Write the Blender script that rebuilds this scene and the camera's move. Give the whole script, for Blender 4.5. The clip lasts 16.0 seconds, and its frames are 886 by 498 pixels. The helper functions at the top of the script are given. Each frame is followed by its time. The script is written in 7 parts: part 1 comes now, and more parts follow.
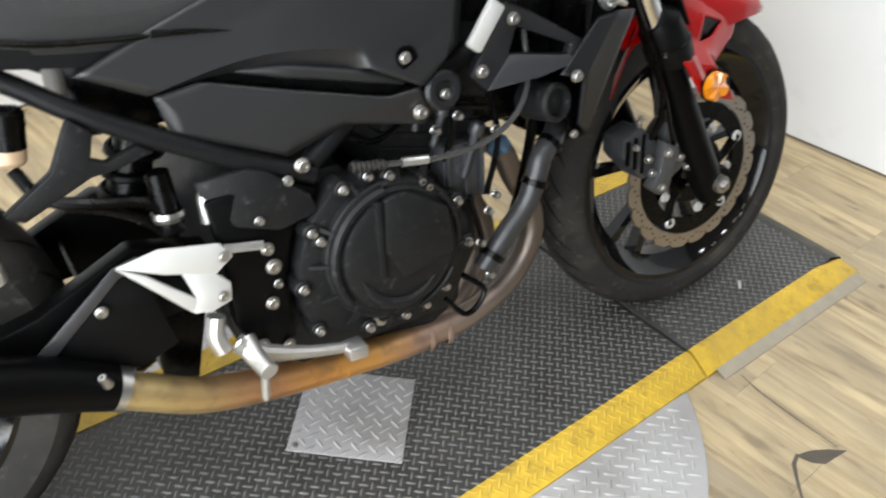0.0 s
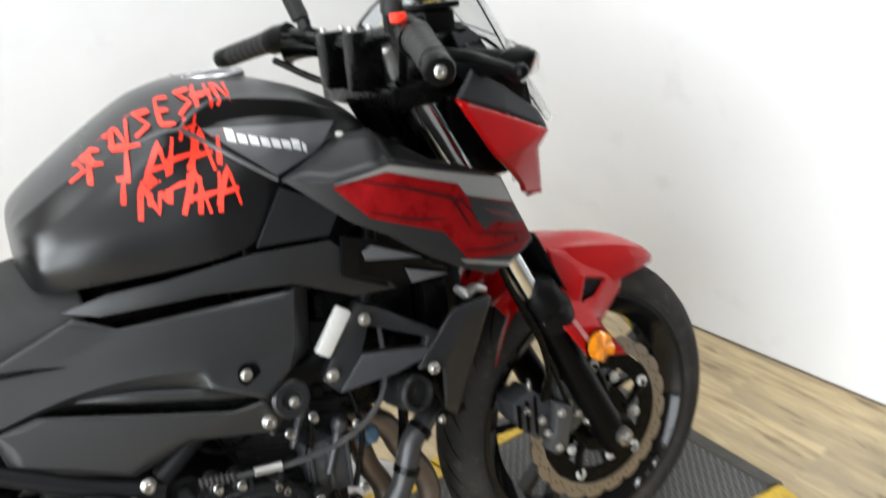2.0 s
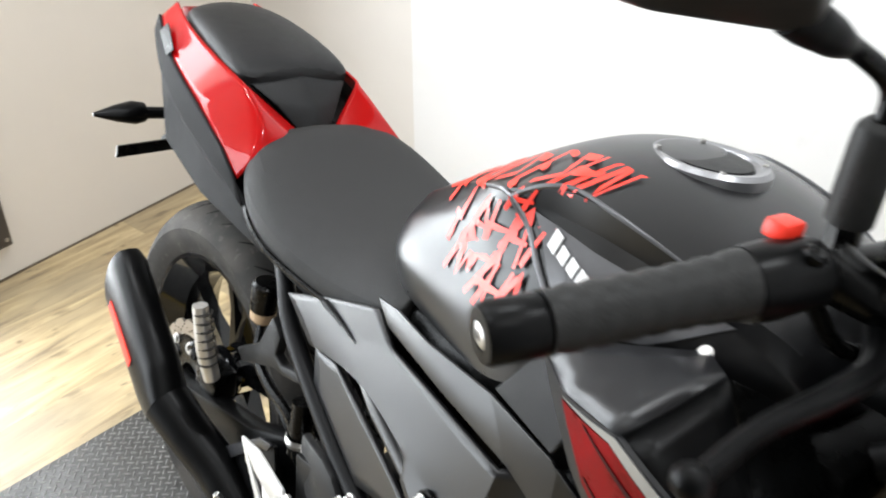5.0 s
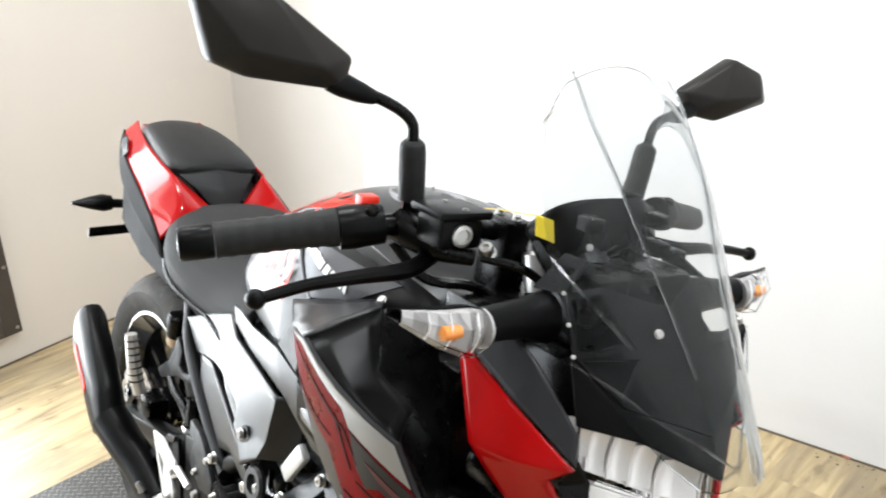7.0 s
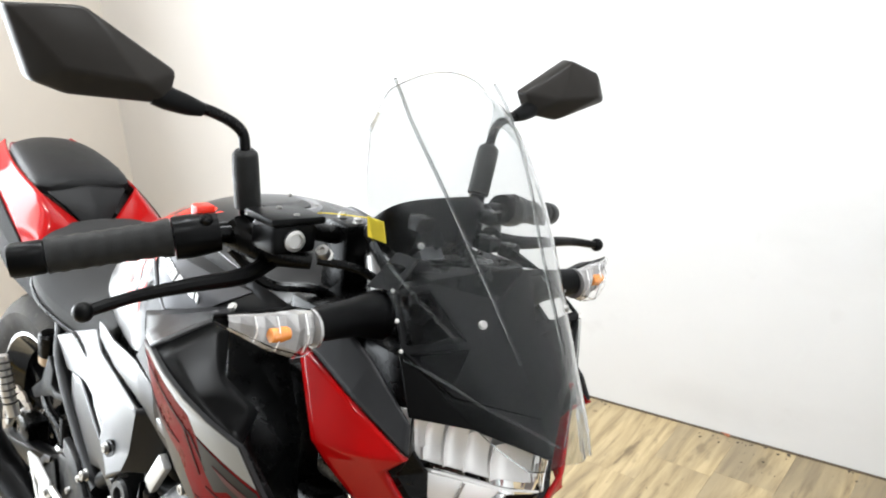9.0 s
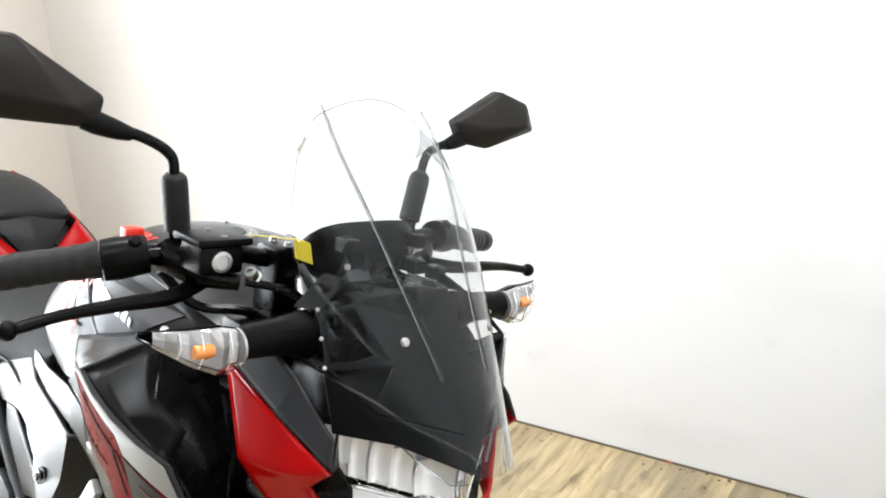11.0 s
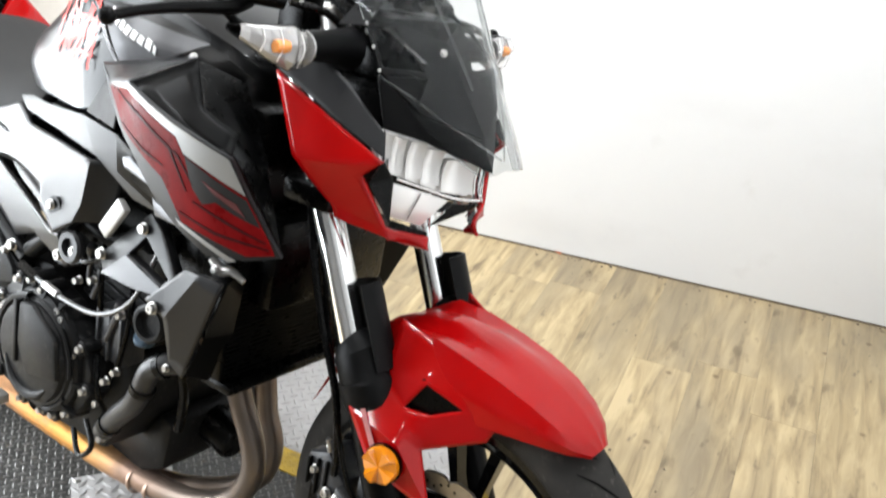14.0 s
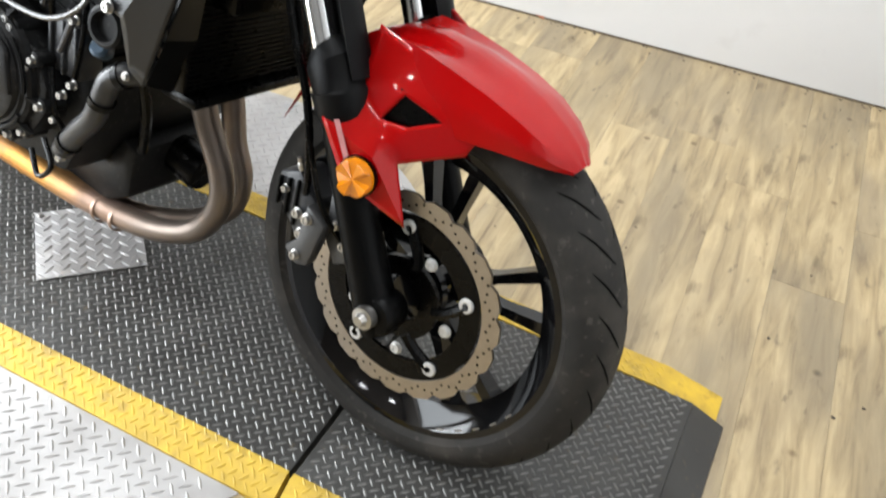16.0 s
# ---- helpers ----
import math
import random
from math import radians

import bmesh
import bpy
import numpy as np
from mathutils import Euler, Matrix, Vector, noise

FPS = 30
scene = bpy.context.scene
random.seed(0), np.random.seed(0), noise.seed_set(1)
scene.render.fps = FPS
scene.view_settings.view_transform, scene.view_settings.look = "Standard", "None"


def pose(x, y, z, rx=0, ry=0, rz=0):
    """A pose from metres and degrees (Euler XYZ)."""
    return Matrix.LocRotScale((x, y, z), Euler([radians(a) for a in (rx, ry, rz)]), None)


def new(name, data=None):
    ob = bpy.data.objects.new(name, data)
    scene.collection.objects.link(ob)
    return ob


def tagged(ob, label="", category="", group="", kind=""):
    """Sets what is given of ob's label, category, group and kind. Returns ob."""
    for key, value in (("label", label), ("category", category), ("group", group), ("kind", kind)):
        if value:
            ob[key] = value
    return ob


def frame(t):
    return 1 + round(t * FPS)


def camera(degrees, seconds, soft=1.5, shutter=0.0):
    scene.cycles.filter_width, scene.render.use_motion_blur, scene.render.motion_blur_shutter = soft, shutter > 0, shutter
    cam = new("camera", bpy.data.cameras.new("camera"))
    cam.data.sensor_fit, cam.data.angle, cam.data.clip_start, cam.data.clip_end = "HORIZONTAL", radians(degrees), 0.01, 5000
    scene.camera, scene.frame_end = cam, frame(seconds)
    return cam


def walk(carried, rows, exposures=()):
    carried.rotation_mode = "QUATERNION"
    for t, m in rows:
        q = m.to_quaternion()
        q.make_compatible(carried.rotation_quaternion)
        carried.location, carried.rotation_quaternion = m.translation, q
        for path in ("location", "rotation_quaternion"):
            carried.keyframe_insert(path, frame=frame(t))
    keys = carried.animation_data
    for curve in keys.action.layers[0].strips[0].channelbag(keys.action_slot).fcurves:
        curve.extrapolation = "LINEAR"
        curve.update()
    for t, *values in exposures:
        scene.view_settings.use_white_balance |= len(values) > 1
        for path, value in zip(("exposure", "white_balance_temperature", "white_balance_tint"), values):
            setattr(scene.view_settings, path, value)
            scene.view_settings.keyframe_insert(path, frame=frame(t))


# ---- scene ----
cam = camera(52.46, 16.0, soft=1.9, shutter=0.5)
PATH = [
    (0.0, 0.0911, -0.8272, 1.1412, 53.188, -3.847, -39.532),
    (0.5, 0.1311, -0.8450, 1.1702, 55.154, -2.175, -43.497),
    (1.0, 0.1575, -0.8638, 1.2062, 58.534, -0.688, -46.360),
    (1.5, 0.1713, -0.8662, 1.2569, 60.054, -2.332, -46.955),
    (2.0, 0.3195, -0.9027, 1.3174, 63.089, -0.385, -39.541),
    (2.5, 0.5177, -0.9101, 1.3667, 63.151, -2.750, -27.273),
    (3.0, 0.6615, -0.7146, 1.3351, 62.582, -5.913, -19.762),
    (3.5, 0.7549, -0.5460, 1.3280, 59.517, -3.123, -8.430),
    (4.0, 0.8734, -0.4277, 1.3178, 55.295, -4.448, 19.556),
    (4.2, 0.9073, -0.4055, 1.3170, 53.550, -2.613, 27.482),
    (6.3, 1.5870, -0.5963, 1.3843, 64.518, 0.331, 48.198),
    (6.5, 1.6263, -0.5903, 1.3854, 65.739, 1.904, 47.298),
    (7.0, 1.6667, -0.5805, 1.3881, 66.947, 1.619, 44.215),
    (7.5, 1.6997, -0.5696, 1.3841, 66.691, 2.044, 41.734),
    (8.0, 1.7263, -0.5624, 1.3879, 66.597, 2.020, 39.727),
    (8.5, 1.7477, -0.5521, 1.3907, 66.618, 2.708, 39.407),
    (9.0, 1.7585, -0.5436, 1.3958, 67.018, 2.189, 38.621),
    (9.5, 1.7626, -0.5423, 1.4018, 67.879, 1.793, 37.390),
    (9.7, 1.7691, -0.5405, 1.4030, 68.358, 1.764, 36.885),
    (11.8, 1.8196, -0.5738, 1.3806, 69.448, 1.473, 35.453),
    (12.0, 1.7786, -0.6222, 1.3998, 68.475, 1.001, 32.386),
    (12.5, 1.7416, -0.7273, 1.3935, 66.805, -0.558, 28.521),
    (13.0, 1.7424, -0.8052, 1.3658, 65.247, -1.989, 26.860),
    (13.5, 1.7439, -0.8441, 1.3324, 63.358, -2.567, 26.547),
    (14.0, 1.7360, -0.8540, 1.2943, 60.799, -3.591, 26.816),
    (14.5, 1.7325, -0.8538, 1.2622, 57.157, -4.643, 26.944),
    (15.0, 1.7324, -0.8557, 1.2256, 53.838, -5.293, 26.454),
    (15.5, 1.7372, -0.8635, 1.1950, 51.192, -5.918, 26.776),
    (16.0, 1.7427, -0.8695, 1.1678, 48.393, -6.216, 26.356),
]
walk(cam, [(t, pose(x, y, z, a, b, c)) for t, x, y, z, a, b, c in PATH],
     exposures=((0.0, 0.34), (1.5, 0.36), (3.0, 0.30), (4.2, 0.30), (6.3, 0.56), (9.5, 0.54), (13.0, 0.68), (16.0, 0.68)))

# ---- light ----
world = bpy.data.worlds.new("world")
scene.world = world
world.use_nodes = True
bg = world.node_tree.nodes["Background"]
bg.inputs[0].default_value = (1.0, 0.97, 0.93, 1)
bg.inputs[1].default_value = 0.02
scene.view_settings.exposure = 0.35

# the room's frame: its walls stand a little askew to the lift
ROOM = pose(0, 0, 0, 0, 0, 6.48)
FLOOR = -0.032
X_BACK, X_FRONT, Y_LEFT, Y_RIGHT, CEIL = -1.06, 2.286, 1.35, -4.2, 2.75


def ceiling_light(x, y, power, sx=0.20, sy=0.09):
    lamp = bpy.data.lights.new("ceiling_lamp", "AREA")
    lamp.shape, lamp.size, lamp.size_y, lamp.energy = "RECTANGLE", sx, sy, power
    lamp.color = (0.93, 0.97, 1.0)
    ob = new("ceiling_lamp", lamp)
    ob.matrix_world = ROOM @ pose(x, y, CEIL - 0.06)
    return ob


for x in (-0.5, 0.6, 1.7):
    for y, watts in ((0.4, 15), (-0.6, 7), (-1.7, 3)):
        ceiling_light(x, y, watts)

# daylight through the meshed door and the glazed opening beside it
def daylight(y, z, wide, high, power):
    lamp = bpy.data.lights.new("window_daylight", "AREA")
    lamp.shape, lamp.size, lamp.size_y, lamp.energy, lamp.color = "RECTANGLE", high, wide, power, (0.89, 0.95, 1.0)
    new("window_daylight", lamp).matrix_world = ROOM @ pose(X_BACK - 0.10, y, z, 0, 90, 180)


DOOR_Y0, DOOR_Y1, DOOR_Z0, DOOR_Z1, DOOR_F = -0.472, 0.388, 0.075, 2.02, 0.058
daylight((DOOR_Y0 + DOOR_Y1) / 2, (DOOR_Z0 + DOOR_Z1) / 2, DOOR_Y1 - DOOR_Y0 - 2 * DOOR_F, DOOR_Z1 - DOOR_Z0 - 2 * DOOR_F, 60)
daylight(-1.275, 1.09, 1.40, 2.0, 68)


# ---- materials ----
def material(name, colour, rough=0.5, metal=0.0, noise_scale=0.0, amount=0.0, bump=0.0, bump_scale=200.0, coat=0.0, spec=0.5):
    """A surface with a grain of two sizes in its colour and gloss, and a fine relief."""
    m = bpy.data.materials.new(name)
    m.use_nodes = True
    nt = m.node_tree
    b = nt.nodes["Principled BSDF"]
    b.inputs["Base Color"].default_value = (*colour, 1)
    b.inputs["Roughness"].default_value = rough
    b.inputs["Metallic"].default_value = metal
    b.inputs["Specular IOR Level"].default_value = spec if (max(colour) > 0.03 or spec != 0.5) else 0.09
    b.inputs["Coat Weight"].default_value = coat
    b.inputs["Coat Roughness"].default_value = 0.06
    co = nt.nodes.new("ShaderNodeTexCoord")
    if noise_scale:
        n = nt.nodes.new("ShaderNodeTexNoise")
        n.inputs["Scale"].default_value = noise_scale
        n.inputs["Detail"].default_value = 6
        n.inputs["Roughness"].default_value = 0.65
        nt.links.new(co.outputs["Object"], n.inputs["Vector"])
        mix = nt.nodes.new("ShaderNodeMix")
        mix.data_type = "RGBA"
        mix.inputs[6].default_value = (*[max(0, c * (1 - amount)) for c in colour], 1)
        mix.inputs[7].default_value = (*[min(1, c * (1 + amount)) for c in colour], 1)
        nt.links.new(n.outputs["Fac"], mix.inputs[0])
        nt.links.new(mix.outputs[2], b.inputs["Base Color"])
        mr = nt.nodes.new("ShaderNodeMapRange")
        mr.inputs[1].default_value, mr.inputs[2].default_value = 0.3, 0.7
        mr.inputs[3].default_value, mr.inputs[4].default_value = max(0.02, rough - 0.08 * amount * 3), min(1, rough + 0.08 * amount * 3)
        nt.links.new(n.outputs["Fac"], mr.inputs[0])
        nt.links.new(mr.outputs[0], b.inputs["Roughness"])
    if bump:
        n2 = nt.nodes.new("ShaderNodeTexNoise")
        n2.inputs["Scale"].default_value = bump_scale
        n2.inputs["Detail"].default_value = 3
        nt.links.new(co.outputs["Object"], n2.inputs["Vector"])
        bp = nt.nodes.new("ShaderNodeBump")
        bp.inputs["Strength"].default_value = bump
        bp.inputs["Distance"].default_value = 0.001
        nt.links.new(n2.outputs["Fac"], bp.inputs["Height"])
        nt.links.new(bp.outputs["Normal"], b.inputs["Normal"])
    return m


M_WALL = material("white_wall_paint", (0.67, 0.67, 0.67), 0.75, noise_scale=1.3, amount=0.06, bump=0.25, bump_scale=90)
M_CREAM = material("cream_wall_paint", (0.62, 0.575, 0.52), 0.75, noise_scale=1.3, amount=0.06, bump=0.25, bump_scale=90)
M_REARWALL = material("greyed_wall_paint", (0.595, 0.570, 0.540), 0.75, noise_scale=1.5, amount=0.08, bump=0.25, bump_scale=90)
# walls out of view, greyed to hold down reflections in the black parts
M_UNSEEN = material("unseen_wall_grey", (0.29, 0.29, 0.29), 0.8, noise_scale=2, amount=0.2)
M_CEIL = material("tan_ceiling_paint", (0.18, 0.145, 0.11), 0.8, noise_scale=2, amount=0.03)
M_BLACKMAT = material("black_lift_plate", (0.041, 0.040, 0.0375), 0.50, noise_scale=11, amount=0.75, bump=0.3, bump_scale=300, spec=0.28)
M_YELLOW = material("yellow_safety_paint", (0.50, 0.325, 0.026), 0.55, noise_scale=26, amount=0.5, bump=0.3, bump_scale=160)
M_ALU = material("aluminium_tread_plate", (0.37, 0.36, 0.355), 0.55, 0.3, noise_scale=9, amount=0.15, bump=0.15, bump_scale=250)
M_TREADBAR = material("worn_tread_bars", (0.13, 0.127, 0.121), 0.42, 0.30, noise_scale=16, amount=0.7, bump=0.2, bump_scale=300)
M_RUBBER = material("tyre_rubber", (0.024, 0.0225, 0.0210), 0.70, noise_scale=30, amount=0.35, bump=0.25, bump_scale=260)


def speckle(m, colour, scale, low, high, amount=1.0, stretch=(1, 1, 1)):
    """Lay stains of another colour over a material, where a noise is high."""
    nt = m.node_tree
    b = nt.nodes["Principled BSDF"]
    co = nt.nodes.new("ShaderNodeTexCoord")
    mp = nt.nodes.new("ShaderNodeMapping")
    mp.inputs["Scale"].default_value = stretch
    mp.inputs["Location"].default_value = (3.1, 1.7, 0.4)
    nt.links.new(co.outputs["Object"], mp.inputs[0])
    n = nt.nodes.new("ShaderNodeTexNoise")
    n.inputs["Scale"].default_value = scale
    n.inputs["Detail"].default_value = 5
    nt.links.new(mp.outputs[0], n.inputs["Vector"])
    mr = nt.nodes.new("ShaderNodeMapRange")
    mr.inputs[1].default_value, mr.inputs[2].default_value, mr.inputs[4].default_value = low, high, amount
    nt.links.new(n.outputs["Fac"], mr.inputs[0])
    mix = nt.nodes.new("ShaderNodeMix")
    mix.data_type = "RGBA"
    nt.links.new(mr.outputs[0], mix.inputs[0])
    nt.links.new(b.inputs["Base Color"].links[0].from_socket, mix.inputs[6])
    mix.inputs[7].default_value = (*colour, 1)
    nt.links.new(mix.outputs[2], b.inputs["Base Color"])


speckle(M_YELLOW, (0.10, 0.065, 0.02), 34, 0.58, 0.68, 0.35)
speckle(M_YELLOW, (0.30, 0.20, 0.04), 6, 0.50, 0.66, 0.35)
speckle(M_BLACKMAT, (0.11, 0.085, 0.055), 55, 0.62, 0.72, 0.6)
speckle(M_BLACKMAT, (0.042, 0.040, 0.037), 4, 0.46, 0.66, 0.7)
speckle(M_RUBBER, (0.062, 0.055, 0.047), 9, 0.50, 0.68, 0.55)
speckle(M_RUBBER, (0.085, 0.078, 0.068), 70, 0.60, 0.72, 0.5)
speckle(M_WALL, (0.50, 0.49, 0.48), 1.4, 0.56, 0.74, 0.35, (1, 1, 1.8))
speckle(M_WALL, (0.44, 0.42, 0.40), 7, 0.63, 0.74, 0.22)
speckle(M_ALU, (0.22, 0.21, 0.20), 7, 0.5, 0.7, 0.6)


# ---- helpers for meshes ----
def link_mesh(name, bm, mat, parent=None, smooth=True, label=""):
    me = bpy.data.meshes.new(name)
    bm.normal_update()
    bm.to_mesh(me)
    bm.free()
    for m in (mat if isinstance(mat, (list, tuple)) else [mat]):
        me.materials.append(m)
    if smooth:
        me.shade_smooth()
        me.set_sharp_from_angle(angle=radians(35))
    ob = new(name, me)
    if parent is not None:
        ob.parent = parent
    if label:
        ob["label"] = label
    return ob


def part(name, bm, mat, parent, label="", smooth=True):
    return link_mesh(name, bm, mat, parent, smooth, label)


def box_bm(x0, x1, y0, y1, z0, z1, bevel=0.0, bm=None, m=None):
    bm = bm or bmesh.new()
    mm = Matrix.Translation(((x0 + x1) / 2, (y0 + y1) / 2, (z0 + z1) / 2)) @ Matrix.Diagonal((x1 - x0, y1 - y0, z1 - z0, 1))
    r = bmesh.ops.create_cube(bm, size=1, matrix=(m @ mm) if m else mm)
    if bevel:
        edges = list({e for v in r["verts"] for e in v.link_edges})
        bmesh.ops.bevel(bm, geom=edges, offset=bevel, segments=2, affect="EDGES", profile=0.5)
    return bm


# ---- structure ----
def wall(name, x0, x1, y0, y1, z0=FLOOR - 0.1, z1=CEIL, mat=None):
    ob = link_mesh(name, box_bm(x0, x1, y0, y1, z0, z1), mat or M_WALL, smooth=False)
    ob.matrix_world = ROOM
    return tagged(ob, kind="structure")


# the rear stretch of the left wall is a greyer white
wall("wall_left", -0.42, X_FRONT + 0.15, Y_LEFT, Y_LEFT + 0.15)
wall("wall_left_rear", X_BACK - 0.15, -0.42, Y_LEFT, Y_LEFT + 0.15, mat=M_REARWALL)
wall("wall_front", X_FRONT, X_FRONT + 0.15, -0.9, Y_LEFT)
wall("wall_front_far", X_FRONT, X_FRONT + 0.15, Y_RIGHT, -0.9, mat=M_UNSEEN)
# the back wall leaves a door opening and a wide glazed one
wall("wall_back", X_BACK - 0.15, X_BACK, DOOR_Y1 - DOOR_F, Y_LEFT, mat=M_CREAM)
wall("wall_back_pier", X_BACK - 0.15, X_BACK, -0.55, DOOR_Y0 + DOOR_F, mat=M_CREAM)
wall("wall_back_head", X_BACK - 0.15, X_BACK, DOOR_Y0 + DOOR_F, DOOR_Y1 - DOOR_F, DOOR_Z1 - DOOR_F, mat=M_CREAM)
wall("wall_back_threshold", X_BACK - 0.15, X_BACK, DOOR_Y0 + DOOR_F, DOOR_Y1 - DOOR_F, FLOOR - 0.1, DOOR_Z0 + DOOR_F, mat=M_CREAM)
wall("wall_back_far", X_BACK - 0.15, X_BACK, Y_RIGHT, -2.0, mat=M_UNSEEN)
wall("wall_back_lintel", X_BACK - 0.15, X_BACK, -2.0, -0.55, 2.15, mat=M_CREAM)
wall("wall_back_sill", X_BACK - 0.15, X_BACK, -2.0, -0.55, FLOOR - 0.1, 0.03, mat=M_CREAM)
wall("wall_right", X_BACK - 0.15, X_FRONT + 0.15, Y_RIGHT - 0.15, Y_RIGHT, mat=M_UNSEEN)


def smooth_path(pts, steps=6):
    """Catmull-Rom through the points."""
    p = [Vector(q) for q in pts]
    p = [2 * p[0] - p[1]] + p + [2 * p[-1] - p[-2]]
    out = []
    for i in range(1, len(p) - 2):
        a, b, c, d = p[i - 1], p[i], p[i + 1], p[i + 2]
        for k in range(steps):
            t = k / steps
            out.append(0.5 * ((2 * b) + (c - a) * t + (2 * a - 5 * b + 4 * c - d) * t * t + (3 * b - a - 3 * c + d) * t ** 3))
    out.append(p[-2].copy())
    return out


def tube(pts, radius, sides=12, steps=6, bm=None, curved=True):
    """A round tube along a path; radius is one number or one for each point."""
    bm = bm or bmesh.new()
    path = smooth_path(pts, steps) if curved and len(pts) > 2 else [Vector(q) for q in pts]
    n = len(path)
    if isinstance(radius, (list, tuple)):
        rs = [float(np.interp(i / (n - 1) * (len(radius) - 1), range(len(radius)), radius)) for i in range(n)]
    else:
        rs = [radius] * n
    rings, side = [], None
    for i, q in enumerate(path):
        d = (path[min(i + 1, n - 1)] - path[max(i - 1, 0)]).normalized()
        if side is None:
            side = d.orthogonal().normalized()
        side = (side - d * side.dot(d)).normalized()
        up = d.cross(side)
        rings.append([bm.verts.new(q + rs[i] * (math.cos(a) * side + math.sin(a) * up)) for a in (2 * math.pi * j / sides for j in range(sides))])
    for r0, r1 in zip(rings, rings[1:]):
        for j in range(sides):
            bm.faces.new((r0[j], r0[(j + 1) % sides], r1[(j + 1) % sides], r1[j]))
    bm.faces.new(list(reversed(rings[0])))
    bm.faces.new(rings[-1])
    return bm


def lathe(profile, origin, axis, sides=32, bm=None, closed=False):
    """Turn (radius, along) pairs about an axis."""
    bm = bm or bmesh.new()
    m = Matrix.Translation(origin) @ Vector(axis).to_track_quat("Z", "Y").to_matrix().to_4x4()
    rings = []
    for r, s in profile:
        if r < 1e-5:
            rings.append([bm.verts.new(m @ Vector((0, 0, s)))])
        else:
            rings.append([bm.verts.new(m @ Vector((r * math.cos(a), r * math.sin(a), s))) for a in (2 * math.pi * j / sides for j in range(sides))])
    pairs = list(zip(rings, rings[1:])) + ([(rings[-1], rings[0])] if closed else [])
    for r0, r1 in pairs:
        for j in range(sides):
            k = (j + 1) % sides
            vs = [r0[j % len(r0)], r0[k % len(r0)], r1[k % len(r1)], r1[j % len(r1)]]
            vs = list(dict.fromkeys(vs))
            if len(vs) > 2:
                bm.faces.new(vs)
    return bm


def loft(rows, bm=None, closed=False, caps=False):
    """A skin over rows of points, all of one length."""
    bm = bm or bmesh.new()
    grid = [[bm.verts.new(p) for p in row] for row in rows]
    n = len(rows[0])
    for r0, r1 in zip(grid, grid[1:]):
        for j in range(n if closed else n - 1):
            k = (j + 1) % n
            bm.faces.new((r0[j], r0[k], r1[k], r1[j]))
    if caps:
        bm.faces.new(list(reversed(grid[0])))
        bm.faces.new(grid[-1])
    return bm


def thicken(bm, depth):
    bmesh.ops.recalc_face_normals(bm, faces=bm.faces)
    bmesh.ops.solidify(bm, geom=list(bm.faces), thickness=depth)
    bmesh.ops.recalc_face_normals(bm, faces=bm.faces)
    return bm


def round_edges(bm, width, angle=25, segments=2):
    edges = [e for e in bm.edges if len(e.link_faces) == 2 and e.calc_face_angle(0) > radians(angle)]
    if edges:
        bmesh.ops.bevel(bm, geom=edges, offset=width, segments=segments, affect="EDGES", profile=0.5, clamp_overlap=True)
    return bm


def facets(verts, faces, depth=0.004, edge=0.0025, inward=(0, 0.0, 0)):
    """A folded panel of flat facets with a thickness and softened edges."""
    bm = bmesh.new()
    vs = [bm.verts.new(v) for v in verts]
    for f in faces:
        bm.faces.new([vs[i] for i in f])
    bmesh.ops.recalc_face_normals(bm, faces=bm.faces)
    r = bmesh.ops.extrude_face_region(bm, geom=list(bm.faces), use_keep_orig=True)
    moved = [g for g in r["geom"] if isinstance(g, bmesh.types.BMVert)]
    shift = Vector(inward) if any(inward) else Vector((0, 1 if sum(v[1] for v in verts) < 0 else -1, 0)) * depth
    for v in moved:
        v.co += shift
    bmesh.ops.recalc_face_normals(bm, faces=bm.faces)
    if edge:
        round_edges(bm, edge, 12, 2)
    return bm


def plate(outline, y0, y1, edge=0.002, bm=None):
    """A flat plate: an outline of (along, up) given a depth from y0 to y1."""
    own = bm is None
    bm = bm or bmesh.new()
    face = bm.faces.new([bm.verts.new((u, y0, w)) for u, w in outline])
    r = bmesh.ops.extrude_face_region(bm, geom=[face], use_keep_orig=True)
    for g in r["geom"]:
        if isinstance(g, bmesh.types.BMVert):
            g.co.y = y1
    bmesh.ops.recalc_face_normals(bm, faces=bm.faces)
    if edge and own:
        round_edges(bm, edge, 25, 2)
    return bm


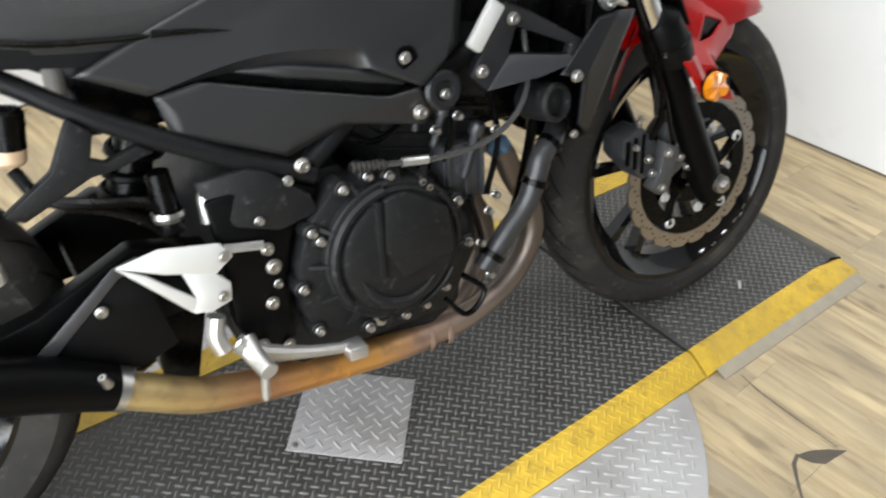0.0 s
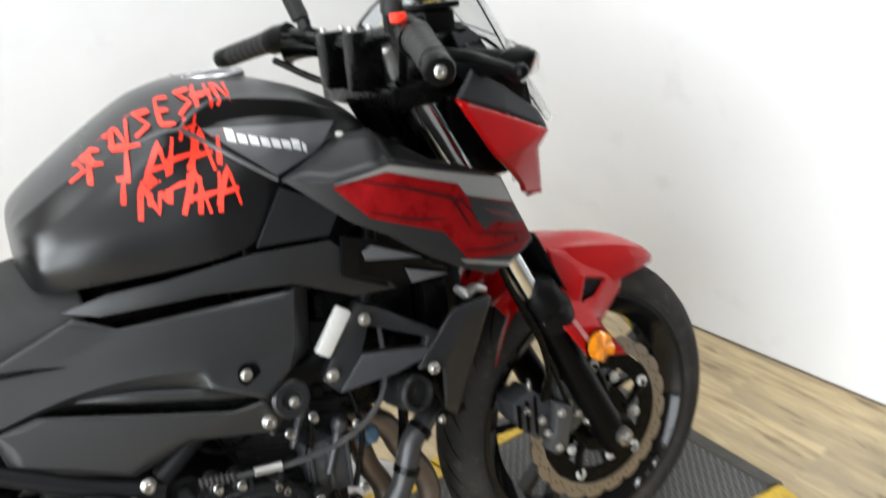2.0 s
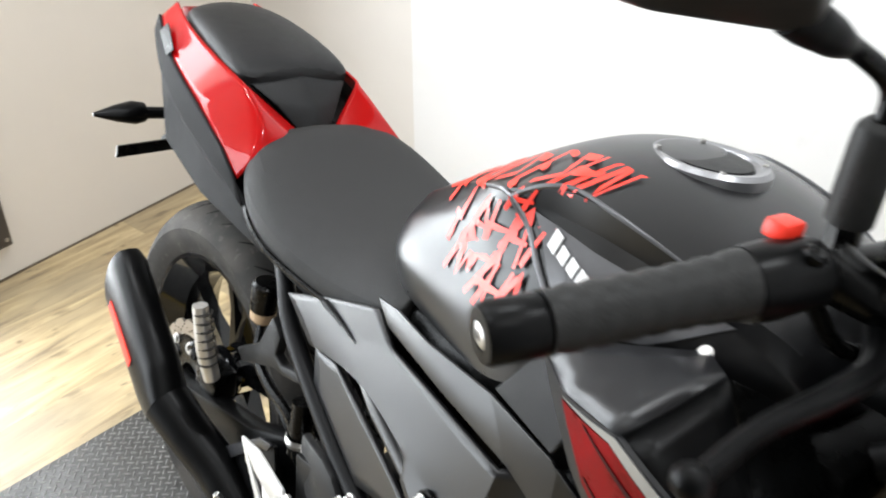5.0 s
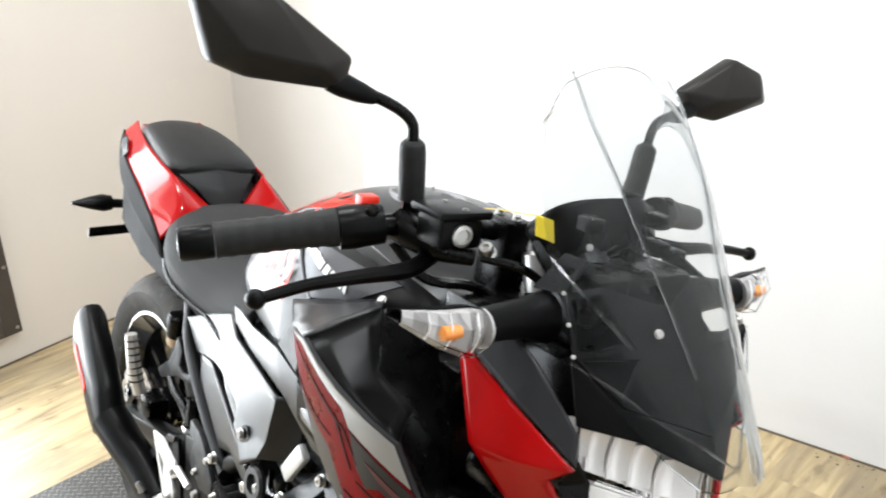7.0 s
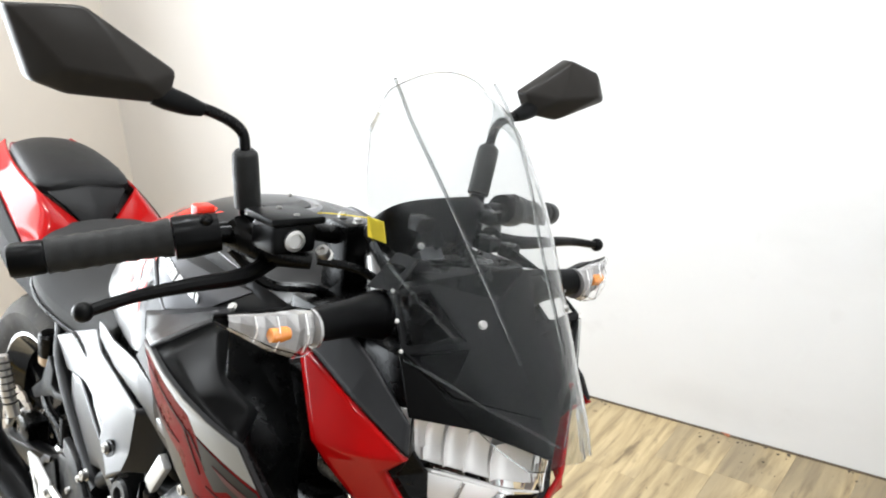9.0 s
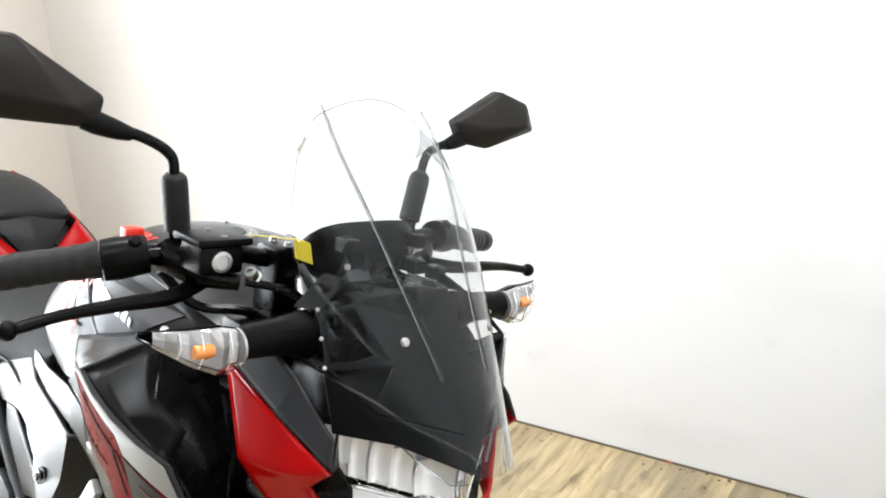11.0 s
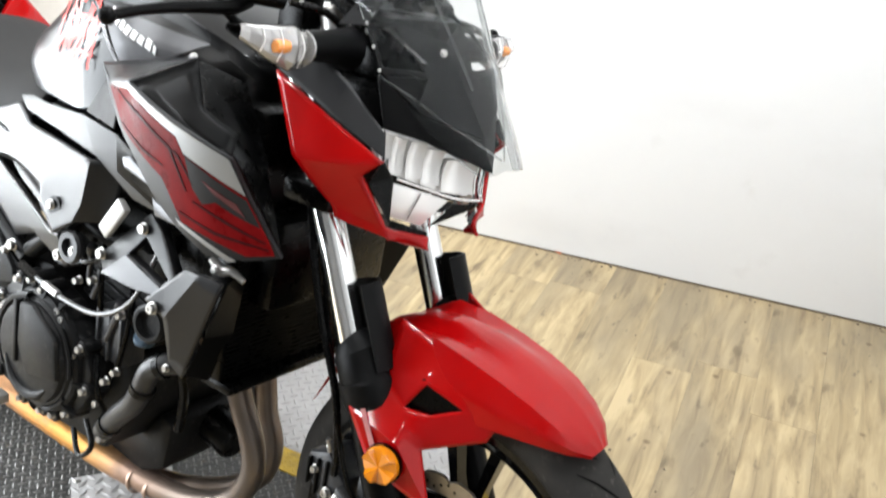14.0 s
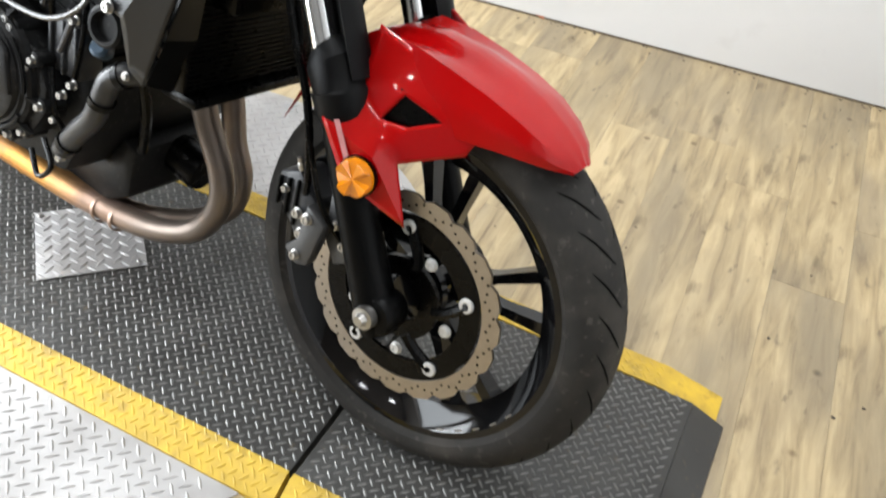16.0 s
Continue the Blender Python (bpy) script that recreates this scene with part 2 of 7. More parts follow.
def skin(name, verts, faces, mat, parent, outward, sharp=(), soft=(), depth=0.004, label="", levels=3, hold=0.5):
    """A moulded panel: a coarse cage rounded by subdivision, with sharp and soft creases, then given a thickness."""
    bm = bmesh.new()
    vs = [bm.verts.new(v) for v in verts]
    for f in faces:
        bm.faces.new([vs[i] for i in f])
    bmesh.ops.recalc_face_normals(bm, faces=bm.faces)
    bm.normal_update()
    if sum((f.normal * f.calc_area() for f in bm.faces), Vector()).dot(Vector(outward)) < 0:
        bmesh.ops.reverse_faces(bm, faces=bm.faces)
    rim = [e.is_boundary for e in bm.edges]
    corner = []
    for v in bm.verts:
        ends = [e.other_vert(v).co - v.co for e in v.link_edges if e.is_boundary]
        corner.append(1.0 if len(ends) == 2 and ends[0].angle(ends[1], math.pi) < radians(158) else 0.0)
    ob = part(name, bm, mat, parent, label)
    me = ob.data
    lines = {tuple(sorted(q)): 1.0 for q in sharp}
    lines.update({tuple(sorted(q)): hold for q in soft})
    cr = me.attributes.new("crease_edge", "FLOAT", "EDGE")
    sh = me.attributes.get("sharp_edge") or me.attributes.new("sharp_edge", "BOOLEAN", "EDGE")
    for e in me.edges:
        k = lines.get(tuple(sorted(e.vertices)), 0.0)
        cr.data[e.index].value = 1.0 if rim[e.index] else k
        sh.data[e.index].value = k == 1.0
    cv = me.attributes.new("crease_vert", "FLOAT", "POINT")
    for i, c in enumerate(corner):
        cv.data[i].value = c
    sub = ob.modifiers.new("round", "SUBSURF")
    sub.levels = sub.render_levels = levels
    thick = ob.modifiers.new("thickness", "SOLIDIFY")
    thick.thickness, thick.offset = depth, -1
    return ob

ceiling = link_mesh("ceiling", box_bm(X_BACK, X_FRONT, Y_RIGHT, Y_LEFT, CEIL, CEIL + 0.1), M_CEIL, smooth=False)
ceiling.matrix_world = ROOM
tagged(ceiling, kind="structure")

# thin dark strip where wall and floor meet
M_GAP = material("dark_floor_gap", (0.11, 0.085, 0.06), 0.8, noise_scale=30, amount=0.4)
for name, a in (("foot_strip_left", (X_BACK + 0.004, X_FRONT - 0.004, Y_LEFT - 0.004, Y_LEFT)),
                ("foot_strip_front", (X_FRONT - 0.004, X_FRONT, Y_RIGHT, Y_LEFT - 0.006)),
                ("foot_strip_back", (X_BACK, X_BACK + 0.004, Y_RIGHT, Y_LEFT - 0.006))):
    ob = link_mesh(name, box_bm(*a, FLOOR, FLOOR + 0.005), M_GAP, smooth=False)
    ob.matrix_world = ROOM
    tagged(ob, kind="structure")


def wood_material():
    m = bpy.data.materials.new("oak_look_vinyl_plank")
    m.use_nodes = True
    nt = m.node_tree
    b = nt.nodes["Principled BSDF"]
    co = nt.nodes.new("ShaderNodeTexCoord")
    info = nt.nodes.new("ShaderNodeObjectInfo")
    add = nt.nodes.new("ShaderNodeVectorMath")
    add.operation = "MULTIPLY_ADD"
    add.inputs[1].default_value = (1, 1, 1)
    comb = nt.nodes.new("ShaderNodeCombineXYZ")
    mul = nt.nodes.new("ShaderNodeMath")
    mul.operation = "MULTIPLY"
    mul.inputs[1].default_value = 37.0
    nt.links.new(info.outputs["Random"], mul.inputs[0])
    for k in range(3):
        nt.links.new(mul.outputs[0], comb.inputs[k])
    nt.links.new(co.outputs["Object"], add.inputs[0])
    nt.links.new(comb.outputs[0], add.inputs[2])
    mp = nt.nodes.new("ShaderNodeMapping")
    mp.inputs["Scale"].default_value = (1.0, 0.11, 1.0)
    nt.links.new(add.outputs[0], mp.inputs[0])
    n = nt.nodes.new("ShaderNodeTexNoise")
    n.inputs["Scale"].default_value = 38
    n.inputs["Detail"].default_value = 8
    n.inputs["Roughness"].default_value = 0.6
    n.inputs["Distortion"].default_value = 0.6
    nt.links.new(mp.outputs[0], n.inputs["Vector"])
    ramp = nt.nodes.new("ShaderNodeValToRGB")
    e = ramp.color_ramp.elements
    e[0].position, e[0].color = 0.28, (0.185, 0.135, 0.076, 1)
    e[1].position, e[1].color = 0.62, (0.480, 0.375, 0.215, 1)
    mid = ramp.color_ramp.elements.new(0.46)
    mid.color = (0.370, 0.282, 0.155, 1)
    nt.links.new(n.outputs["Fac"], ramp.inputs[0])
    # grey worn bands, wider than the grain
    mp2 = nt.nodes.new("ShaderNodeMapping")
    mp2.inputs["Scale"].default_value = (1.0, 0.3, 1.0)
    nt.links.new(add.outputs[0], mp2.inputs[0])
    n2 = nt.nodes.new("ShaderNodeTexNoise")
    n2.inputs["Scale"].default_value = 7
    n2.inputs["Detail"].default_value = 5
    nt.links.new(mp2.outputs[0], n2.inputs["Vector"])
    r2 = nt.nodes.new("ShaderNodeValToRGB")
    r2.color_ramp.elements[0].position, r2.color_ramp.elements[1].position = 0.42, 0.66
    nt.links.new(n2.outputs["Fac"], r2.inputs[0])
    mix = nt.nodes.new("ShaderNodeMix")
    mix.data_type = "RGBA"
    sc = nt.nodes.new("ShaderNodeMath")
    sc.operation = "MULTIPLY"
    sc.inputs[1].default_value = 0.7
    nt.links.new(r2.outputs[0], sc.inputs[0])
    nt.links.new(sc.outputs[0], mix.inputs[0])
    nt.links.new(ramp.outputs[0], mix.inputs[6])
    mix.inputs[7].default_value = (0.215, 0.175, 0.118, 1)
    # plank to plank tone
    hsv = nt.nodes.new("ShaderNodeHueSaturation")
    tone = nt.nodes.new("ShaderNodeMapRange")
    tone.inputs[3].default_value, tone.inputs[4].default_value = 0.92, 1.08
    nt.links.new(info.outputs["Random"], tone.inputs[0])
    nt.links.new(tone.outputs[0], hsv.inputs["Value"])
    nt.links.new(mix.outputs[2], hsv.inputs["Color"])
    # small dark knots and scuffs
    v = nt.nodes.new("ShaderNodeTexVoronoi")
    v.inputs["Scale"].default_value = 9
    nt.links.new(add.outputs[0], v.inputs["Vector"])
    kr = nt.nodes.new("ShaderNodeValToRGB")
    kr.color_ramp.elements[0].position, kr.color_ramp.elements[0].color = 0.03, (0.35, 0.3, 0.25, 1)
    kr.color_ramp.elements[1].position, kr.color_ramp.elements[1].color = 0.10, (1, 1, 1, 1)
    nt.links.new(v.outputs["Distance"], kr.inputs[0])
    mm = nt.nodes.new("ShaderNodeMix")
    mm.data_type, mm.blend_type = "RGBA", "MULTIPLY"
    mm.inputs[0].default_value = 0.8
    nt.links.new(hsv.outputs[0], mm.inputs[6])
    nt.links.new(kr.outputs[0], mm.inputs[7])
    nt.links.new(mm.outputs[2], b.inputs["Base Color"])
    b.inputs["Roughness"].default_value = 0.42
    bp = nt.nodes.new("ShaderNodeBump")
    bp.inputs["Strength"].default_value = 0.25
    bp.inputs["Distance"].default_value = 0.001
    nt.links.new(n.outputs["Fac"], bp.inputs["Height"])
    nt.links.new(bp.outputs["Normal"], b.inputs["Normal"])
    return m


M_WOOD = wood_material()
speckle(M_WOOD, (0.11, 0.085, 0.055), 42, 0.64, 0.74, 0.65, (1, 0.35, 1))
speckle(M_WOOD, (0.20, 0.155, 0.10), 5, 0.54, 0.70, 0.5, (1, 0.4, 1))
speckle(M_WOOD, (0.13, 0.090, 0.050), 1.7, 0.52, 0.68, 0.55, (1, 0.5, 1))
speckle(M_WOOD, (0.060, 0.040, 0.022), 13, 0.60, 0.67, 0.55, (1, 0.28, 1))
floor = link_mesh("floor", box_bm(X_BACK, X_FRONT, Y_RIGHT, Y_LEFT, FLOOR - 0.1, FLOOR - 0.003), M_GAP, smooth=False)
floor.matrix_world = ROOM
tagged(floor, "worn oak-look vinyl plank floor", "floor", kind="structure")


# ---- lift ----
def bar_on(bm, x, y, turn, length=0.0185, width=0.0044, height=0.0013, z=0.0):
    """One raised lens-shaped bar of a tread plate."""
    c, s = math.cos(turn), math.sin(turn)
    ring = []
    for a, b, h in ((-0.5, 0, 0), (-0.2, 0.5, 0), (0.2, 0.5, 0), (0.5, 0, 0), (0.2, -0.5, 0), (-0.2, -0.5, 0)):
        px_, py_ = a * length, b * width
        ring.append(bm.verts.new((x + px_ * c - py_ * s, y + px_ * s + py_ * c, z)))
    t0 = bm.verts.new((x - 0.25 * length * c, y - 0.25 * length * s, z + height))
    t1 = bm.verts.new((x + 0.25 * length * c, y + 0.25 * length * s, z + height))
    bm.faces.new((ring[0], t0, ring[1]))
    bm.faces.new((ring[1], t0, t1, ring[2]))
    bm.faces.new((ring[2], t1, ring[3]))
    bm.faces.new((ring[3], t1, ring[4]))
    bm.faces.new((ring[4], t1, t0, ring[5]))
    bm.faces.new((ring[5], t0, ring[0]))


def tread(x0, x1, y0, y1, z, pitch=0.0146, inside=None, **kw):
    bm = bmesh.new()
    mx, my = (x0 + x1) / 2, (y0 + y1) / 2
    n = int(((x1 - x0) + (y1 - y0)) / pitch / 1.4) + 2
    h = pitch * math.sqrt(0.5)
    for i in range(-n, n + 1):
        for j in range(-n, n + 1):
            x, y = mx + (i - j) * h, my + (i + j) * h
            if x0 + 0.004 < x < x1 - 0.004 and y0 + 0.004 < y < y1 - 0.004 and (inside is None or inside(x, y)):
                bar_on(bm, x, y, radians(45 if (i + j) % 2 else -45), z=z, **kw)
    bm.normal_update()
    return bm


LIFT_Y0, LIFT_Y1, STRIP = -0.208, 0.255, 0.054
motorcycle_lift = tagged(new("motorcycle_lift"), "low black tread-plate motorcycle lift with yellow painted edges", "motorcycle lift")
SEAM = 1.302
for x0, x1 in ((-0.33, SEAM - 0.004), (SEAM + 0.004, 1.81)):
    bm = box_bm(x0, x1, LIFT_Y0, LIFT_Y1, FLOOR + 0.002, 0, 0.0015)
    part("deck_plate", bm, M_BLACKMAT, motorcycle_lift, "black steel tread plate")
    tagged(part("tread", tread(x0 + 0.004, x1 - 0.004, LIFT_Y0, LIFT_Y1, 0.0), M_TREADBAR, motorcycle_lift), kind="stuff")
    for s, y in ((-1, LIFT_Y0), (1, LIFT_Y1)):
        # the strip slopes down to the floor
        ye = y + s * (STRIP if s < 0 else 0.066)
        drop = 0.024 if s < 0 else 0.006
        end = 0.045 if x1 > 1.5 else 0.0
        rows = []
        for xx, zz in ((x0, 0.0), (x1 - (0.06 if end else 0), 0.0)) + (((x1 + end, -0.022),) if end else ()):
            rows.append([(xx, y + s * 0.001, zz + 0.002), (xx, y + s * 0.012, zz + 0.0015), (xx, ye, max(zz - drop, FLOOR + 0.005)), (xx, ye, FLOOR), (xx, y + s * 0.001, FLOOR)])
        bm = loft(rows, closed=True, caps=True)
        bmesh.ops.recalc_face_normals(bm, faces=bm.faces)
        part("edge_strip", bm, M_YELLOW, motorcycle_lift, "yellow painted tread edge")
        bm = tread(x0 + 0.01, x1 - (0.06 if end else 0.005), min(y, ye - s * 0.002), max(y, ye - s * 0.002), 0.0016)
        for v in bm.verts:
            v.co.z -= max(0.0, abs(v.co.y - y) - 0.012) * (drop + 0.0015) / (abs(ye - y) - 0.012)
        tagged(part("strip_tread", bm, M_YELLOW, motorcycle_lift), kind="stuff")
# pale floor strip beside the front section
bm = loft([[(x, LIFT_Y0 - STRIP + 0.004, FLOOR + 0.009), (x, LIFT_Y0 - STRIP - 0.004, FLOOR + 0.008), (x, LIFT_Y0 - 0.077, FLOOR + 0.002), (x, LIFT_Y0 - 0.078, FLOOR)] for x in (SEAM + 0.03, 1.55, 1.80, 1.845)])
part("edge_skirt", thicken(bm, 0.001), material("pale_edge_seal", (0.27, 0.235, 0.175), 0.5, noise_scale=30, amount=0.3), motorcycle_lift, "pale sealing strip beside the edge")
# sloping front lip of the deck
bm = loft([[(1.81, LIFT_Y0 + 0.002, 0), (1.81, LIFT_Y1 - 0.002, 0)], [(1.87, LIFT_Y0 + 0.002, -0.024), (1.87, LIFT_Y1 - 0.002, -0.024)], [(1.872, LIFT_Y0 + 0.002, FLOOR), (1.872, LIFT_Y1 - 0.002, FLOOR)]])
part("front_lip", bm, M_BLACKMAT, motorcycle_lift)

# aluminium turntable set into the floor below the lift
TC, TR = (0.72, 0.07), 0.62
turntable = tagged(new("turntable"), "round aluminium tread-plate turntable set under the lift", "turntable")
part("disc", lathe([(0.001, 0), (TR - 0.004, 0), (TR, -0.002), (TR, -0.006)], (TC[0], TC[1], FLOOR + 0.004), (0, 0, 1), 96), M_ALU, turntable)


def on_table(x, y):
    return math.hypot(x - TC[0], y - TC[1]) < TR - 0.02 and (y < -0.27 or y > 0.31)


tagged(part("tread", tread(TC[0] - TR, TC[0] + TR, TC[1] - TR, TC[1] + TR, FLOOR + 0.004, 0.0205, on_table, length=0.026, width=0.0055, height=0.0022), M_ALU, turntable), kind="stuff")

# square access cover on the deck
cover = tagged(new("access_cover"), "square bare aluminium tread-plate cover screwed to the deck", "cover plate")
CO = pose(0.70, 0.028, 0.0018, 0, 0, 45.5)
C_H = 0.094
bm = box_bm(-C_H, C_H, -C_H, C_H, 0, 0.003, 0.001)
bm.transform(CO)
part("plate", bm, M_ALU, cover)
bm = tread(-C_H, C_H, -C_H, C_H, 0.003, 0.0205, length=0.026, width=0.0055, height=0.0020)
bm.transform(CO)
tagged(part("tread", bm, M_ALU, cover), kind="stuff")
M_STEEL = material("bright_steel", (0.40, 0.39, 0.375), 0.36, 1.0, noise_scale=60, amount=0.15)
for sx, sy in ((1, -1), (-1, 1)):
    bm = lathe([(0.0065, 0), (0.0062, 0.002), (0.004, 0.0035), (0, 0.0037)], (sx * (C_H - 0.011), sy * (C_H - 0.011) , 0.003), (0, 0, 1), 14)
    bm.transform(CO)
    part("screw", bm, M_STEEL, cover)


# ---- motorcycle ----
M_BLACKPL = material("satin_black_plastic", (0.0016, 0.0016, 0.0017), 0.34, noise_scale=25, amount=0.2, bump=0.12, bump_scale=700)
M_GRAIN = material("grained_black_plastic", (0.0032, 0.0032, 0.0034), 0.44, noise_scale=40, amount=0.25, bump=0.02, bump_scale=600)
M_MATT = material("matt_black_paint", (0.0030, 0.0030, 0.0034), 0.29, noise_scale=6, amount=0.12, spec=0.42, bump=0.02, bump_scale=900)
M_COVER = material("textured_black_cover", (0.0105, 0.0105, 0.0110), 0.38, noise_scale=6, amount=0.12, bump=0.03, bump_scale=900, spec=0.36)
M_CABLE = material("glossy_cable_sheath", (0.035, 0.035, 0.036), 0.22, noise_scale=20, amount=0.1, spec=1.0)
M_HOSE = material("satin_hose_rubber", (0.022, 0.022, 0.023), 0.36, noise_scale=20, amount=0.15, spec=0.4)
M_WORDING = material("faded_wording", (0.34, 0.13, 0.13), 0.4, noise_scale=120, amount=0.5)
M_CHAR = material("charcoal_metallic_paint", (0.034, 0.034, 0.037), 0.34, 0.3, noise_scale=120, amount=0.12)
M_RED = material("candy_red_paint", (0.285, 0.0014, 0.0018), 0.30, 0.0, noise_scale=4, amount=0.06, coat=0.50, spec=0.03)
M_REDDECAL = material("red_decal", (0.125, 0.0025, 0.0033), 0.36, spec=0.06, noise_scale=30, amount=0.9)
M_SILVERDECAL = material("silver_decal", (0.25, 0.25, 0.247), 0.42, 0.7, spec=0.4, noise_scale=30, amount=0.08)
M_GLOSS = material("gloss_black_rim_paint", (0.004, 0.004, 0.0045), 0.08, coat=0.22, spec=0.22, noise_scale=10, amount=0.2)
M_ENGINE = material("black_engine_paint", (0.0085, 0.0085, 0.0088), 0.46, spec=0.16, noise_scale=35, amount=0.25, bump=0.2, bump_scale=500)
M_DARK = material("dark_hardware_and_shade", (0.0009, 0.0009, 0.0009), 0.28, spec=0.14, noise_scale=30, amount=0.3)
M_CHROME = material("chrome_tube", (0.85, 0.85, 0.85), 0.16, 1.0)
M_ALLOY = material("cast_alloy", (0.50, 0.49, 0.475), 0.38, 0.9, noise_scale=60, amount=0.15, bump=0.1, bump_scale=300)
M_WHITEPL = material("pale_alloy_paint", (0.52, 0.515, 0.50), 0.42, 0.35, noise_scale=30, amount=0.08)
M_SEAT = material("black_seat_vinyl", (0.028, 0.0278, 0.0276), 0.66, spec=0.09, noise_scale=60, amount=0.15, bump=0.5, bump_scale=420)
M_GRIP = material("grip_rubber", (0.020, 0.020, 0.0195), 0.40, noise_scale=80, amount=0.25, bump=0.4, bump_scale=500)
M_PANEL = material("silver_grey_paint_and_glint", (0.085, 0.085, 0.09), 0.30, 0.4, noise_scale=120, amount=0.1)
M_INFILL = material("dark_grey_paint", (0.015, 0.015, 0.016), 0.42, spec=0.2, noise_scale=120, amount=0.1)
M_SHROUD = material("smooth_dark_plastic", (0.0100, 0.0101, 0.0110), 0.34, spec=0.30, noise_scale=60, amount=0.12)
M_STREAK = material("dark_red_print", (0.022, 0.003, 0.0035), 0.45, noise_scale=90, amount=0.7)
M_MIRROR = material("satin_mirror_shell", (0.020, 0.0180, 0.0160), 0.36, spec=0.5, noise_scale=50, amount=0.15)
M_BLOCK = material("grey_cast_block", (0.030, 0.031, 0.034), 0.40, spec=0.4, noise_scale=60, amount=0.2, bump=0.2, bump_scale=400)
M_CALIPER = material("cast_grey_caliper", (0.055, 0.055, 0.056), 0.42, 0.2, noise_scale=70, amount=0.2, bump=0.2, bump_scale=400)
M_PLUG = material("blue_grey_plug", (0.045, 0.085, 0.135), 0.45, noise_scale=40, amount=0.2)
M_TAILPL = material("matt_tail_plastic", (0.010, 0.010, 0.0104), 0.68, spec=0.05, noise_scale=60, amount=0.15, bump=0.2, bump_scale=600)
M_FLUID = material("amber_fluid_cup", (0.42, 0.30, 0.19), 0.25, noise_scale=25, amount=0.35)
M_FADED = material("faded_red_print", (0.06, 0.005, 0.006), 0.45, noise_scale=60, amount=0.6)
M_AMBER = material("amber_reflector", (0.60, 0.19, 0.004), 0.15, coat=1.0, noise_scale=90, amount=0.15)
M_DISC = material("brake_disc_steel", (0.36, 0.32, 0.275), 0.33, 0.9, noise_scale=70, amount=0.18)
M_GRAFFITI = material("red_graffiti_vinyl", (0.78, 0.03, 0.012), 0.4, noise_scale=15, amount=0.06)
M_LETTER = material("silver_lettering", (0.62, 0.62, 0.62), 0.35, 0.4)
M_TAG = material("yellow_paper_tag", (0.80, 0.62, 0.04), 0.6, noise_scale=20, amount=0.05)
M_GROOVE_SHADE = material("tyre_groove_shade", (0.002, 0.002, 0.002), 0.95, spec=0.05)


speckle(M_ENGINE, (0.055, 0.053, 0.050), 110, 0.60, 0.74, 0.5)
speckle(M_BLOCK, (0.09, 0.088, 0.085), 90, 0.58, 0.74, 0.5)


def heat_pipe_material():
    """Steel pipe tinted straw, copper and blue by heat, in bands along its run."""
    m = material("heat_tinted_pipe", (0.5, 0.4, 0.3), 0.42, 0.80, noise_scale=18, amount=0.2)
    nt = m.node_tree
    b = nt.nodes["Principled BSDF"]
    co = nt.nodes.new("ShaderNodeTexCoord")
    sep = nt.nodes.new("ShaderNodeSeparateXYZ")
    nt.links.new(co.outputs["Object"], sep.inputs[0])
    n = nt.nodes.new("ShaderNodeTexNoise")
    n.inputs["Scale"].default_value = 14
    nt.links.new(co.outputs["Object"], n.inputs["Vector"])
    add = nt.nodes.new("ShaderNodeMath")
    add.operation = "MULTIPLY_ADD"
    add.inputs[1].default_value = 0.10
    nt.links.new(n.outputs["Fac"], add.inputs[0])
    nt.links.new(sep.outputs[0], add.inputs[2])
    mr = nt.nodes.new("ShaderNodeMapRange")
    mr.inputs[1].default_value, mr.inputs[2].default_value = 0.30, 1.05
    nt.links.new(add.outputs[0], mr.inputs[0])
    ramp = nt.nodes.new("ShaderNodeValToRGB")
    e = ramp.color_ramp.elements
    e[0].position, e[0].color = 0.0, (0.62, 0.50, 0.27, 1)
    e[1].position, e[1].color = 1.0, (0.15, 0.125, 0.108, 1)
    for p, c in ((0.18, (0.52, 0.38, 0.17)), (0.34, (0.50, 0.26, 0.13)), (0.48, (0.74, 0.36, 0.10)), (0.60, (0.80, 0.42, 0.13)), (0.70, (0.50, 0.33, 0.25)), (0.84, (0.30, 0.240, 0.200))):
        q = e.new(p)
        q.color = (*c, 1)
    nt.links.new(mr.outputs[0], ramp.inputs[0])
    nt.links.new(ramp.outputs[0], b.inputs["Base Color"])
    return m


M_PIPE = heat_pipe_material()
speckle(M_PIPE, (0.20, 0.14, 0.10), 26, 0.52, 0.70, 0.55)


def glass_material(name, tint, rough=0.0, ior=1.45):
    m = bpy.data.materials.new(name)
    m.use_nodes = True
    b = m.node_tree.nodes["Principled BSDF"]
    b.inputs["Base Color"].default_value = (*tint, 1)
    b.inputs["Transmission Weight"].default_value = 1.0
    b.inputs["Roughness"].default_value = rough
    b.inputs["IOR"].default_value = ior
    return m


M_SCREEN = glass_material("lightly_smoked_acrylic", (0.735, 0.75, 0.75), 0.0, 1.22)
M_CREASE = glass_material("bent_acrylic_edge", (0.60, 0.62, 0.62), 0.15, 1.3)
M_FLY = material("smooth_black_plastic", (0.0022, 0.0022, 0.0024), 0.42, noise_scale=14, amount=0.25, spec=0.07)
M_LENS = glass_material("clear_lens", (1.0, 1.0, 1.0), 0.0, 1.06)
M_BOWL = material("headlamp_reflector", (0.86, 0.85, 0.84), 0.26, 0.38)
M_LAMPGREY = material("lamp_bowl_grey", (0.40, 0.39, 0.385), 0.16, 0.6, noise_scale=40, amount=0.2)
M_BULB = material("amber_bulb", (0.60, 0.20, 0.03), 0.25, coat=1.0)

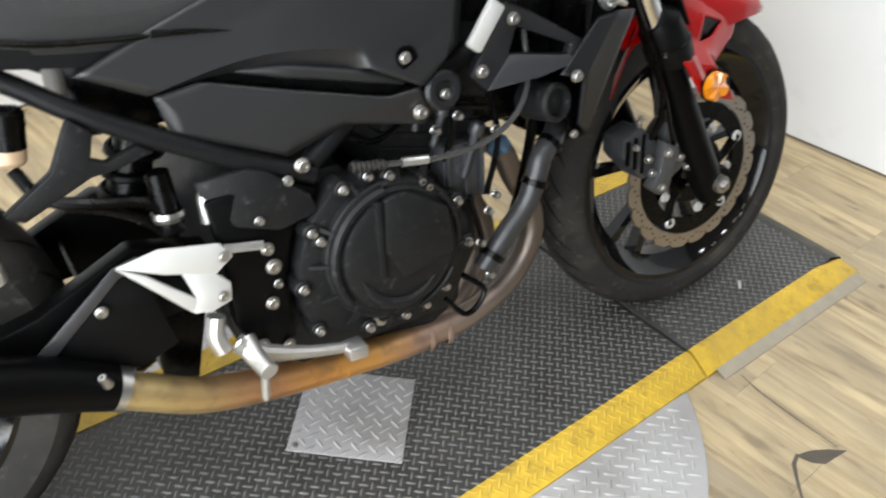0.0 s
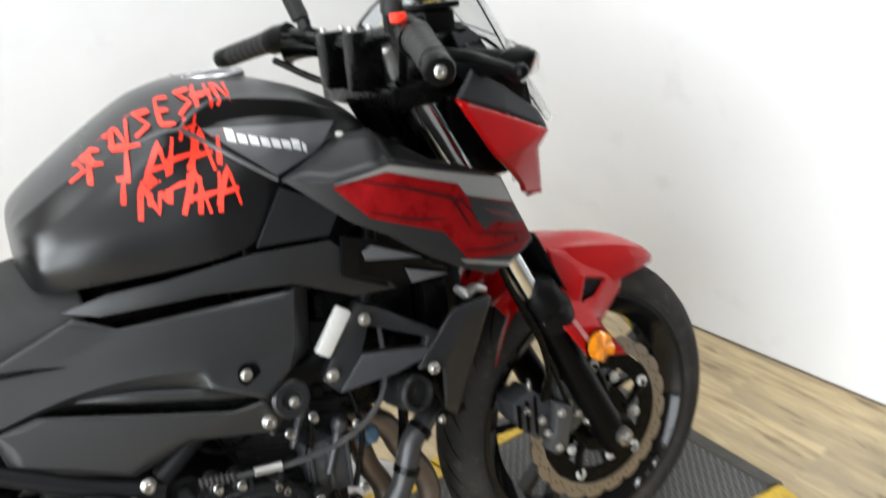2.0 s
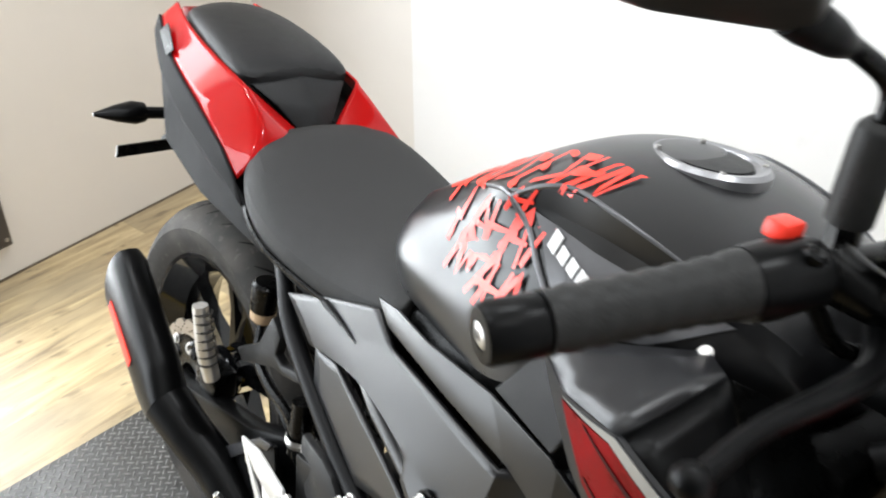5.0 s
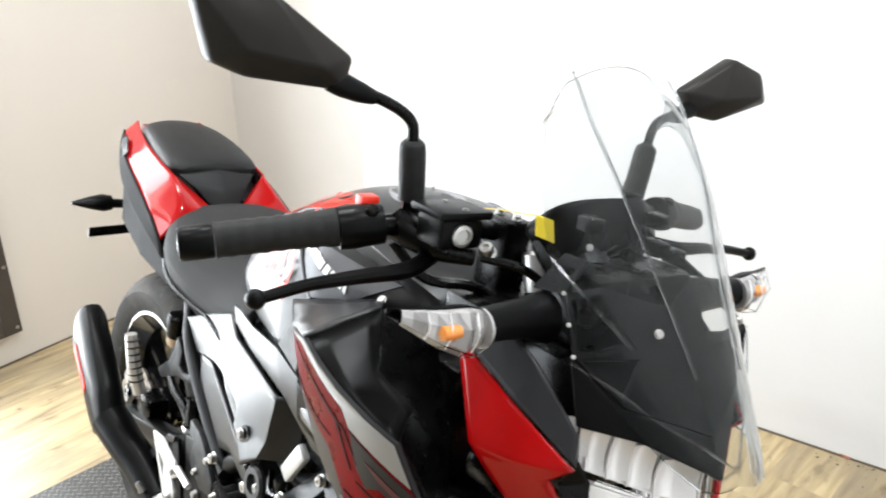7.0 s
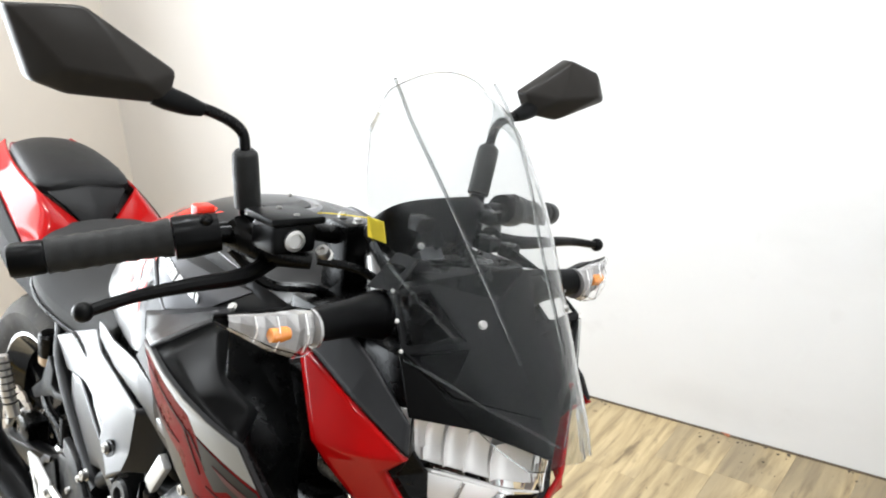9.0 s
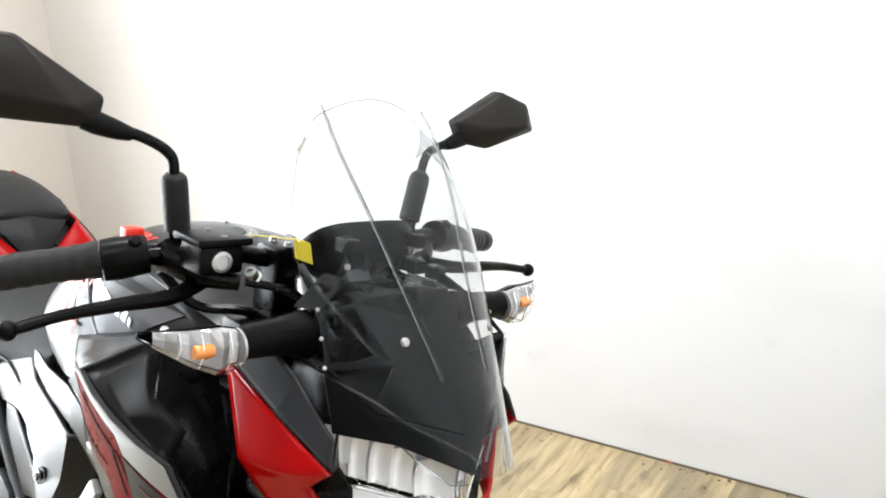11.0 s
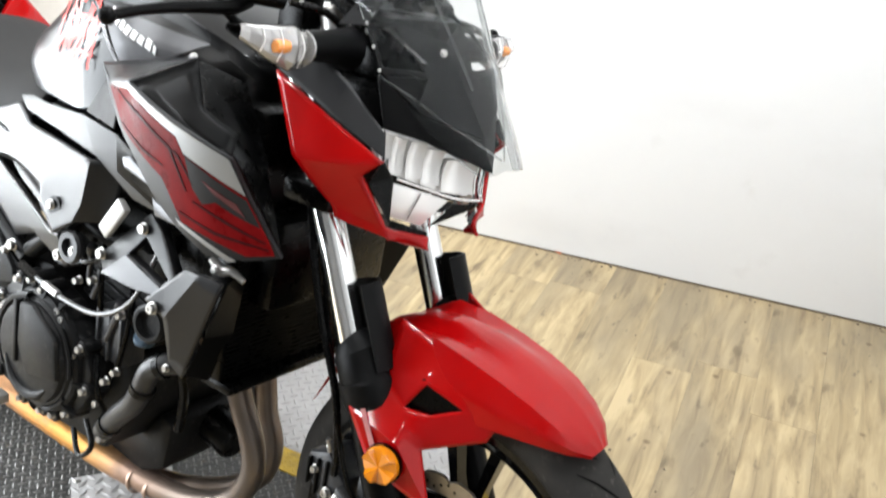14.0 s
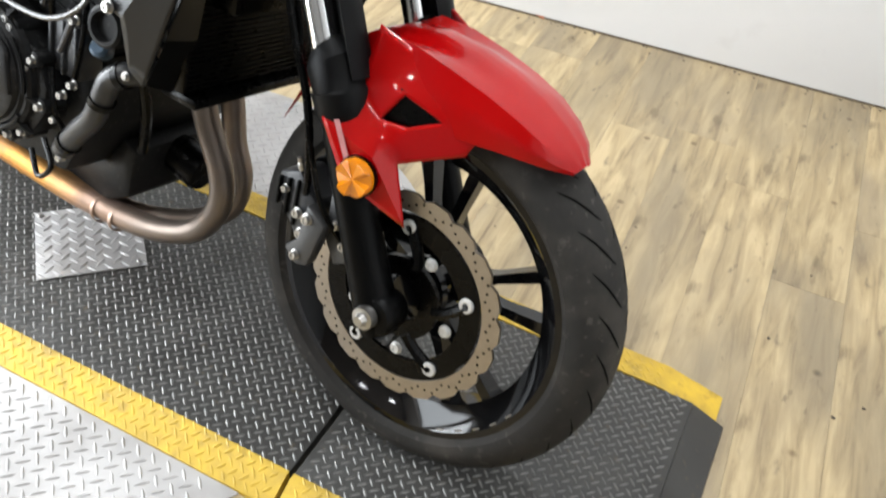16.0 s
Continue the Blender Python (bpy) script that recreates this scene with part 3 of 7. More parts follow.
BIKE = pose(0.026, 0.1457, 0, 0, 0, -9.28) @ pose(0, 0, 0, -12.375, 0, 0)
motorcycle = new("motorcycle")
motorcycle.matrix_world = BIKE
tagged(motorcycle, "black and red naked motorcycle leaning on its stand on the lift", "motorcycle")

STEER_DEG = 0.0
RAKE = radians(24.5)
_ax = Vector((-math.sin(RAKE), 0, math.cos(RAKE)))
_pt = Vector((1.10, 0, 0.80))
STEER = Matrix.Translation(_pt) @ Matrix.Rotation(radians(STEER_DEG), 4, _ax) @ Matrix.Translation(-_pt)


def bike_part(name, bm, mat, label="", parent=None, steer=False):
    ob = part(name, bm, mat, parent or motorcycle, label)
    if steer and parent is None:
        ob.matrix_local = STEER
    return ob


def bolt(pos, axis=(0, -1, 0), r=0.0075, h=0.006, parent=None, name="bolt", mat=None, steer=False):
    r = r * 0.80
    hollow = r * 0.45
    bm = lathe([(r * 1.25, 0), (r * 1.25, h * 0.2), (r, h * 0.3), (r, h * 0.85), (r * 0.85, h), (hollow, h), (hollow * 0.9, h * 0.78), (0, h * 0.78)], pos, axis, 12)
    return bike_part(name, bm, mat or M_STEEL, parent=parent, steer=steer)


# -- wheels --
def tyre(name, x, R, half, rim_r, steer, y0=0.0, lift=0.0):
    prof = [(0.0, R), (0.30, R - 0.0015), (0.55, R - 0.007), (0.78, R - 0.018), (0.93, R - 0.031), (1.0, R - 0.043), (0.97, R - 0.054), (0.88, rim_r + 0.009), (0.80, rim_r + 0.002), (0.78, rim_r - 0.004)]
    pts = [(r, -a * half) for a, r in reversed(prof)] + [(r, a * half) for a, r in prof[1:]]
    ob = bike_part(name, lathe(pts, (x, 0, R), (0, 1, 0), 96), M_RUBBER, "black road tyre with sweeping tread grooves", steer=steer)
    ob.location.y, ob.location.z = y0, lift
    # tread grooves: slanted black slivers laid on for the shade in the cuts
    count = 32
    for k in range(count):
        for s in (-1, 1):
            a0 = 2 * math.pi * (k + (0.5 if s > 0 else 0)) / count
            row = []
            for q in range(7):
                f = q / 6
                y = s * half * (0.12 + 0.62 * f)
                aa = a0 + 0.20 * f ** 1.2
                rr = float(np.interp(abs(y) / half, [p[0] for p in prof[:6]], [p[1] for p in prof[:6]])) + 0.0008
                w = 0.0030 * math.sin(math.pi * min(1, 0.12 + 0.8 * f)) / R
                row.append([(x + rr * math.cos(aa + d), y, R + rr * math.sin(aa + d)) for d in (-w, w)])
            bike_part("tread_groove_shade", loft(row), M_GROOVE_SHADE, parent=ob)
    return ob


def rim(name, x, R, half, r, steer, y0=0.0, lift=0.0):
    pr = [(r + 0.008, -half), (r + 0.010, -half + 0.004), (r - 0.002, -half + 0.007), (r - 0.012, -half + 0.016), (r - 0.028, -half * 0.45), (r - 0.030, half * 0.45), (r - 0.012, half - 0.016), (r - 0.002, half - 0.007), (r + 0.010, half - 0.004), (r + 0.008, half),
          (r - 0.004, half), (r - 0.016, half - 0.014), (r - 0.036, half * 0.4), (r - 0.038, 0), (r - 0.036, -half * 0.4), (r - 0.016, -half + 0.014), (r - 0.004, -half)]
    ob = bike_part(name, lathe(pr, (x, 0, R), (0, 1, 0), 72, closed=True), M_GLOSS, "gloss black cast alloy wheel", steer=steer)
    ob.location.y, ob.location.z = y0, lift
    for side in (-1, 1):
        for rr, inset in ((r - 0.006, 0.010), (r - 0.020, 0.022)):
            bike_part("rim_bead", lathe([(rr - 0.0016, -0.0016), (rr, -0.0022), (rr + 0.0016, -0.0016), (rr + 0.0016, 0.0016), (rr - 0.0016, 0.0016)], (x, side * (half - inset), R), (0, 1, 0), 72, closed=True), M_GLOSS, parent=ob)
    for k in range(5):
        for d in (-1, 1):
            a = 2 * math.pi * k / 5 + 0.35
            b = a + d * 0.20
            p0 = Vector((x + 0.045 * math.cos(a + d * 0.12), 0, R + 0.045 * math.sin(a + d * 0.12)))
            p1 = Vector((x + (r - 0.032) * math.cos(b), 0, R + (r - 0.032) * math.sin(b)))
            dirv = (p1 - p0).normalized()
            n = Vector((0, 1, 0)).cross(dirv)
            bm = loft([[p + n * sx * wv + Vector((0, sy * hv, 0)) for sx, sy in ((-1, -1), (1, -1), (1, 1), (-1, 1))] for p, wv, hv in ((p0, 0.012, 0.016), (p0.lerp(p1, 0.5), 0.0065, 0.011), (p1, 0.009, 0.014))], closed=True, caps=True)
            round_edges(bm, 0.002)
            bike_part("spoke", bm, M_GLOSS, parent=ob)
    hub = lathe([(0.0, -0.058), (0.024, -0.058), (0.026, -0.045), (0.048, -0.040), (0.050, -0.03), (0.034, -0.015), (0.034, 0.015), (0.050, 0.03), (0.048, 0.04), (0.026, 0.045), (0.024, 0.058), (0, 0.058)], (x, 0, R), (0, 1, 0), 28)
    bike_part("hub", hub, M_GLOSS, parent=ob)
    return ob


def brake_disc(name, x, R, y, r_out, steer, petals=20, lift=0.0):
    """A wave-edged ring with drilled holes, on a black carrier."""
    N = petals * 8
    inner, outer = [], []
    for i in range(N):
        a = 2 * math.pi * i / N
        ph = (i % 8) / 8
        ro = r_out - 0.0065 * max(0.0, math.cos(2 * math.pi * ph)) ** 2
        outer.append((x + ro * math.cos(a), R + ro * math.sin(a)))
        ri = r_out - 0.027
        inner.append((x + ri * math.cos(a), R + ri * math.sin(a)))
    rows = []
    for yy, ring in ((y - 0.0025, inner), (y - 0.0025, outer), (y + 0.0025, outer), (y + 0.0025, inner)):
        rows.append([(u, yy, w) for u, w in ring])
    bm = loft(rows + [rows[0]], closed=True)
    bmesh.ops.remove_doubles(bm, verts=bm.verts, dist=1e-5)
    bmesh.ops.recalc_face_normals(bm, faces=bm.faces)
    ob = bike_part(name, bm, M_DISC, "bronze-grey wave-cut brake disc with drilled holes", steer=steer)
    ob.location.z = lift
    # drilled holes: flat dark discs put on for the dark inside them
    bm = bmesh.new()
    for i in range(petals * 4):
        a = 2 * math.pi * i / (petals * 4)
        rr = r_out - (0.0095, 0.0145, 0.0195, 0.0145)[i % 4]
        for yy in (y - 0.0028,):
            lathe([(0.0021, 0), (0.0, 0.0001)], (x + rr * math.cos(a), yy, R + rr * math.sin(a)), (0, -1, 0), 8, bm)
    tagged(bike_part("drill_holes", bm, M_DARK, parent=ob), kind="stuff")
    # carrier: hub ring and five curved arms out to the ring
    carrier = lathe([(0.034, -0.006), (0.062, -0.006), (0.062, 0.002), (0.034, 0.002)], (x, y, R), (0, 1, 0), 40, closed=True)
    bike_part("carrier_hub", carrier, M_DARK, parent=ob)
    ring = lathe([(r_out - 0.060, -0.004), (r_out - 0.030, -0.004), (r_out - 0.030, 0.002), (r_out - 0.060, 0.002)], (x, y, R), (0, 1, 0), 60, closed=True)
    for k in range(5):
        a = 2 * math.pi * k / 5 + 0.1
        pts = [(x + rr * math.cos(a + t), y - 0.002, R + rr * math.sin(a + t)) for rr, t in ((0.055, 0), (0.075, 0.10), (r_out - 0.044, 0.30))]
        bike_part("carrier_arm", tube(pts, [0.011, 0.008, 0.009], 8, 4), M_DARK, parent=ob)
    bike_part("carrier_ring", ring, M_DARK, parent=ob)
    for k in range(5):
        a = 2 * math.pi * k / 5 + 0.42
        p = (x + (r_out - 0.047) * math.cos(a), y - 0.005, R + (r_out - 0.047) * math.sin(a))
        bm = lathe([(0.0108, 0), (0.0108, 0.0030), (0.0092, 0.0048), (0.0050, 0.0048), (0.0044, 0.001), (0, 0.001)], p, (0, -1, 0), 14)
        bike_part("button", bm, M_WHITEPL, parent=ob)
        a -= 0.55
        p = (x + 0.080 * math.cos(a), y - 0.005, R + 0.080 * math.sin(a))
        bolt(p, r=0.0095, h=0.006, parent=ob, mat=M_WHITEPL)
    return ob


FX, FR, RX, RR = 1.378, 0.293, 0.0, 0.306
FY, FZ = 0.013, 0.005
tyre("front_tyre", FX, FR, 0.056, 0.225, True, FY, FZ)
rim("front_rim", FX, FR, 0.047, 0.225, True, FY, FZ)
brake_disc("front_brake_disc", FX, FR, -0.056, 0.155, True, 20, FZ)
# small bright marks in two rows on the rim
for k in range(5):
    for q, rr in ((0, 0.2185), (1, 0.2085)):
        a = radians(-62 + 8.5 * k)
        m = Matrix.Translation((FX + rr * math.cos(a), FY - 0.041 + 0.013 * q, FR + FZ + rr * math.sin(a))) @ Matrix.Rotation(-a, 4, "Y")
        bm = box_bm(-0.0012, 0.0012, -0.004, 0.004, -0.006, 0.006, 0.0006)
        bm.transform(m)
        bike_part("rim_mark", bm, M_STEEL, "small bright mark on the wheel rim", steer=True)
tyre("rear_tyre", RX, RR, 0.076, 0.216, False)
rim("rear_rim", RX, RR, 0.062, 0.216, False)
brake_disc("rear_brake_disc", RX, RR, -0.090, 0.110, False, 16)


# -- fork --
def fork_u(w):
    return 1.366 - 0.490 * (w - 0.293)


def fork_leg(s):
    y = s * 0.100
    P_ = lambda w, dy=0.0, du=0.0: (fork_u(w) + du, y + dy, w)
    leg = bike_part("fork_leg", tube([P_(0.262), P_(0.30), P_(0.42), P_(0.54)], [0.026, 0.030, 0.0275, 0.0245], 20, 6), M_BLACKPL, "black lower fork leg", steer=True)
    bike_part("axle_boss", lathe([(0, -0.024), (0.026, -0.024), (0.030, -0.018), (0.030, 0.018), (0.026, 0.024), (0, 0.024)], (FX, y, FR), (0, 1, 0), 24), M_BLACKPL, parent=leg)
    bike_part("fork_tube", tube([P_(0.52), P_(0.93)], 0.0205, 24), M_CHROME, "polished chrome inner tube", parent=leg)
    # collar with a guard in front of the tube
    col = tube([P_(0.522, 0, 0.008), P_(0.534, 0, 0.012), P_(0.5595, 0, 0.014), P_(0.5605, 0, 0.014), P_(0.592, 0, 0.010), P_(0.602)], [0.034, 0.038, 0.040, 0.037, 0.037, 0.026], 24, 3, curved=False)
    bike_part("dust_collar", col, M_GRAIN, parent=leg)
    guard = []
    for w in (0.57, 0.60, 0.64, 0.672):
        c = Vector(P_(w, 0, 0.010))
        guard.append([c + Vector((0.043 * math.cos(a), 0.043 * math.sin(a), 0.018 * math.cos(a))) for a in [radians(q) for q in (-30, -10, 10, 30, 50, 70, 90, 110)]])
    bm = thicken(loft(guard), 0.003)
    bike_part("fork_guard", bm, M_GRAIN, parent=leg)
    nut = lathe([(0.0, 0.034), (0.007, 0.034), (0.0095, 0.026), (0.0160, 0.025), (0.0170, 0.009), (0.022, 0.008), (0.022, 0)], (FX - 0.006, y + s * 0.012, FR), (0, s, 0), 6 if s > 0 else 12)
    bike_part("axle_nut", nut, M_STEEL, parent=leg)
    return leg


fork_leg(-1)
fork_leg(1)

# yokes
for w, nm in ((0.775, "lower_yoke"), (0.935, "upper_yoke")):
    bm = box_bm(fork_u(w) - 0.05, fork_u(w) + 0.032, -0.128, 0.128, w - 0.016, w + 0.016, 0.008)
    bike_part(nm, bm, M_DARK, steer=True)
bike_part("steering_head", tube([(fork_u(0.75) - 0.03, 0, 0.75), (fork_u(0.94) - 0.03, 0, 0.94)], 0.032, 20), M_DARK)


# -- front fender --
def ring_pt(ang, r, y):
    a = radians(ang)
    return (FX + r * math.cos(a), y, FR + r * math.sin(a))


def front_fender():
    rows = []
    for ang, ridge, chan, sh, half, skirt in ((126, 0.344, 0.336, 0.340, 0.058, 0.312), (117, 0.356, 0.343, 0.352, 0.070, 0.300), (108, 0.362, 0.349, 0.364, 0.078, 0.285), (100, 0.358, 0.345, 0.352, 0.079, 0.272), (91, 0.349, 0.340, 0.338, 0.079, 0.264),
                                              (82, 0.341, 0.335, 0.330, 0.077, 0.268), (74, 0.335, 0.332, 0.326, 0.072, 0.280), (67, 0.330, 0.328, 0.322, 0.062, 0.293), (62, 0.325, 0.324, 0.318, 0.048, 0.303), (58, 0.317, 0.317, 0.313, 0.022, 0.309)):
        r = [ring_pt(ang, skirt, -half * 1.03), ring_pt(ang, (skirt + sh) / 2 + 0.002, -half * 1.02), ring_pt(ang, sh, -half * 0.88), ring_pt(ang, chan, -half * 0.52), ring_pt(ang, ridge, -half * 0.20), ring_pt(ang, ridge + 0.0015, 0)]
        rows.append(r + [(p[0], -p[1], p[2]) for p in reversed(r[:-1])])
    bm = loft(rows)
    bmesh.ops.subdivide_edges(bm, edges=list(bm.edges), cuts=2, use_grid_fill=True, smooth=0.8)
    thicken(bm, 0.0035)
    f = bike_part("front_fender", bm, M_RED, "glossy candy red front fender", steer=True)
    for s in (-1, 1):
        # outrigger that wraps the fork leg, with a vent opening
        v = [(1.273, -0.081, 0.650), (1.335, -0.064, 0.630), (1.440, -0.068, 0.580), (1.425, -0.076, 0.540), (1.354, -0.106, 0.505), (1.333, -0.133, 0.512), (1.394, -0.124, 0.440), (1.300, -0.139, 0.468),
             (1.254, -0.139, 0.532), (1.274, -0.100, 0.575), (1.336, -0.096, 0.588), (1.388, -0.084, 0.570), (1.316, -0.106, 0.550), (1.352, -0.100, 0.552)]
        v = [(a, -s * b, c) for a, b, c in v]
        skin("fender_wing", v, [(0, 1, 10, 9), (1, 2, 11, 10), (2, 3, 11), (11, 3, 4, 13), (9, 10, 12), (9, 12, 5, 8), (12, 13, 4, 5), (8, 5, 6, 7), (5, 4, 6)], M_RED, f, (0, s, 0.6),
             sharp=((5, 8), (5, 6)), soft=((9, 10), (11, 3), (9, 12), (12, 5), (4, 5)), depth=0.0035, hold=0.7)
        # dark sheet behind the hole stands for the shade in it
        vent = [(1.328, -0.094, 0.592), (1.394, -0.079, 0.573), (1.352, -0.092, 0.545), (1.308, -0.098, 0.543)]
        bike_part("vent", facets([(a, -s * b, c) for a, b, c in vent], [(0, 1, 2, 3)], 0.003, 0), M_DARK, "black sheet for the shade behind the wing opening", parent=f)
        # pale strip of small writing, unreadable
        st = [(1.272, -0.1385, 0.537), (1.279, -0.1380, 0.540), (1.309, -0.1395, 0.492), (1.302, -0.1400, 0.488)]
        st = [(a, b if s < 0 else -b, c) for a, b, c in st]
        bike_part("wording_strip", facets(st, [(0, 1, 2, 3)], 0.001, 0), M_WORDING, parent=f)
    return f


front_fender()
for s in (-1, 1):
    ref = bmesh.new()
    mm = Matrix.Translation((1.322, s * 0.143, 0.482)) @ Vector((0.10, s, 0)).to_track_quat("Z", "Y").to_matrix().to_4x4()
    mid = ref.verts.new(mm @ Vector((0, 0, 0.0075)))
    outer = [ref.verts.new(mm @ Vector((0.0250 * math.cos(math.pi * k / 16), 0.0250 * math.sin(math.pi * k / 16), 0.003))) for k in range(32)]
    inner = [ref.verts.new(mm @ Vector((0.0232 * math.cos(math.pi * k / 16), 0.0232 * math.sin(math.pi * k / 16), 0.0115 if (k // 4) % 2 else 0.0035))) for k in range(32)]
    base = [ref.verts.new(mm @ Vector((0.0250 * math.cos(math.pi * k / 16), 0.0250 * math.sin(math.pi * k / 16), -0.004))) for k in range(32)]
    for k in range(32):
        q = (k + 1) % 32
        ref.faces.new((mid, inner[k], inner[q]))
        ref.faces.new((inner[k], outer[k], outer[q], inner[q]))
        ref.faces.new((outer[k], base[k], base[q], outer[q]))
    r = bike_part("side_reflector", ref, M_AMBER, "round amber reflector", steer=True)
    bike_part("reflector_back", lathe([(0, -0.010), (0.026, -0.010), (0.027, -0.003), (0.0, -0.003)], (1.322, s * 0.143, 0.482), (0.10, s, 0), 28), M_DARK, parent=r)

# caliper, hoses and speed-sensor cable on the right leg
cal = bike_part("brake_caliper", facets([(1.170, -0.098, 0.407), (1.208, -0.102, 0.425), (1.243, -0.104, 0.391), (1.238, -0.104, 0.331), (1.213, -0.102, 0.328), (1.171, -0.098, 0.374)], [(0, 1, 2, 3, 4, 5)], 0.055, 0.006), M_BLOCK, "dark grey two-piston brake caliper", steer=True)
bike_part("caliper_bridge", plate([(1.243, 0.396), (1.276, 0.378), (1.258, 0.306), (1.238, 0.300), (1.216, 0.318), (1.236, 0.340)], -0.122, -0.098, 0.004), M_CALIPER, "cast grey caliper bridge", parent=cal)
for k in range(3):
    bike_part("caliper_groove", box_bm(1.176 + 0.016 * k, 1.181 + 0.016 * k, -0.106, -0.098, 0.362 - 0.010 * k, 0.404 + 0.004 * k, 0.0015), M_BLACKPL, parent=cal)
for u, y, w, r in ((1.219, -0.106, 0.367, 0.008), (1.229, -0.106, 0.340, 0.008), (1.248, -0.122, 0.377, 0.0085), (1.238, -0.122, 0.316, 0.0075), (1.192, -0.104, 0.392, 0.006)):
    bolt((u, y, w), r=r, h=0.008, parent=cal)
brk = bike_part("caliper_bracket", plate([(1.262, 0.42), (1.312, 0.412), (1.335, 0.345), (1.285, 0.315), (1.262, 0.35)], -0.098, -0.080), M_CALIPER, "grey cast caliper bracket", steer=True)
for u, w in ((1.295, 0.401), (1.298, 0.352), (1.280, 0.376), (1.318, 0.330)):
    bolt((u, -0.098, w), r=0.0085, h=0.009, parent=brk)
bike_part("bleed_nipple", lathe([(0.005, 0), (0.005, 0.010), (0.0035, 0.012), (0.0035, 0.020), (0, 0.021)], (1.206, -0.095, 0.424), (-0.2, -0.3, 1), 10), M_STEEL, parent=cal)
bike_part("brake_hose", tube([(1.225, -0.105, 0.400), (1.232, -0.118, 0.45), (1.215, -0.120, 0.53), (1.175, -0.118, 0.61), (1.14, -0.115, 0.70), (1.10, -0.10, 0.80)], 0.0055, 8, 6), M_DARK, "black rubber brake hose", steer=True)
bike_part("sensor_cable", tube([(1.300, -0.09, 0.340), (1.262, -0.115, 0.40), (1.228, -0.122, 0.49), (1.190, -0.112, 0.58), (1.14, -0.105, 0.72)], 0.004, 8, 6), M_DARK, steer=True)
bolt((1.228, -0.121, 0.545), r=0.006, steer=True)
for s in (-1, 1):
    bike_part("fender_tail", facets([(1.236, s * 0.082, 0.605), (1.206, s * 0.086, 0.600), (1.152, s * 0.085, 0.474), (1.168, s * 0.078, 0.510)], [(0, 1, 2, 3)], 0.004, 0.0015), M_RED, "red pointed rear tip of the fender", steer=True)


# -- headlight, cowl and screen --
def both(name, v, faces, mat, label="", depth=0.004, edge=0.002, steer=True, parent=None):
    obs = []
    for s in (1, -1):
        vv = [(a, b * s, c) for a, b, c in v]
        ob = bike_part(name, facets(vv, faces, depth, edge), mat, label, steer=steer, parent=parent)
        for f in ob.data.polygons:
            f.use_smooth = f.area < 3e-4 or (mat is M_COVER and "cover" not in name)
        obs.append(ob)
    return obs


COWL = [(1.081, -0.166, 0.927), (1.133, -0.176, 0.836), (1.188, -0.168, 0.839), (1.247, -0.145, 0.856), (1.165, -0.160, 0.893), (1.222, -0.150, 0.833), (1.187, -0.153, 0.786),
        (1.192, -0.150, 0.771), (1.246, -0.116, 0.769), (1.252, -0.110, 0.756), (1.254, -0.060, 0.738), (1.277, -0.062, 0.742), (1.270, -0.054, 0.757), (1.160, -0.168, 0.811)]
INFILL = [(1.083, -0.164, 0.929), (1.166, -0.158, 0.896), (1.246, -0.143, 0.860), (1.236, -0.136, 0.887), (1.175, -0.140, 0.932), (1.122, -0.146, 0.962)]
for s in (-1, 1):
    side = lambda v: [(a, b * -s, c) for a, b, c in v]
    skin("cowl_side", side(COWL), [(0, 1, 2, 4), (4, 2, 3), (2, 5, 3), (1, 13, 5, 2), (13, 6, 8, 5), (6, 7, 9, 8), (8, 9, 10, 11, 12)], M_RED, motorcycle, (0, s, 0),
         sharp=((6, 8),), soft=((1, 2), (2, 3), (8, 9)), depth=0.006, label="glossy red pointed headlight cowl side", hold=0.82)
    skin("cowl_infill", side(INFILL), [(0, 1, 4, 5), (1, 2, 3, 4)], M_INFILL, motorcycle, (0, s, 0), sharp=((1, 4),), label="charcoal infill panel between cowl and screen")
# visor over the lamp, a pointed peak
VIS = [(1.313, 0, 0.848), (1.290, 0, 0.882), (1.230, -0.132, 0.891), (1.248, -0.092, 0.909), (1.214, -0.138, 0.953), (1.200, -0.060, 0.955), (1.225, 0, 0.950), (1.262, -0.070, 0.877)]
bm = bmesh.new()
for s in (1, -1):
    vs = [bm.verts.new((a, b * s, c)) for a, b, c in VIS]
    for f in ((0, 1, 3, 7), (7, 3, 4, 2), (1, 6, 5, 3), (3, 5, 4)):
        bm.faces.new([vs[i] for i in f])
bmesh.ops.remove_doubles(bm, verts=bm.verts, dist=1e-4)
bmesh.ops.recalc_face_normals(bm, faces=bm.faces)
thicken(bm, 0.004)
round_edges(bm, 0.002, 20)
bike_part("visor", bm, M_FLY, "matt black peaked visor over the headlight", steer=True)
# headlight: upper and lower lenses a side, each with its bright backing and flutes
UP = [(1.219, -0.119, 0.886), (1.253, -0.070, 0.878), (1.300, 0, 0.850), (1.306, 0, 0.808), (1.281, -0.030, 0.810), (1.240, -0.098, 0.832), (1.226, -0.116, 0.862)]
LOW = [(1.231, -0.100, 0.822), (1.232, -0.093, 0.777), (1.260, -0.050, 0.765), (1.281, -0.028, 0.803)]


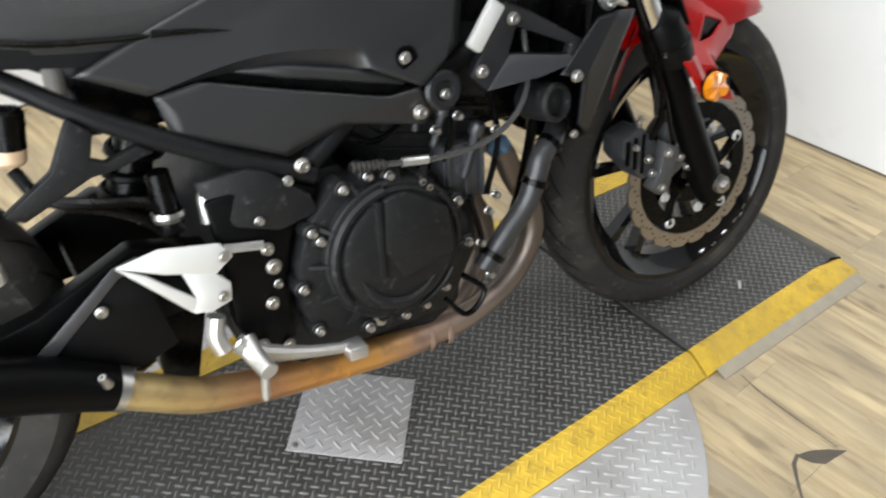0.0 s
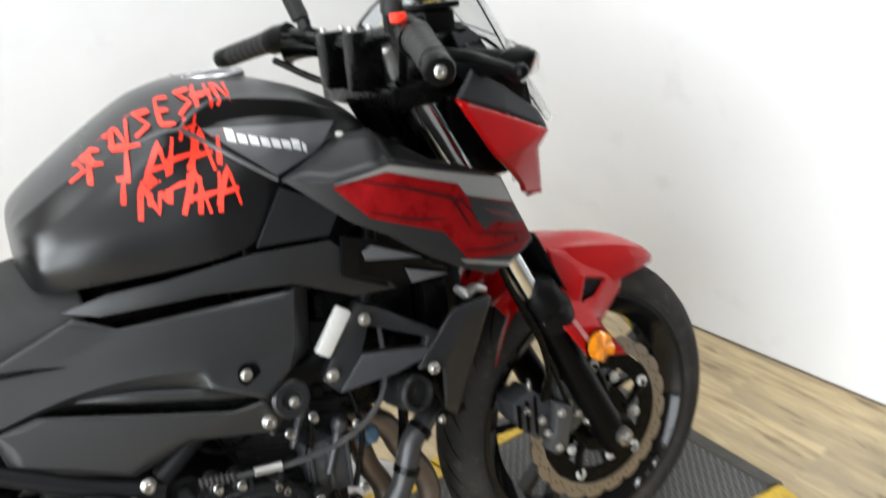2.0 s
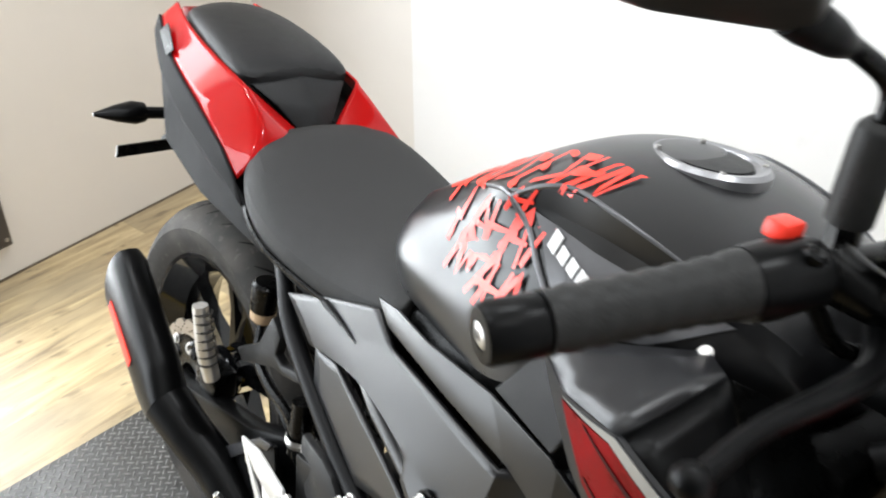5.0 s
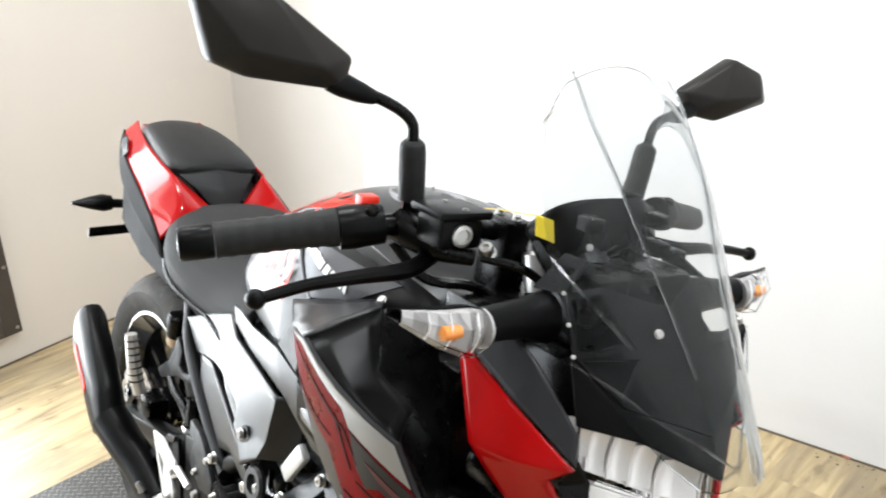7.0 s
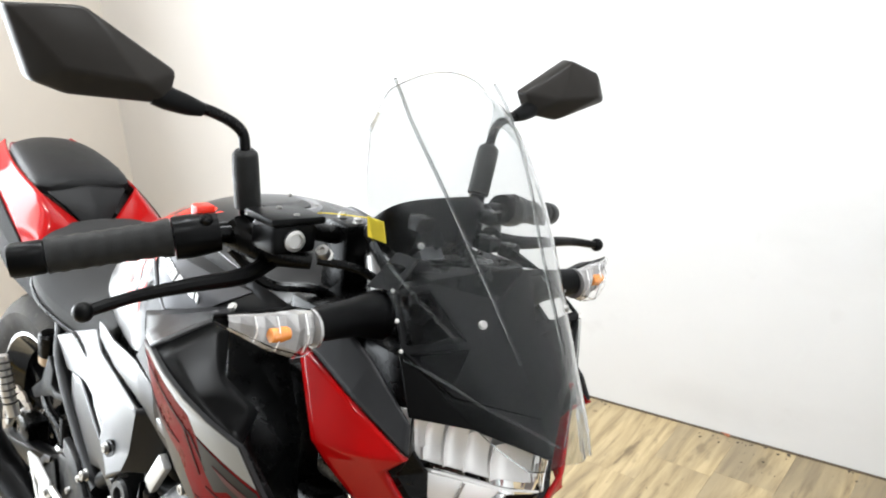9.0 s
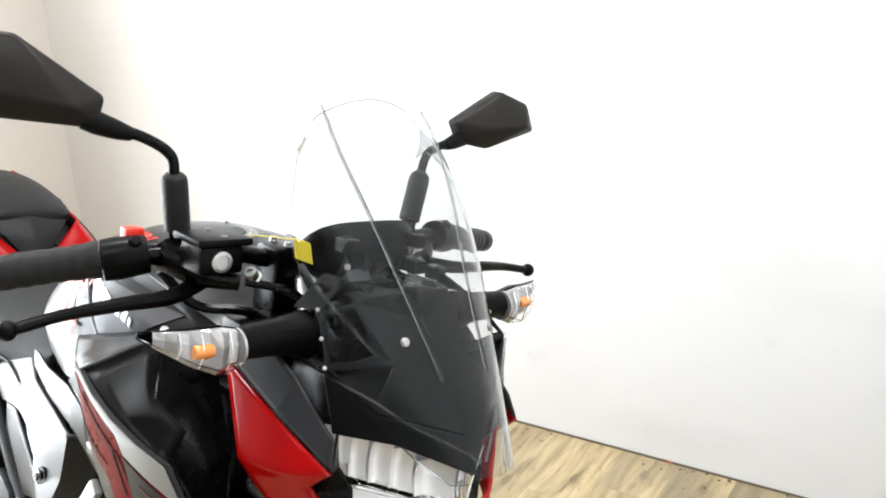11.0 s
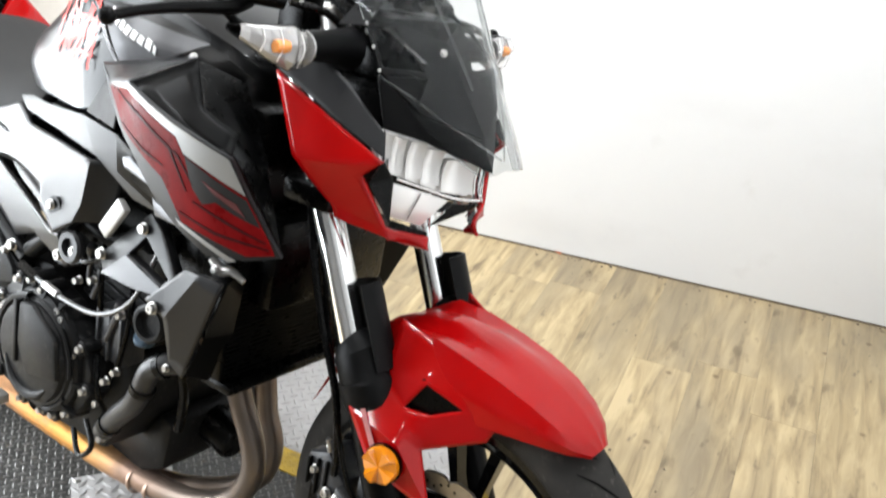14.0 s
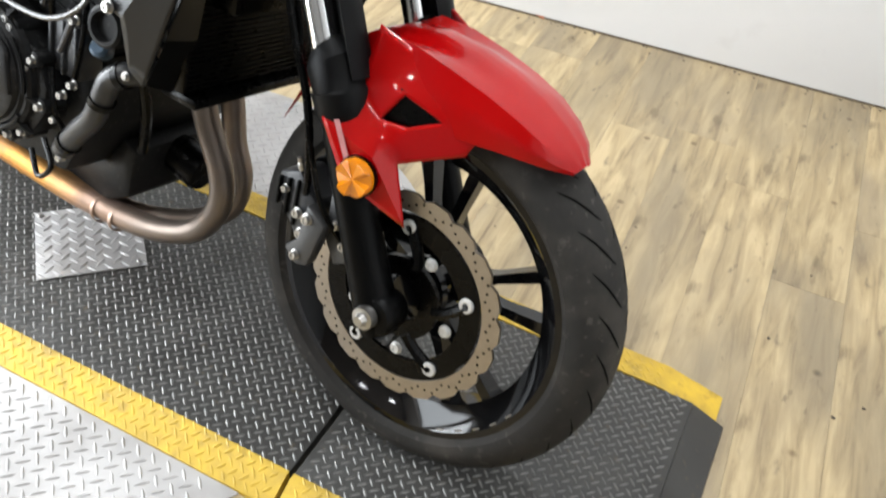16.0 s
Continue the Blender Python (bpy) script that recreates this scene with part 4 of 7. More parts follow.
def lamp_skin(shift, upper=True, lower=True):
    b = bmesh.new()
    for s in (1, -1):
        if upper:
            vs = [b.verts.new((a + shift, y * s, c)) for a, y, c in UP]
            b.faces.new([vs[0], vs[1], vs[5], vs[6]])
            b.faces.new([vs[1], vs[2], vs[3], vs[4], vs[5]])
        if lower:
            b.faces.new([b.verts.new((a + shift, y * s, c)) for a, y, c in LOW])
    bmesh.ops.remove_doubles(b, verts=b.verts, dist=1e-4)
    bmesh.ops.recalc_face_normals(b, faces=b.faces)
    return b


headlight = bike_part("headlight", thicken(lamp_skin(-0.024), 0.003), M_BOWL, "clear multi-reflector headlight, unlit", steer=True)
bm = lamp_skin(0.0, True, False)
round_edges(bm, 0.005, 8, 2)
lenses = [bm]
for s in (1, -1):
    b = bmesh.new()
    b.faces.new([b.verts.new((a, y * s, c)) for a, y, c in LOW])
    lenses.append(b)
for bm in lenses:
    lens = bike_part("lens", thicken(bm, 0.0025), M_LENS, "clear faceted lens", parent=headlight)
    lens.visible_shadow = False


def lamp_at(y, back):
    return float(np.interp(y, [0, 0.07, 0.122], [1.302, 1.253, 1.219])) - back


for s in (-1, 1):
    # upright flutes of the reflector, stepped in depth
    for k in range(5):
        y0 = (0.003, 0.040, 0.062, 0.082, 0.099)[k]
        y1 = (0.039, 0.061, 0.081, 0.098, 0.113)[k]
        ym = (y0 + y1) / 2
        lo = float(np.interp(ym, [0, 0.03, 0.098, 0.116], [0.811, 0.814, 0.836, 0.866]))
        hi = float(np.interp(ym, [0, 0.07, 0.12], [0.846, 0.873, 0.882]))
        n = 10
        rows = []
        for f in (0, 0.25, 0.5, 0.75, 1):
            w = lo + (hi - lo) * f
            rows.append([(lamp_at(y0 + (y1 - y0) * q / n, 0.009) - (y1 - y0) * 0.24 * math.sin(math.pi * q / n) - (0.003 if k % 2 else 0) - 0.003 * math.sin(math.pi * f), s * (y0 + (y1 - y0) * q / n), w) for q in range(n + 1)])
        bike_part("reflector_flute", thicken(loft(rows), 0.0015), M_BOWL, parent=headlight)
    low = facets([(a - 0.007, b_ * -s, c) for a, b_, c in LOW], [(0, 1, 2, 3)], inward=(-0.012, 0, 0), edge=0.002)
    bike_part("lower_reflector", low, M_BOWL, parent=headlight)
    for f in (0.52,):
        t, q = Vector(LOW[0]).lerp(Vector(LOW[3]), f), Vector(LOW[1]).lerp(Vector(LOW[2]), f)
        bike_part("reflector_rib", tube([(p.x - 0.004, p.y * -s, p.z) for p in (t.lerp(q, 0.06), t.lerp(q, 0.94))], 0.0012, 6), M_LAMPGREY, parent=headlight)
    bike_part("divider", tube([(1.303, s * 0.003, 0.809), (1.281, s * 0.031, 0.809), (1.258, s * 0.066, 0.819), (1.238, s * 0.099, 0.829)], 0.0015, 6, 4), M_BOWL, parent=headlight)
# housing sides and chin
both("lamp_housing", [(1.240, -0.138, 0.856), (1.222, -0.121, 0.888), (1.226, -0.118, 0.850), (1.234, -0.103, 0.826), (1.233, -0.097, 0.774), (1.262, -0.050, 0.760), (1.272, -0.062, 0.748), (1.240, -0.100, 0.768), (1.215, -0.126, 0.820)], [(0, 1, 2, 8), (8, 2, 3), (8, 3, 4, 7), (4, 5, 6, 7)], M_DARK, "dark headlight surround")
both("chin", [(1.261, -0.045, 0.766), (1.280, -0.026, 0.800), (1.300, 0, 0.803), (1.297, 0, 0.797), (1.268, -0.036, 0.772)], [(0, 1, 2), (0, 2, 3, 4)], M_DARK, "dark pointed chin below the headlight")
bike_part("lamp_back", box_bm(1.10, 1.215, -0.10, 0.10, 0.79, 0.93, 0.015), M_DARK, steer=True)

# fly screen: dark faceted cover behind the screen
FLY = [(1.291, 0, 0.886), (1.250, -0.092, 0.913), (1.215, -0.137, 0.957), (1.168, -0.116, 1.002), (1.176, -0.072, 1.008), (1.208, 0, 0.990), (1.226, -0.047, 0.952)]
bm = bmesh.new()
for s in (1, -1):
    vs = [bm.verts.new((a, b * s, c)) for a, b, c in FLY]
    for f in ((0, 6, 1), (1, 6, 2), (2, 6, 4, 3), (0, 5, 6), (6, 5, 4)):
        bm.faces.new([vs[i] for i in f])
bmesh.ops.remove_doubles(bm, verts=bm.verts, dist=1e-4)
# open windows on both sides of the spine
bm.faces.ensure_lookup_table()
gaps = [f for f in bm.faces if abs(f.calc_center_median().y) > 0.072 and f.calc_center_median().z > 0.935]
bmesh.ops.inset_individual(bm, faces=gaps, thickness=0.010)
bmesh.ops.delete(bm, geom=gaps, context="FACES_ONLY")
thicken(bm, 0.004)
round_edges(bm, 0.002, 8, 2)
# black box added so the near-side windows read dark
bike_part("screen_filler", box_bm(1.105, 1.178, -0.076, 0.076, 0.930, 1.014, 0.012), M_DARK, "added black filler behind the fly screen", steer=True)
fly = bike_part("fly_screen", bm, M_FLY, "matt black faceted fly screen", steer=True)
for s in (-1, 1):
    for p in ((1.170, 0.119, 1.003), (1.193, 0.129, 0.980), (1.214, 0.138, 0.957)):
        bolt((p[0], s * p[1], p[2]), (0.7, s * 0.6, 0.4), 0.0022, 0.0015, parent=fly, mat=M_ALLOY)
    bike_part("screen_seam", tube([(1.214, s * 0.1400, 0.951), (1.246, s * 0.103, 0.930), (1.272, s * 0.071, 0.907), (1.300, s * 0.034, 0.887), (1.322, s * 0.003, 0.868)], 0.0013, 6, 4), M_CREASE, "pale lower edge of the screen", parent=fly)
    if s > 0:
        continue
    bike_part("screen_lip", tube([(1.133, s * 0.106, 1.026), (1.185, s * 0.106, 1.004), (1.250, s * 0.100, 0.974)], 0.0016, 6, 4), M_CREASE, "edge of the inner screen", parent=fly)


def windscreen():
    table = ((1.217, 1.079, 0.074, 1.07, 0.09), (1.165, 1.1212, 0.0757, 1.0982, 0.1112), (1.11, 1.165, 0.067, 1.126, 0.13), (1.05, 1.206, 0.053, 1.158, 0.135), (0.985, 1.252, 0.04, 1.198, 0.126), (0.93, 1.292, 0.031, 1.24, 0.104), (0.885, 1.325, 0.024, 1.288, 0.07), (0.862, 1.339, 0.019, 1.318, 0.044))
    ws = [t[0] for t in table][::-1]
    spl = smooth_path([(t[1], t[2], t[0]) for t in table], 5)
    spw = smooth_path([(t[3], t[4], t[0]) for t in table], 5)
    rows = []
    for c, o in zip(spl, spw):
        top = math.exp(-(1.217 - c.z) / 0.028)
        r = []
        for k in range(4):
            f = k / 4
            # wing, bowed a little outwards
            r.append((o.x + (c.x - o.x) * f + 0.006 * math.sin(math.pi * f), -(o.y + (c.y - o.y) * f) - 0.004 * math.sin(math.pi * f), c.z - 0.012 * (1 - f) - top * (0.022 + 0.036 * (1 - f) ** 2)))
        for k in range(7):
            f = k / 6
            y = c.y * (1 - f)
            r.append((c.x + 0.007 * (1 - (1 - f) ** 2), -y, c.z - top * 0.022 * (y / 0.074) ** 2))
        rows.append(r + [(a, -b, q) for a, b, q in reversed(r[:-1])])
    bm = thicken(loft(rows), 0.0028)
    ob = bike_part("windscreen", bm, M_SCREEN, "tall clear acrylic windscreen", steer=True)
    ob.visible_shadow = False
    for s in (-1, 1):
        bm = tube([(1.086, s * 0.075, 1.206), (1.102, s * 0.0765, 1.190), (1.123, s * 0.0765, 1.165), (1.167, s * 0.067, 1.110), (1.208, s * 0.053, 1.050), (1.254, s * 0.040, 0.985), (1.280, s * 0.034, 0.948)], 0.0019, 6, 6)
        bike_part("screen_crease", bm, M_CREASE, parent=ob)
        bolt((1.248, s * 0.064, 0.985), (0.8, -0.4 * -s, 0.4), 0.0048, 0.0035, parent=ob)
    return ob


windscreen()

# instrument pod
def pod_rows(sizes):
    """Rounded slabs, square to the pod's tilt."""
    m = Matrix.Translation((1.080, 0, 1.042)) @ Matrix.Rotation(radians(-40), 4, "Y")
    out = []
    for h, a, b in sizes:
        out.append([m @ Vector((a * math.copysign(abs(math.cos(t)) ** 0.6, math.cos(t)), b * math.copysign(abs(math.sin(t)) ** 0.6, math.sin(t)), h)) for t in (2 * math.pi * k / 32 for k in range(32))])
    return out


bm = loft(pod_rows(((-0.034, 0.020, 0.050), (-0.024, 0.034, 0.064), (-0.006, 0.043, 0.073), (0.006, 0.045, 0.076), (0.012, 0.043, 0.074), (0.013, 0.037, 0.068), (0.009, 0.036, 0.067))), closed=True, caps=True)
bmesh.ops.recalc_face_normals(bm, faces=bm.faces)
pod = bike_part("instrument_pod", bm, M_BLACKPL, "black rounded instrument pod", steer=True)
bm = loft(pod_rows(((0.0092, 0.035, 0.066), (0.0110, 0.033, 0.064))), closed=True, caps=True)
bmesh.ops.recalc_face_normals(bm, faces=bm.faces)
bike_part("display", bm, material("grey_display_glass", (0.10, 0.105, 0.11), 0.08, coat=1.0), "dark grey glossy display", parent=pod)
bike_part("pod_bracket", tube([(1.07, -0.06, 1.02), (1.13, -0.07, 0.99), (1.17, -0.06, 0.95)], 0.012, 8, 4), M_DARK, steer=True)
for u, y, w in ((1.135, -0.055, 1.035), (1.135, 0.055, 1.035), (1.150, -0.09, 0.99), (1.12, 0.08, 1.0)):
    bolt((u, y, w), (0.7, -0.5, 0.3), 0.0038, 0.003, parent=pod)
for u, y, w, du in ((1.128, -0.052, 1.058, 0.012), (1.128, 0.052, 1.058, 0.012), (1.142, 0.078, 1.020, 0.010), (1.150, 0.030, 1.035, 0.014), (1.140, -0.085, 1.010, 0.010)):
    bike_part("pod_clip", box_bm(u - du, u + du, y - 0.009, y + 0.009, w - 0.008, w + 0.008, 0.002), M_DARK, parent=pod)
POD = Matrix.Translation((1.080, 0, 1.042)) @ Matrix.Rotation(radians(-40), 4, "Y")
for y in (-0.045, -0.015, 0.015, 0.045):
    bm = box_bm(-0.030, 0.034, y - 0.002, y + 0.002, -0.040, -0.020, 0.001)
    bm.transform(POD)
    bike_part("pod_rib", bm, M_BLACKPL, parent=pod)
bm = box_bm(-0.012, 0.016, -0.040, -0.006, -0.056, -0.034, 0.003)
bm.transform(POD)
bike_part("loom_plug", bm, M_BLOCK, "grey wiring plug", parent=pod)
bike_part("pod_stay", tube([(1.120, -0.058, 1.010), (1.150, -0.075, 0.992), (1.176, -0.092, 0.984)], 0.005, 8, 4), M_BLACKPL, parent=pod)
bike_part("pod_stay", tube([(1.120, 0.058, 1.010), (1.150, 0.075, 0.992), (1.176, 0.092, 0.984)], 0.005, 8, 4), M_BLACKPL, parent=pod)
both("meter_bracket", [(1.122, -0.116, 0.992), (1.166, -0.114, 1.000), (1.152, -0.074, 1.026), (1.126, -0.082, 1.028)], [(0, 1, 2, 3)], M_TAILPL, "black bracket beside the instruments", 0.006, 0.002)
bike_part("meter_wire", tube([(1.10, 0.03, 1.02), (1.14, 0.06, 1.00), (1.15, 0.09, 0.96), (1.12, 0.08, 0.92)], 0.006, 8, 5), M_DARK, "black meter wiring", steer=True)
tag = bike_part("paper_tag", facets([(1.099, -0.104, 1.062), (1.114, -0.094, 1.059), (1.117, -0.090, 1.036), (1.101, -0.102, 1.040)], [(0, 1, 2, 3)], 0.001, 0), M_TAG, "small yellow paper tag", steer=True)
bike_part("tag_tie", tube([(1.00, -0.10, 1.03), (1.05, -0.13, 1.055), (1.10, -0.105, 1.061)], 0.0006, 6, 5), M_TAG, steer=True)


# -- indicators --
def indicator(s):
    sect = ((0.200, 1.150, 0.968, 0.020, 0.019), (0.222, 1.152, 0.967, 0.026, 0.026), (0.250, 1.147, 0.972, 0.020, 0.019), (0.294, 1.128, 0.984, 0.003, 0.004))
    stalk = bike_part("indicator", tube([(1.140, s * 0.110, 0.966), (1.143, s * 0.145, 0.969), (1.148, s * 0.198, 0.970)], [0.027, 0.020, 0.017], 14, 4), M_FLY, "front indicator with clear lens, amber bulb and black back", steer=True)
    five = (-0.5, -0.22, 0.08, 0.34, 0.5)
    back = [[(u - 0.002 + a * math.cos(t) * (1.0 if math.cos(t) < 0 else 0), s * y, w + b * math.sin(t)) for t in (math.pi * 0.5 + math.pi * k / 8 for k in range(9))] for y, u, w, a, b in sect]
    bike_part("indicator_shell", thicken(loft(back), 0.002), M_FLY, "smooth black back shell", parent=stalk)
    front = [[(u + a * math.cos(math.pi * k), s * y, w + b * math.sin(math.pi * k)) for k in five] for y, u, w, a, b in sect]
    l = bike_part("lens", thicken(loft(front), 0.0015), M_LENS, "clear faceted lens", parent=stalk)
    l.data.shade_flat()
    l.visible_shadow = False
    # bright reflector in small steps, each a facet
    rows = []
    for q in range(9):
        y = 0.203 + 0.010 * q
        u, w, a, b = (float(np.interp(y, [v[0] for v in sect], [v[k] for v in sect])) for k in (1, 2, 3, 4))
        rows.append([(u + a * (0.28 if q % 2 else 0.45) * math.cos(math.pi * k), s * y, w + b * 0.93 * math.sin(math.pi * k)) for k in five])
    bowl = bike_part("lamp_bowl", thicken(loft(rows), 0.001), M_LAMPGREY, parent=stalk)
    bowl.data.shade_flat()
    bike_part("lens_base", lathe([(0, 0), (0.0195, 0), (0.0195, 0.003), (0, 0.004)], (1.150, s * 0.199, 0.968), (0, s, 0), 20), M_LAMPGREY, parent=stalk)
    for y in (0.214, 0.243, 0.262):
        u, w, a, b = (float(np.interp(y, [v[0] for v in sect], [v[k] for v in sect])) for k in (1, 2, 3, 4))
        bike_part("lens_rib", tube([(u + a * 0.6 * math.cos(math.pi * k), s * y, w + b * 0.92 * math.sin(math.pi * k)) for k in (-0.36, 0.0, 0.36)], 0.0008, 6, 3), M_BOWL, parent=stalk)
    bike_part("bulb", lathe([(0, -0.012), (0.007, -0.010), (0.0085, 0.0), (0.007, 0.010), (0, 0.013)], (1.154, s * 0.240, 0.970), (0, s, 0), 14), M_BULB, "amber bulb", parent=stalk)


indicator(-1)
indicator(1)


# -- handlebar --
def handlebar():
    ctr = [(0.945, -0.365, 1.000), (0.978, -0.27, 1.018), (0.996, -0.20, 1.026), (1.004, -0.12, 1.024), (1.000, -0.06, 1.012), (1.000, 0.0, 1.012)]
    path = ctr + [(a, -b, c) for a, b, c in reversed(ctr[:-1])]
    bar = bike_part("handlebar", tube(path, 0.0111, 14, 6), M_DARK, "black tubular handlebar", steer=True)
    for s in (-1, 1):
        d = Vector((-0.053, s * 0.143, -0.028)).normalized()
        a = Vector((0.979, s * 0.264, 1.0195))
        n, L = 7, 0.116
        prof = []
        for k in range(n * 4 + 1):
            f = k / (n * 4)
            prof.append((0.0176 + (0.0008 if k % 4 < 2 else 0) + 0.002 * (1 - f) ** 6, f * L))
        bike_part("grip", lathe([(0.0, 0), (0.0205, 0.0), (0.0205, 0.004)] + [(r, 0.005 + q) for r, q in prof] + [(0, L + 0.005)], a, d, 24), M_GRIP, "ribbed black rubber grip", parent=bar)
        e = a + d * (L + 0.006)
        bike_part("end_bolt", lathe([(0.0072, 0), (0.0072, 0.004), (0.005, 0.005), (0.003, 0.005), (0.003, 0.003), (0, 0.003)], e + d * 0.030, d, 16), M_STEEL, parent=bar)
        bike_part("bar_end", lathe([(0, 0), (0.0165, 0), (0.0175, 0.003), (0.0175, 0.030), (0.0155, 0.034), (0.008, 0.0345), (0.007, 0.030), (0, 0.030)], e, d, 24), M_BLACKPL, "black bar-end weight", parent=bar)
        # switch housing
        h = Vector((0.994, s * 0.218, 1.026))
        bike_part("switch_housing", tube([h - d * 0.0, h + d * 0.03, h + d * 0.047], [0.021, 0.0235, 0.0225], 18, 4), M_BLACKPL, parent=bar)
        bike_part("switch_button", lathe([(0.007, 0), (0.007, 0.004), (0.005, 0.006), (0, 0.006)], h + d * 0.02 + Vector((0.012, 0, 0.018)), (0.5, 0, 1), 12), M_DARK if s < 0 else M_RUBBER, parent=bar)
        # clamp to the upper yoke
        bike_part("bar_clamp", box_bm(0.978, 1.025, s * 0.05 - 0.02, s * 0.05 + 0.02, 0.945, 1.030, 0.006), M_DARK, parent=bar)
        for q in (0.986, 1.016):
            bolt((q, s * 0.05, 1.030), (0, 0, 1), 0.006, 0.006, parent=bar)
    bike_part("kill_switch", box_bm(0.966, 0.982, -0.238, -0.216, 1.040, 1.052, 0.003), M_GRAFFITI, "red kill switch", parent=bar)
    return bar


handlebar()
# brake side: master cylinder, reservoir and lever
mc = bike_part("master_cylinder", box_bm(1.026, 1.072, -0.200, -0.146, 1.018, 1.050, 0.006), M_BLACKPL, "black brake fluid reservoir with sight glass", steer=True)
bike_part("reservoir_lid", box_bm(1.021, 1.077, -0.206, -0.140, 1.050, 1.059, 0.003), M_BLACKPL, parent=mc)
for u in (1.032, 1.066):
    bolt((u, -0.17, 1.059), (0, 0, 1), 0.0035, 0.0015, parent=mc)
bike_part("sight_glass", lathe([(0.0115, 0), (0.0115, 0.004), (0.008, 0.005), (0.0075, 0.002), (0, 0.002)], (1.072, -0.176, 1.034), (1, -0.1, 0), 20), M_ALLOY, parent=mc)
bike_part("sight_window", lathe([(0.0074, 0.0), (0.0074, 0.0026), (0, 0.0032)], (1.072, -0.176, 1.034), (1, -0.1, 0), 18), M_WHITEPL, "pale sight window", parent=mc)
bike_part("clamp_body", tube([(0.990, -0.196, 1.024), (1.010, -0.190, 1.018), (1.035, -0.175, 1.010), (1.055, -0.14, 1.004)], [0.020, 0.017, 0.014, 0.010], 12, 4), M_DARK, parent=mc)


def lever(s, label):
    pts = [(1.020, -0.165, 0.998), (1.045, -0.215, 0.992), (1.048, -0.27, 0.990), (1.043, -0.325, 0.984), (1.045, -0.374, 0.976)]
    bm = tube([(a, b * -s, c) for a, b, c in pts], [0.010, 0.009, 0.0075, 0.0062, 0.0058], 10, 6)
    bmesh.ops.create_uvsphere(bm, u_segments=14, v_segments=10, radius=0.0098, matrix=Matrix.Translation((1.045, -0.381 * -s, 0.975)))
    ob = bike_part("brake_lever" if s < 0 else "clutch_lever", bm, M_BLACKPL, label, steer=True)
    bolt((1.022, -0.165 * -s, 1.008), (0, 0, 1), 0.008, 0.008, parent=ob)
    return ob


lever(-1, "black brake lever with ball end")
lever(1, "black clutch lever with ball end")
bike_part("clutch_perch", tube([(0.975, 0.205, 1.010), (1.00, 0.19, 1.008), (1.03, 0.165, 1.0)], [0.022, 0.018, 0.014], 12, 4), M_DARK, "black clutch lever perch", steer=True)
bolt((1.060, -0.125, 1.008), (0.3, -0.6, 0.7), 0.010, 0.014, steer=True)
# hoses from the bars
for pts, r in (([(1.06, -0.135, 1.005), (1.09, -0.09, 0.995), (1.10, -0.05, 0.95), (1.08, -0.09, 0.88), (1.10, -0.10, 0.80)], 0.005), ([(0.990, -0.20, 1.005), (1.005, -0.16, 0.965), (1.03, -0.10, 0.955), (1.05, -0.04, 0.90)], 0.006),
               ([(0.955, 0.20, 0.990), (1.00, 0.14, 0.955), (1.05, 0.08, 0.93), (1.06, 0.02, 0.88)], 0.006), ([(1.02, 0.16, 1.0), (1.07, 0.11, 1.0), (1.08, 0.06, 0.94), (1.04, 0.05, 0.86)], 0.005)):
    bike_part("cable", tube(pts, r, 8, 6), M_DARK, "black control cable", steer=True)
# ignition lock
bike_part("ignition_lock", lathe([(0.020, -0.03), (0.020, 0.012), (0.017, 0.016), (0.009, 0.016), (0.008, 0.010), (0, 0.010)], (1.045, -0.03, 0.985), (-0.4, 0, 1), 20), M_ALLOY, "round ignition lock", steer=True)


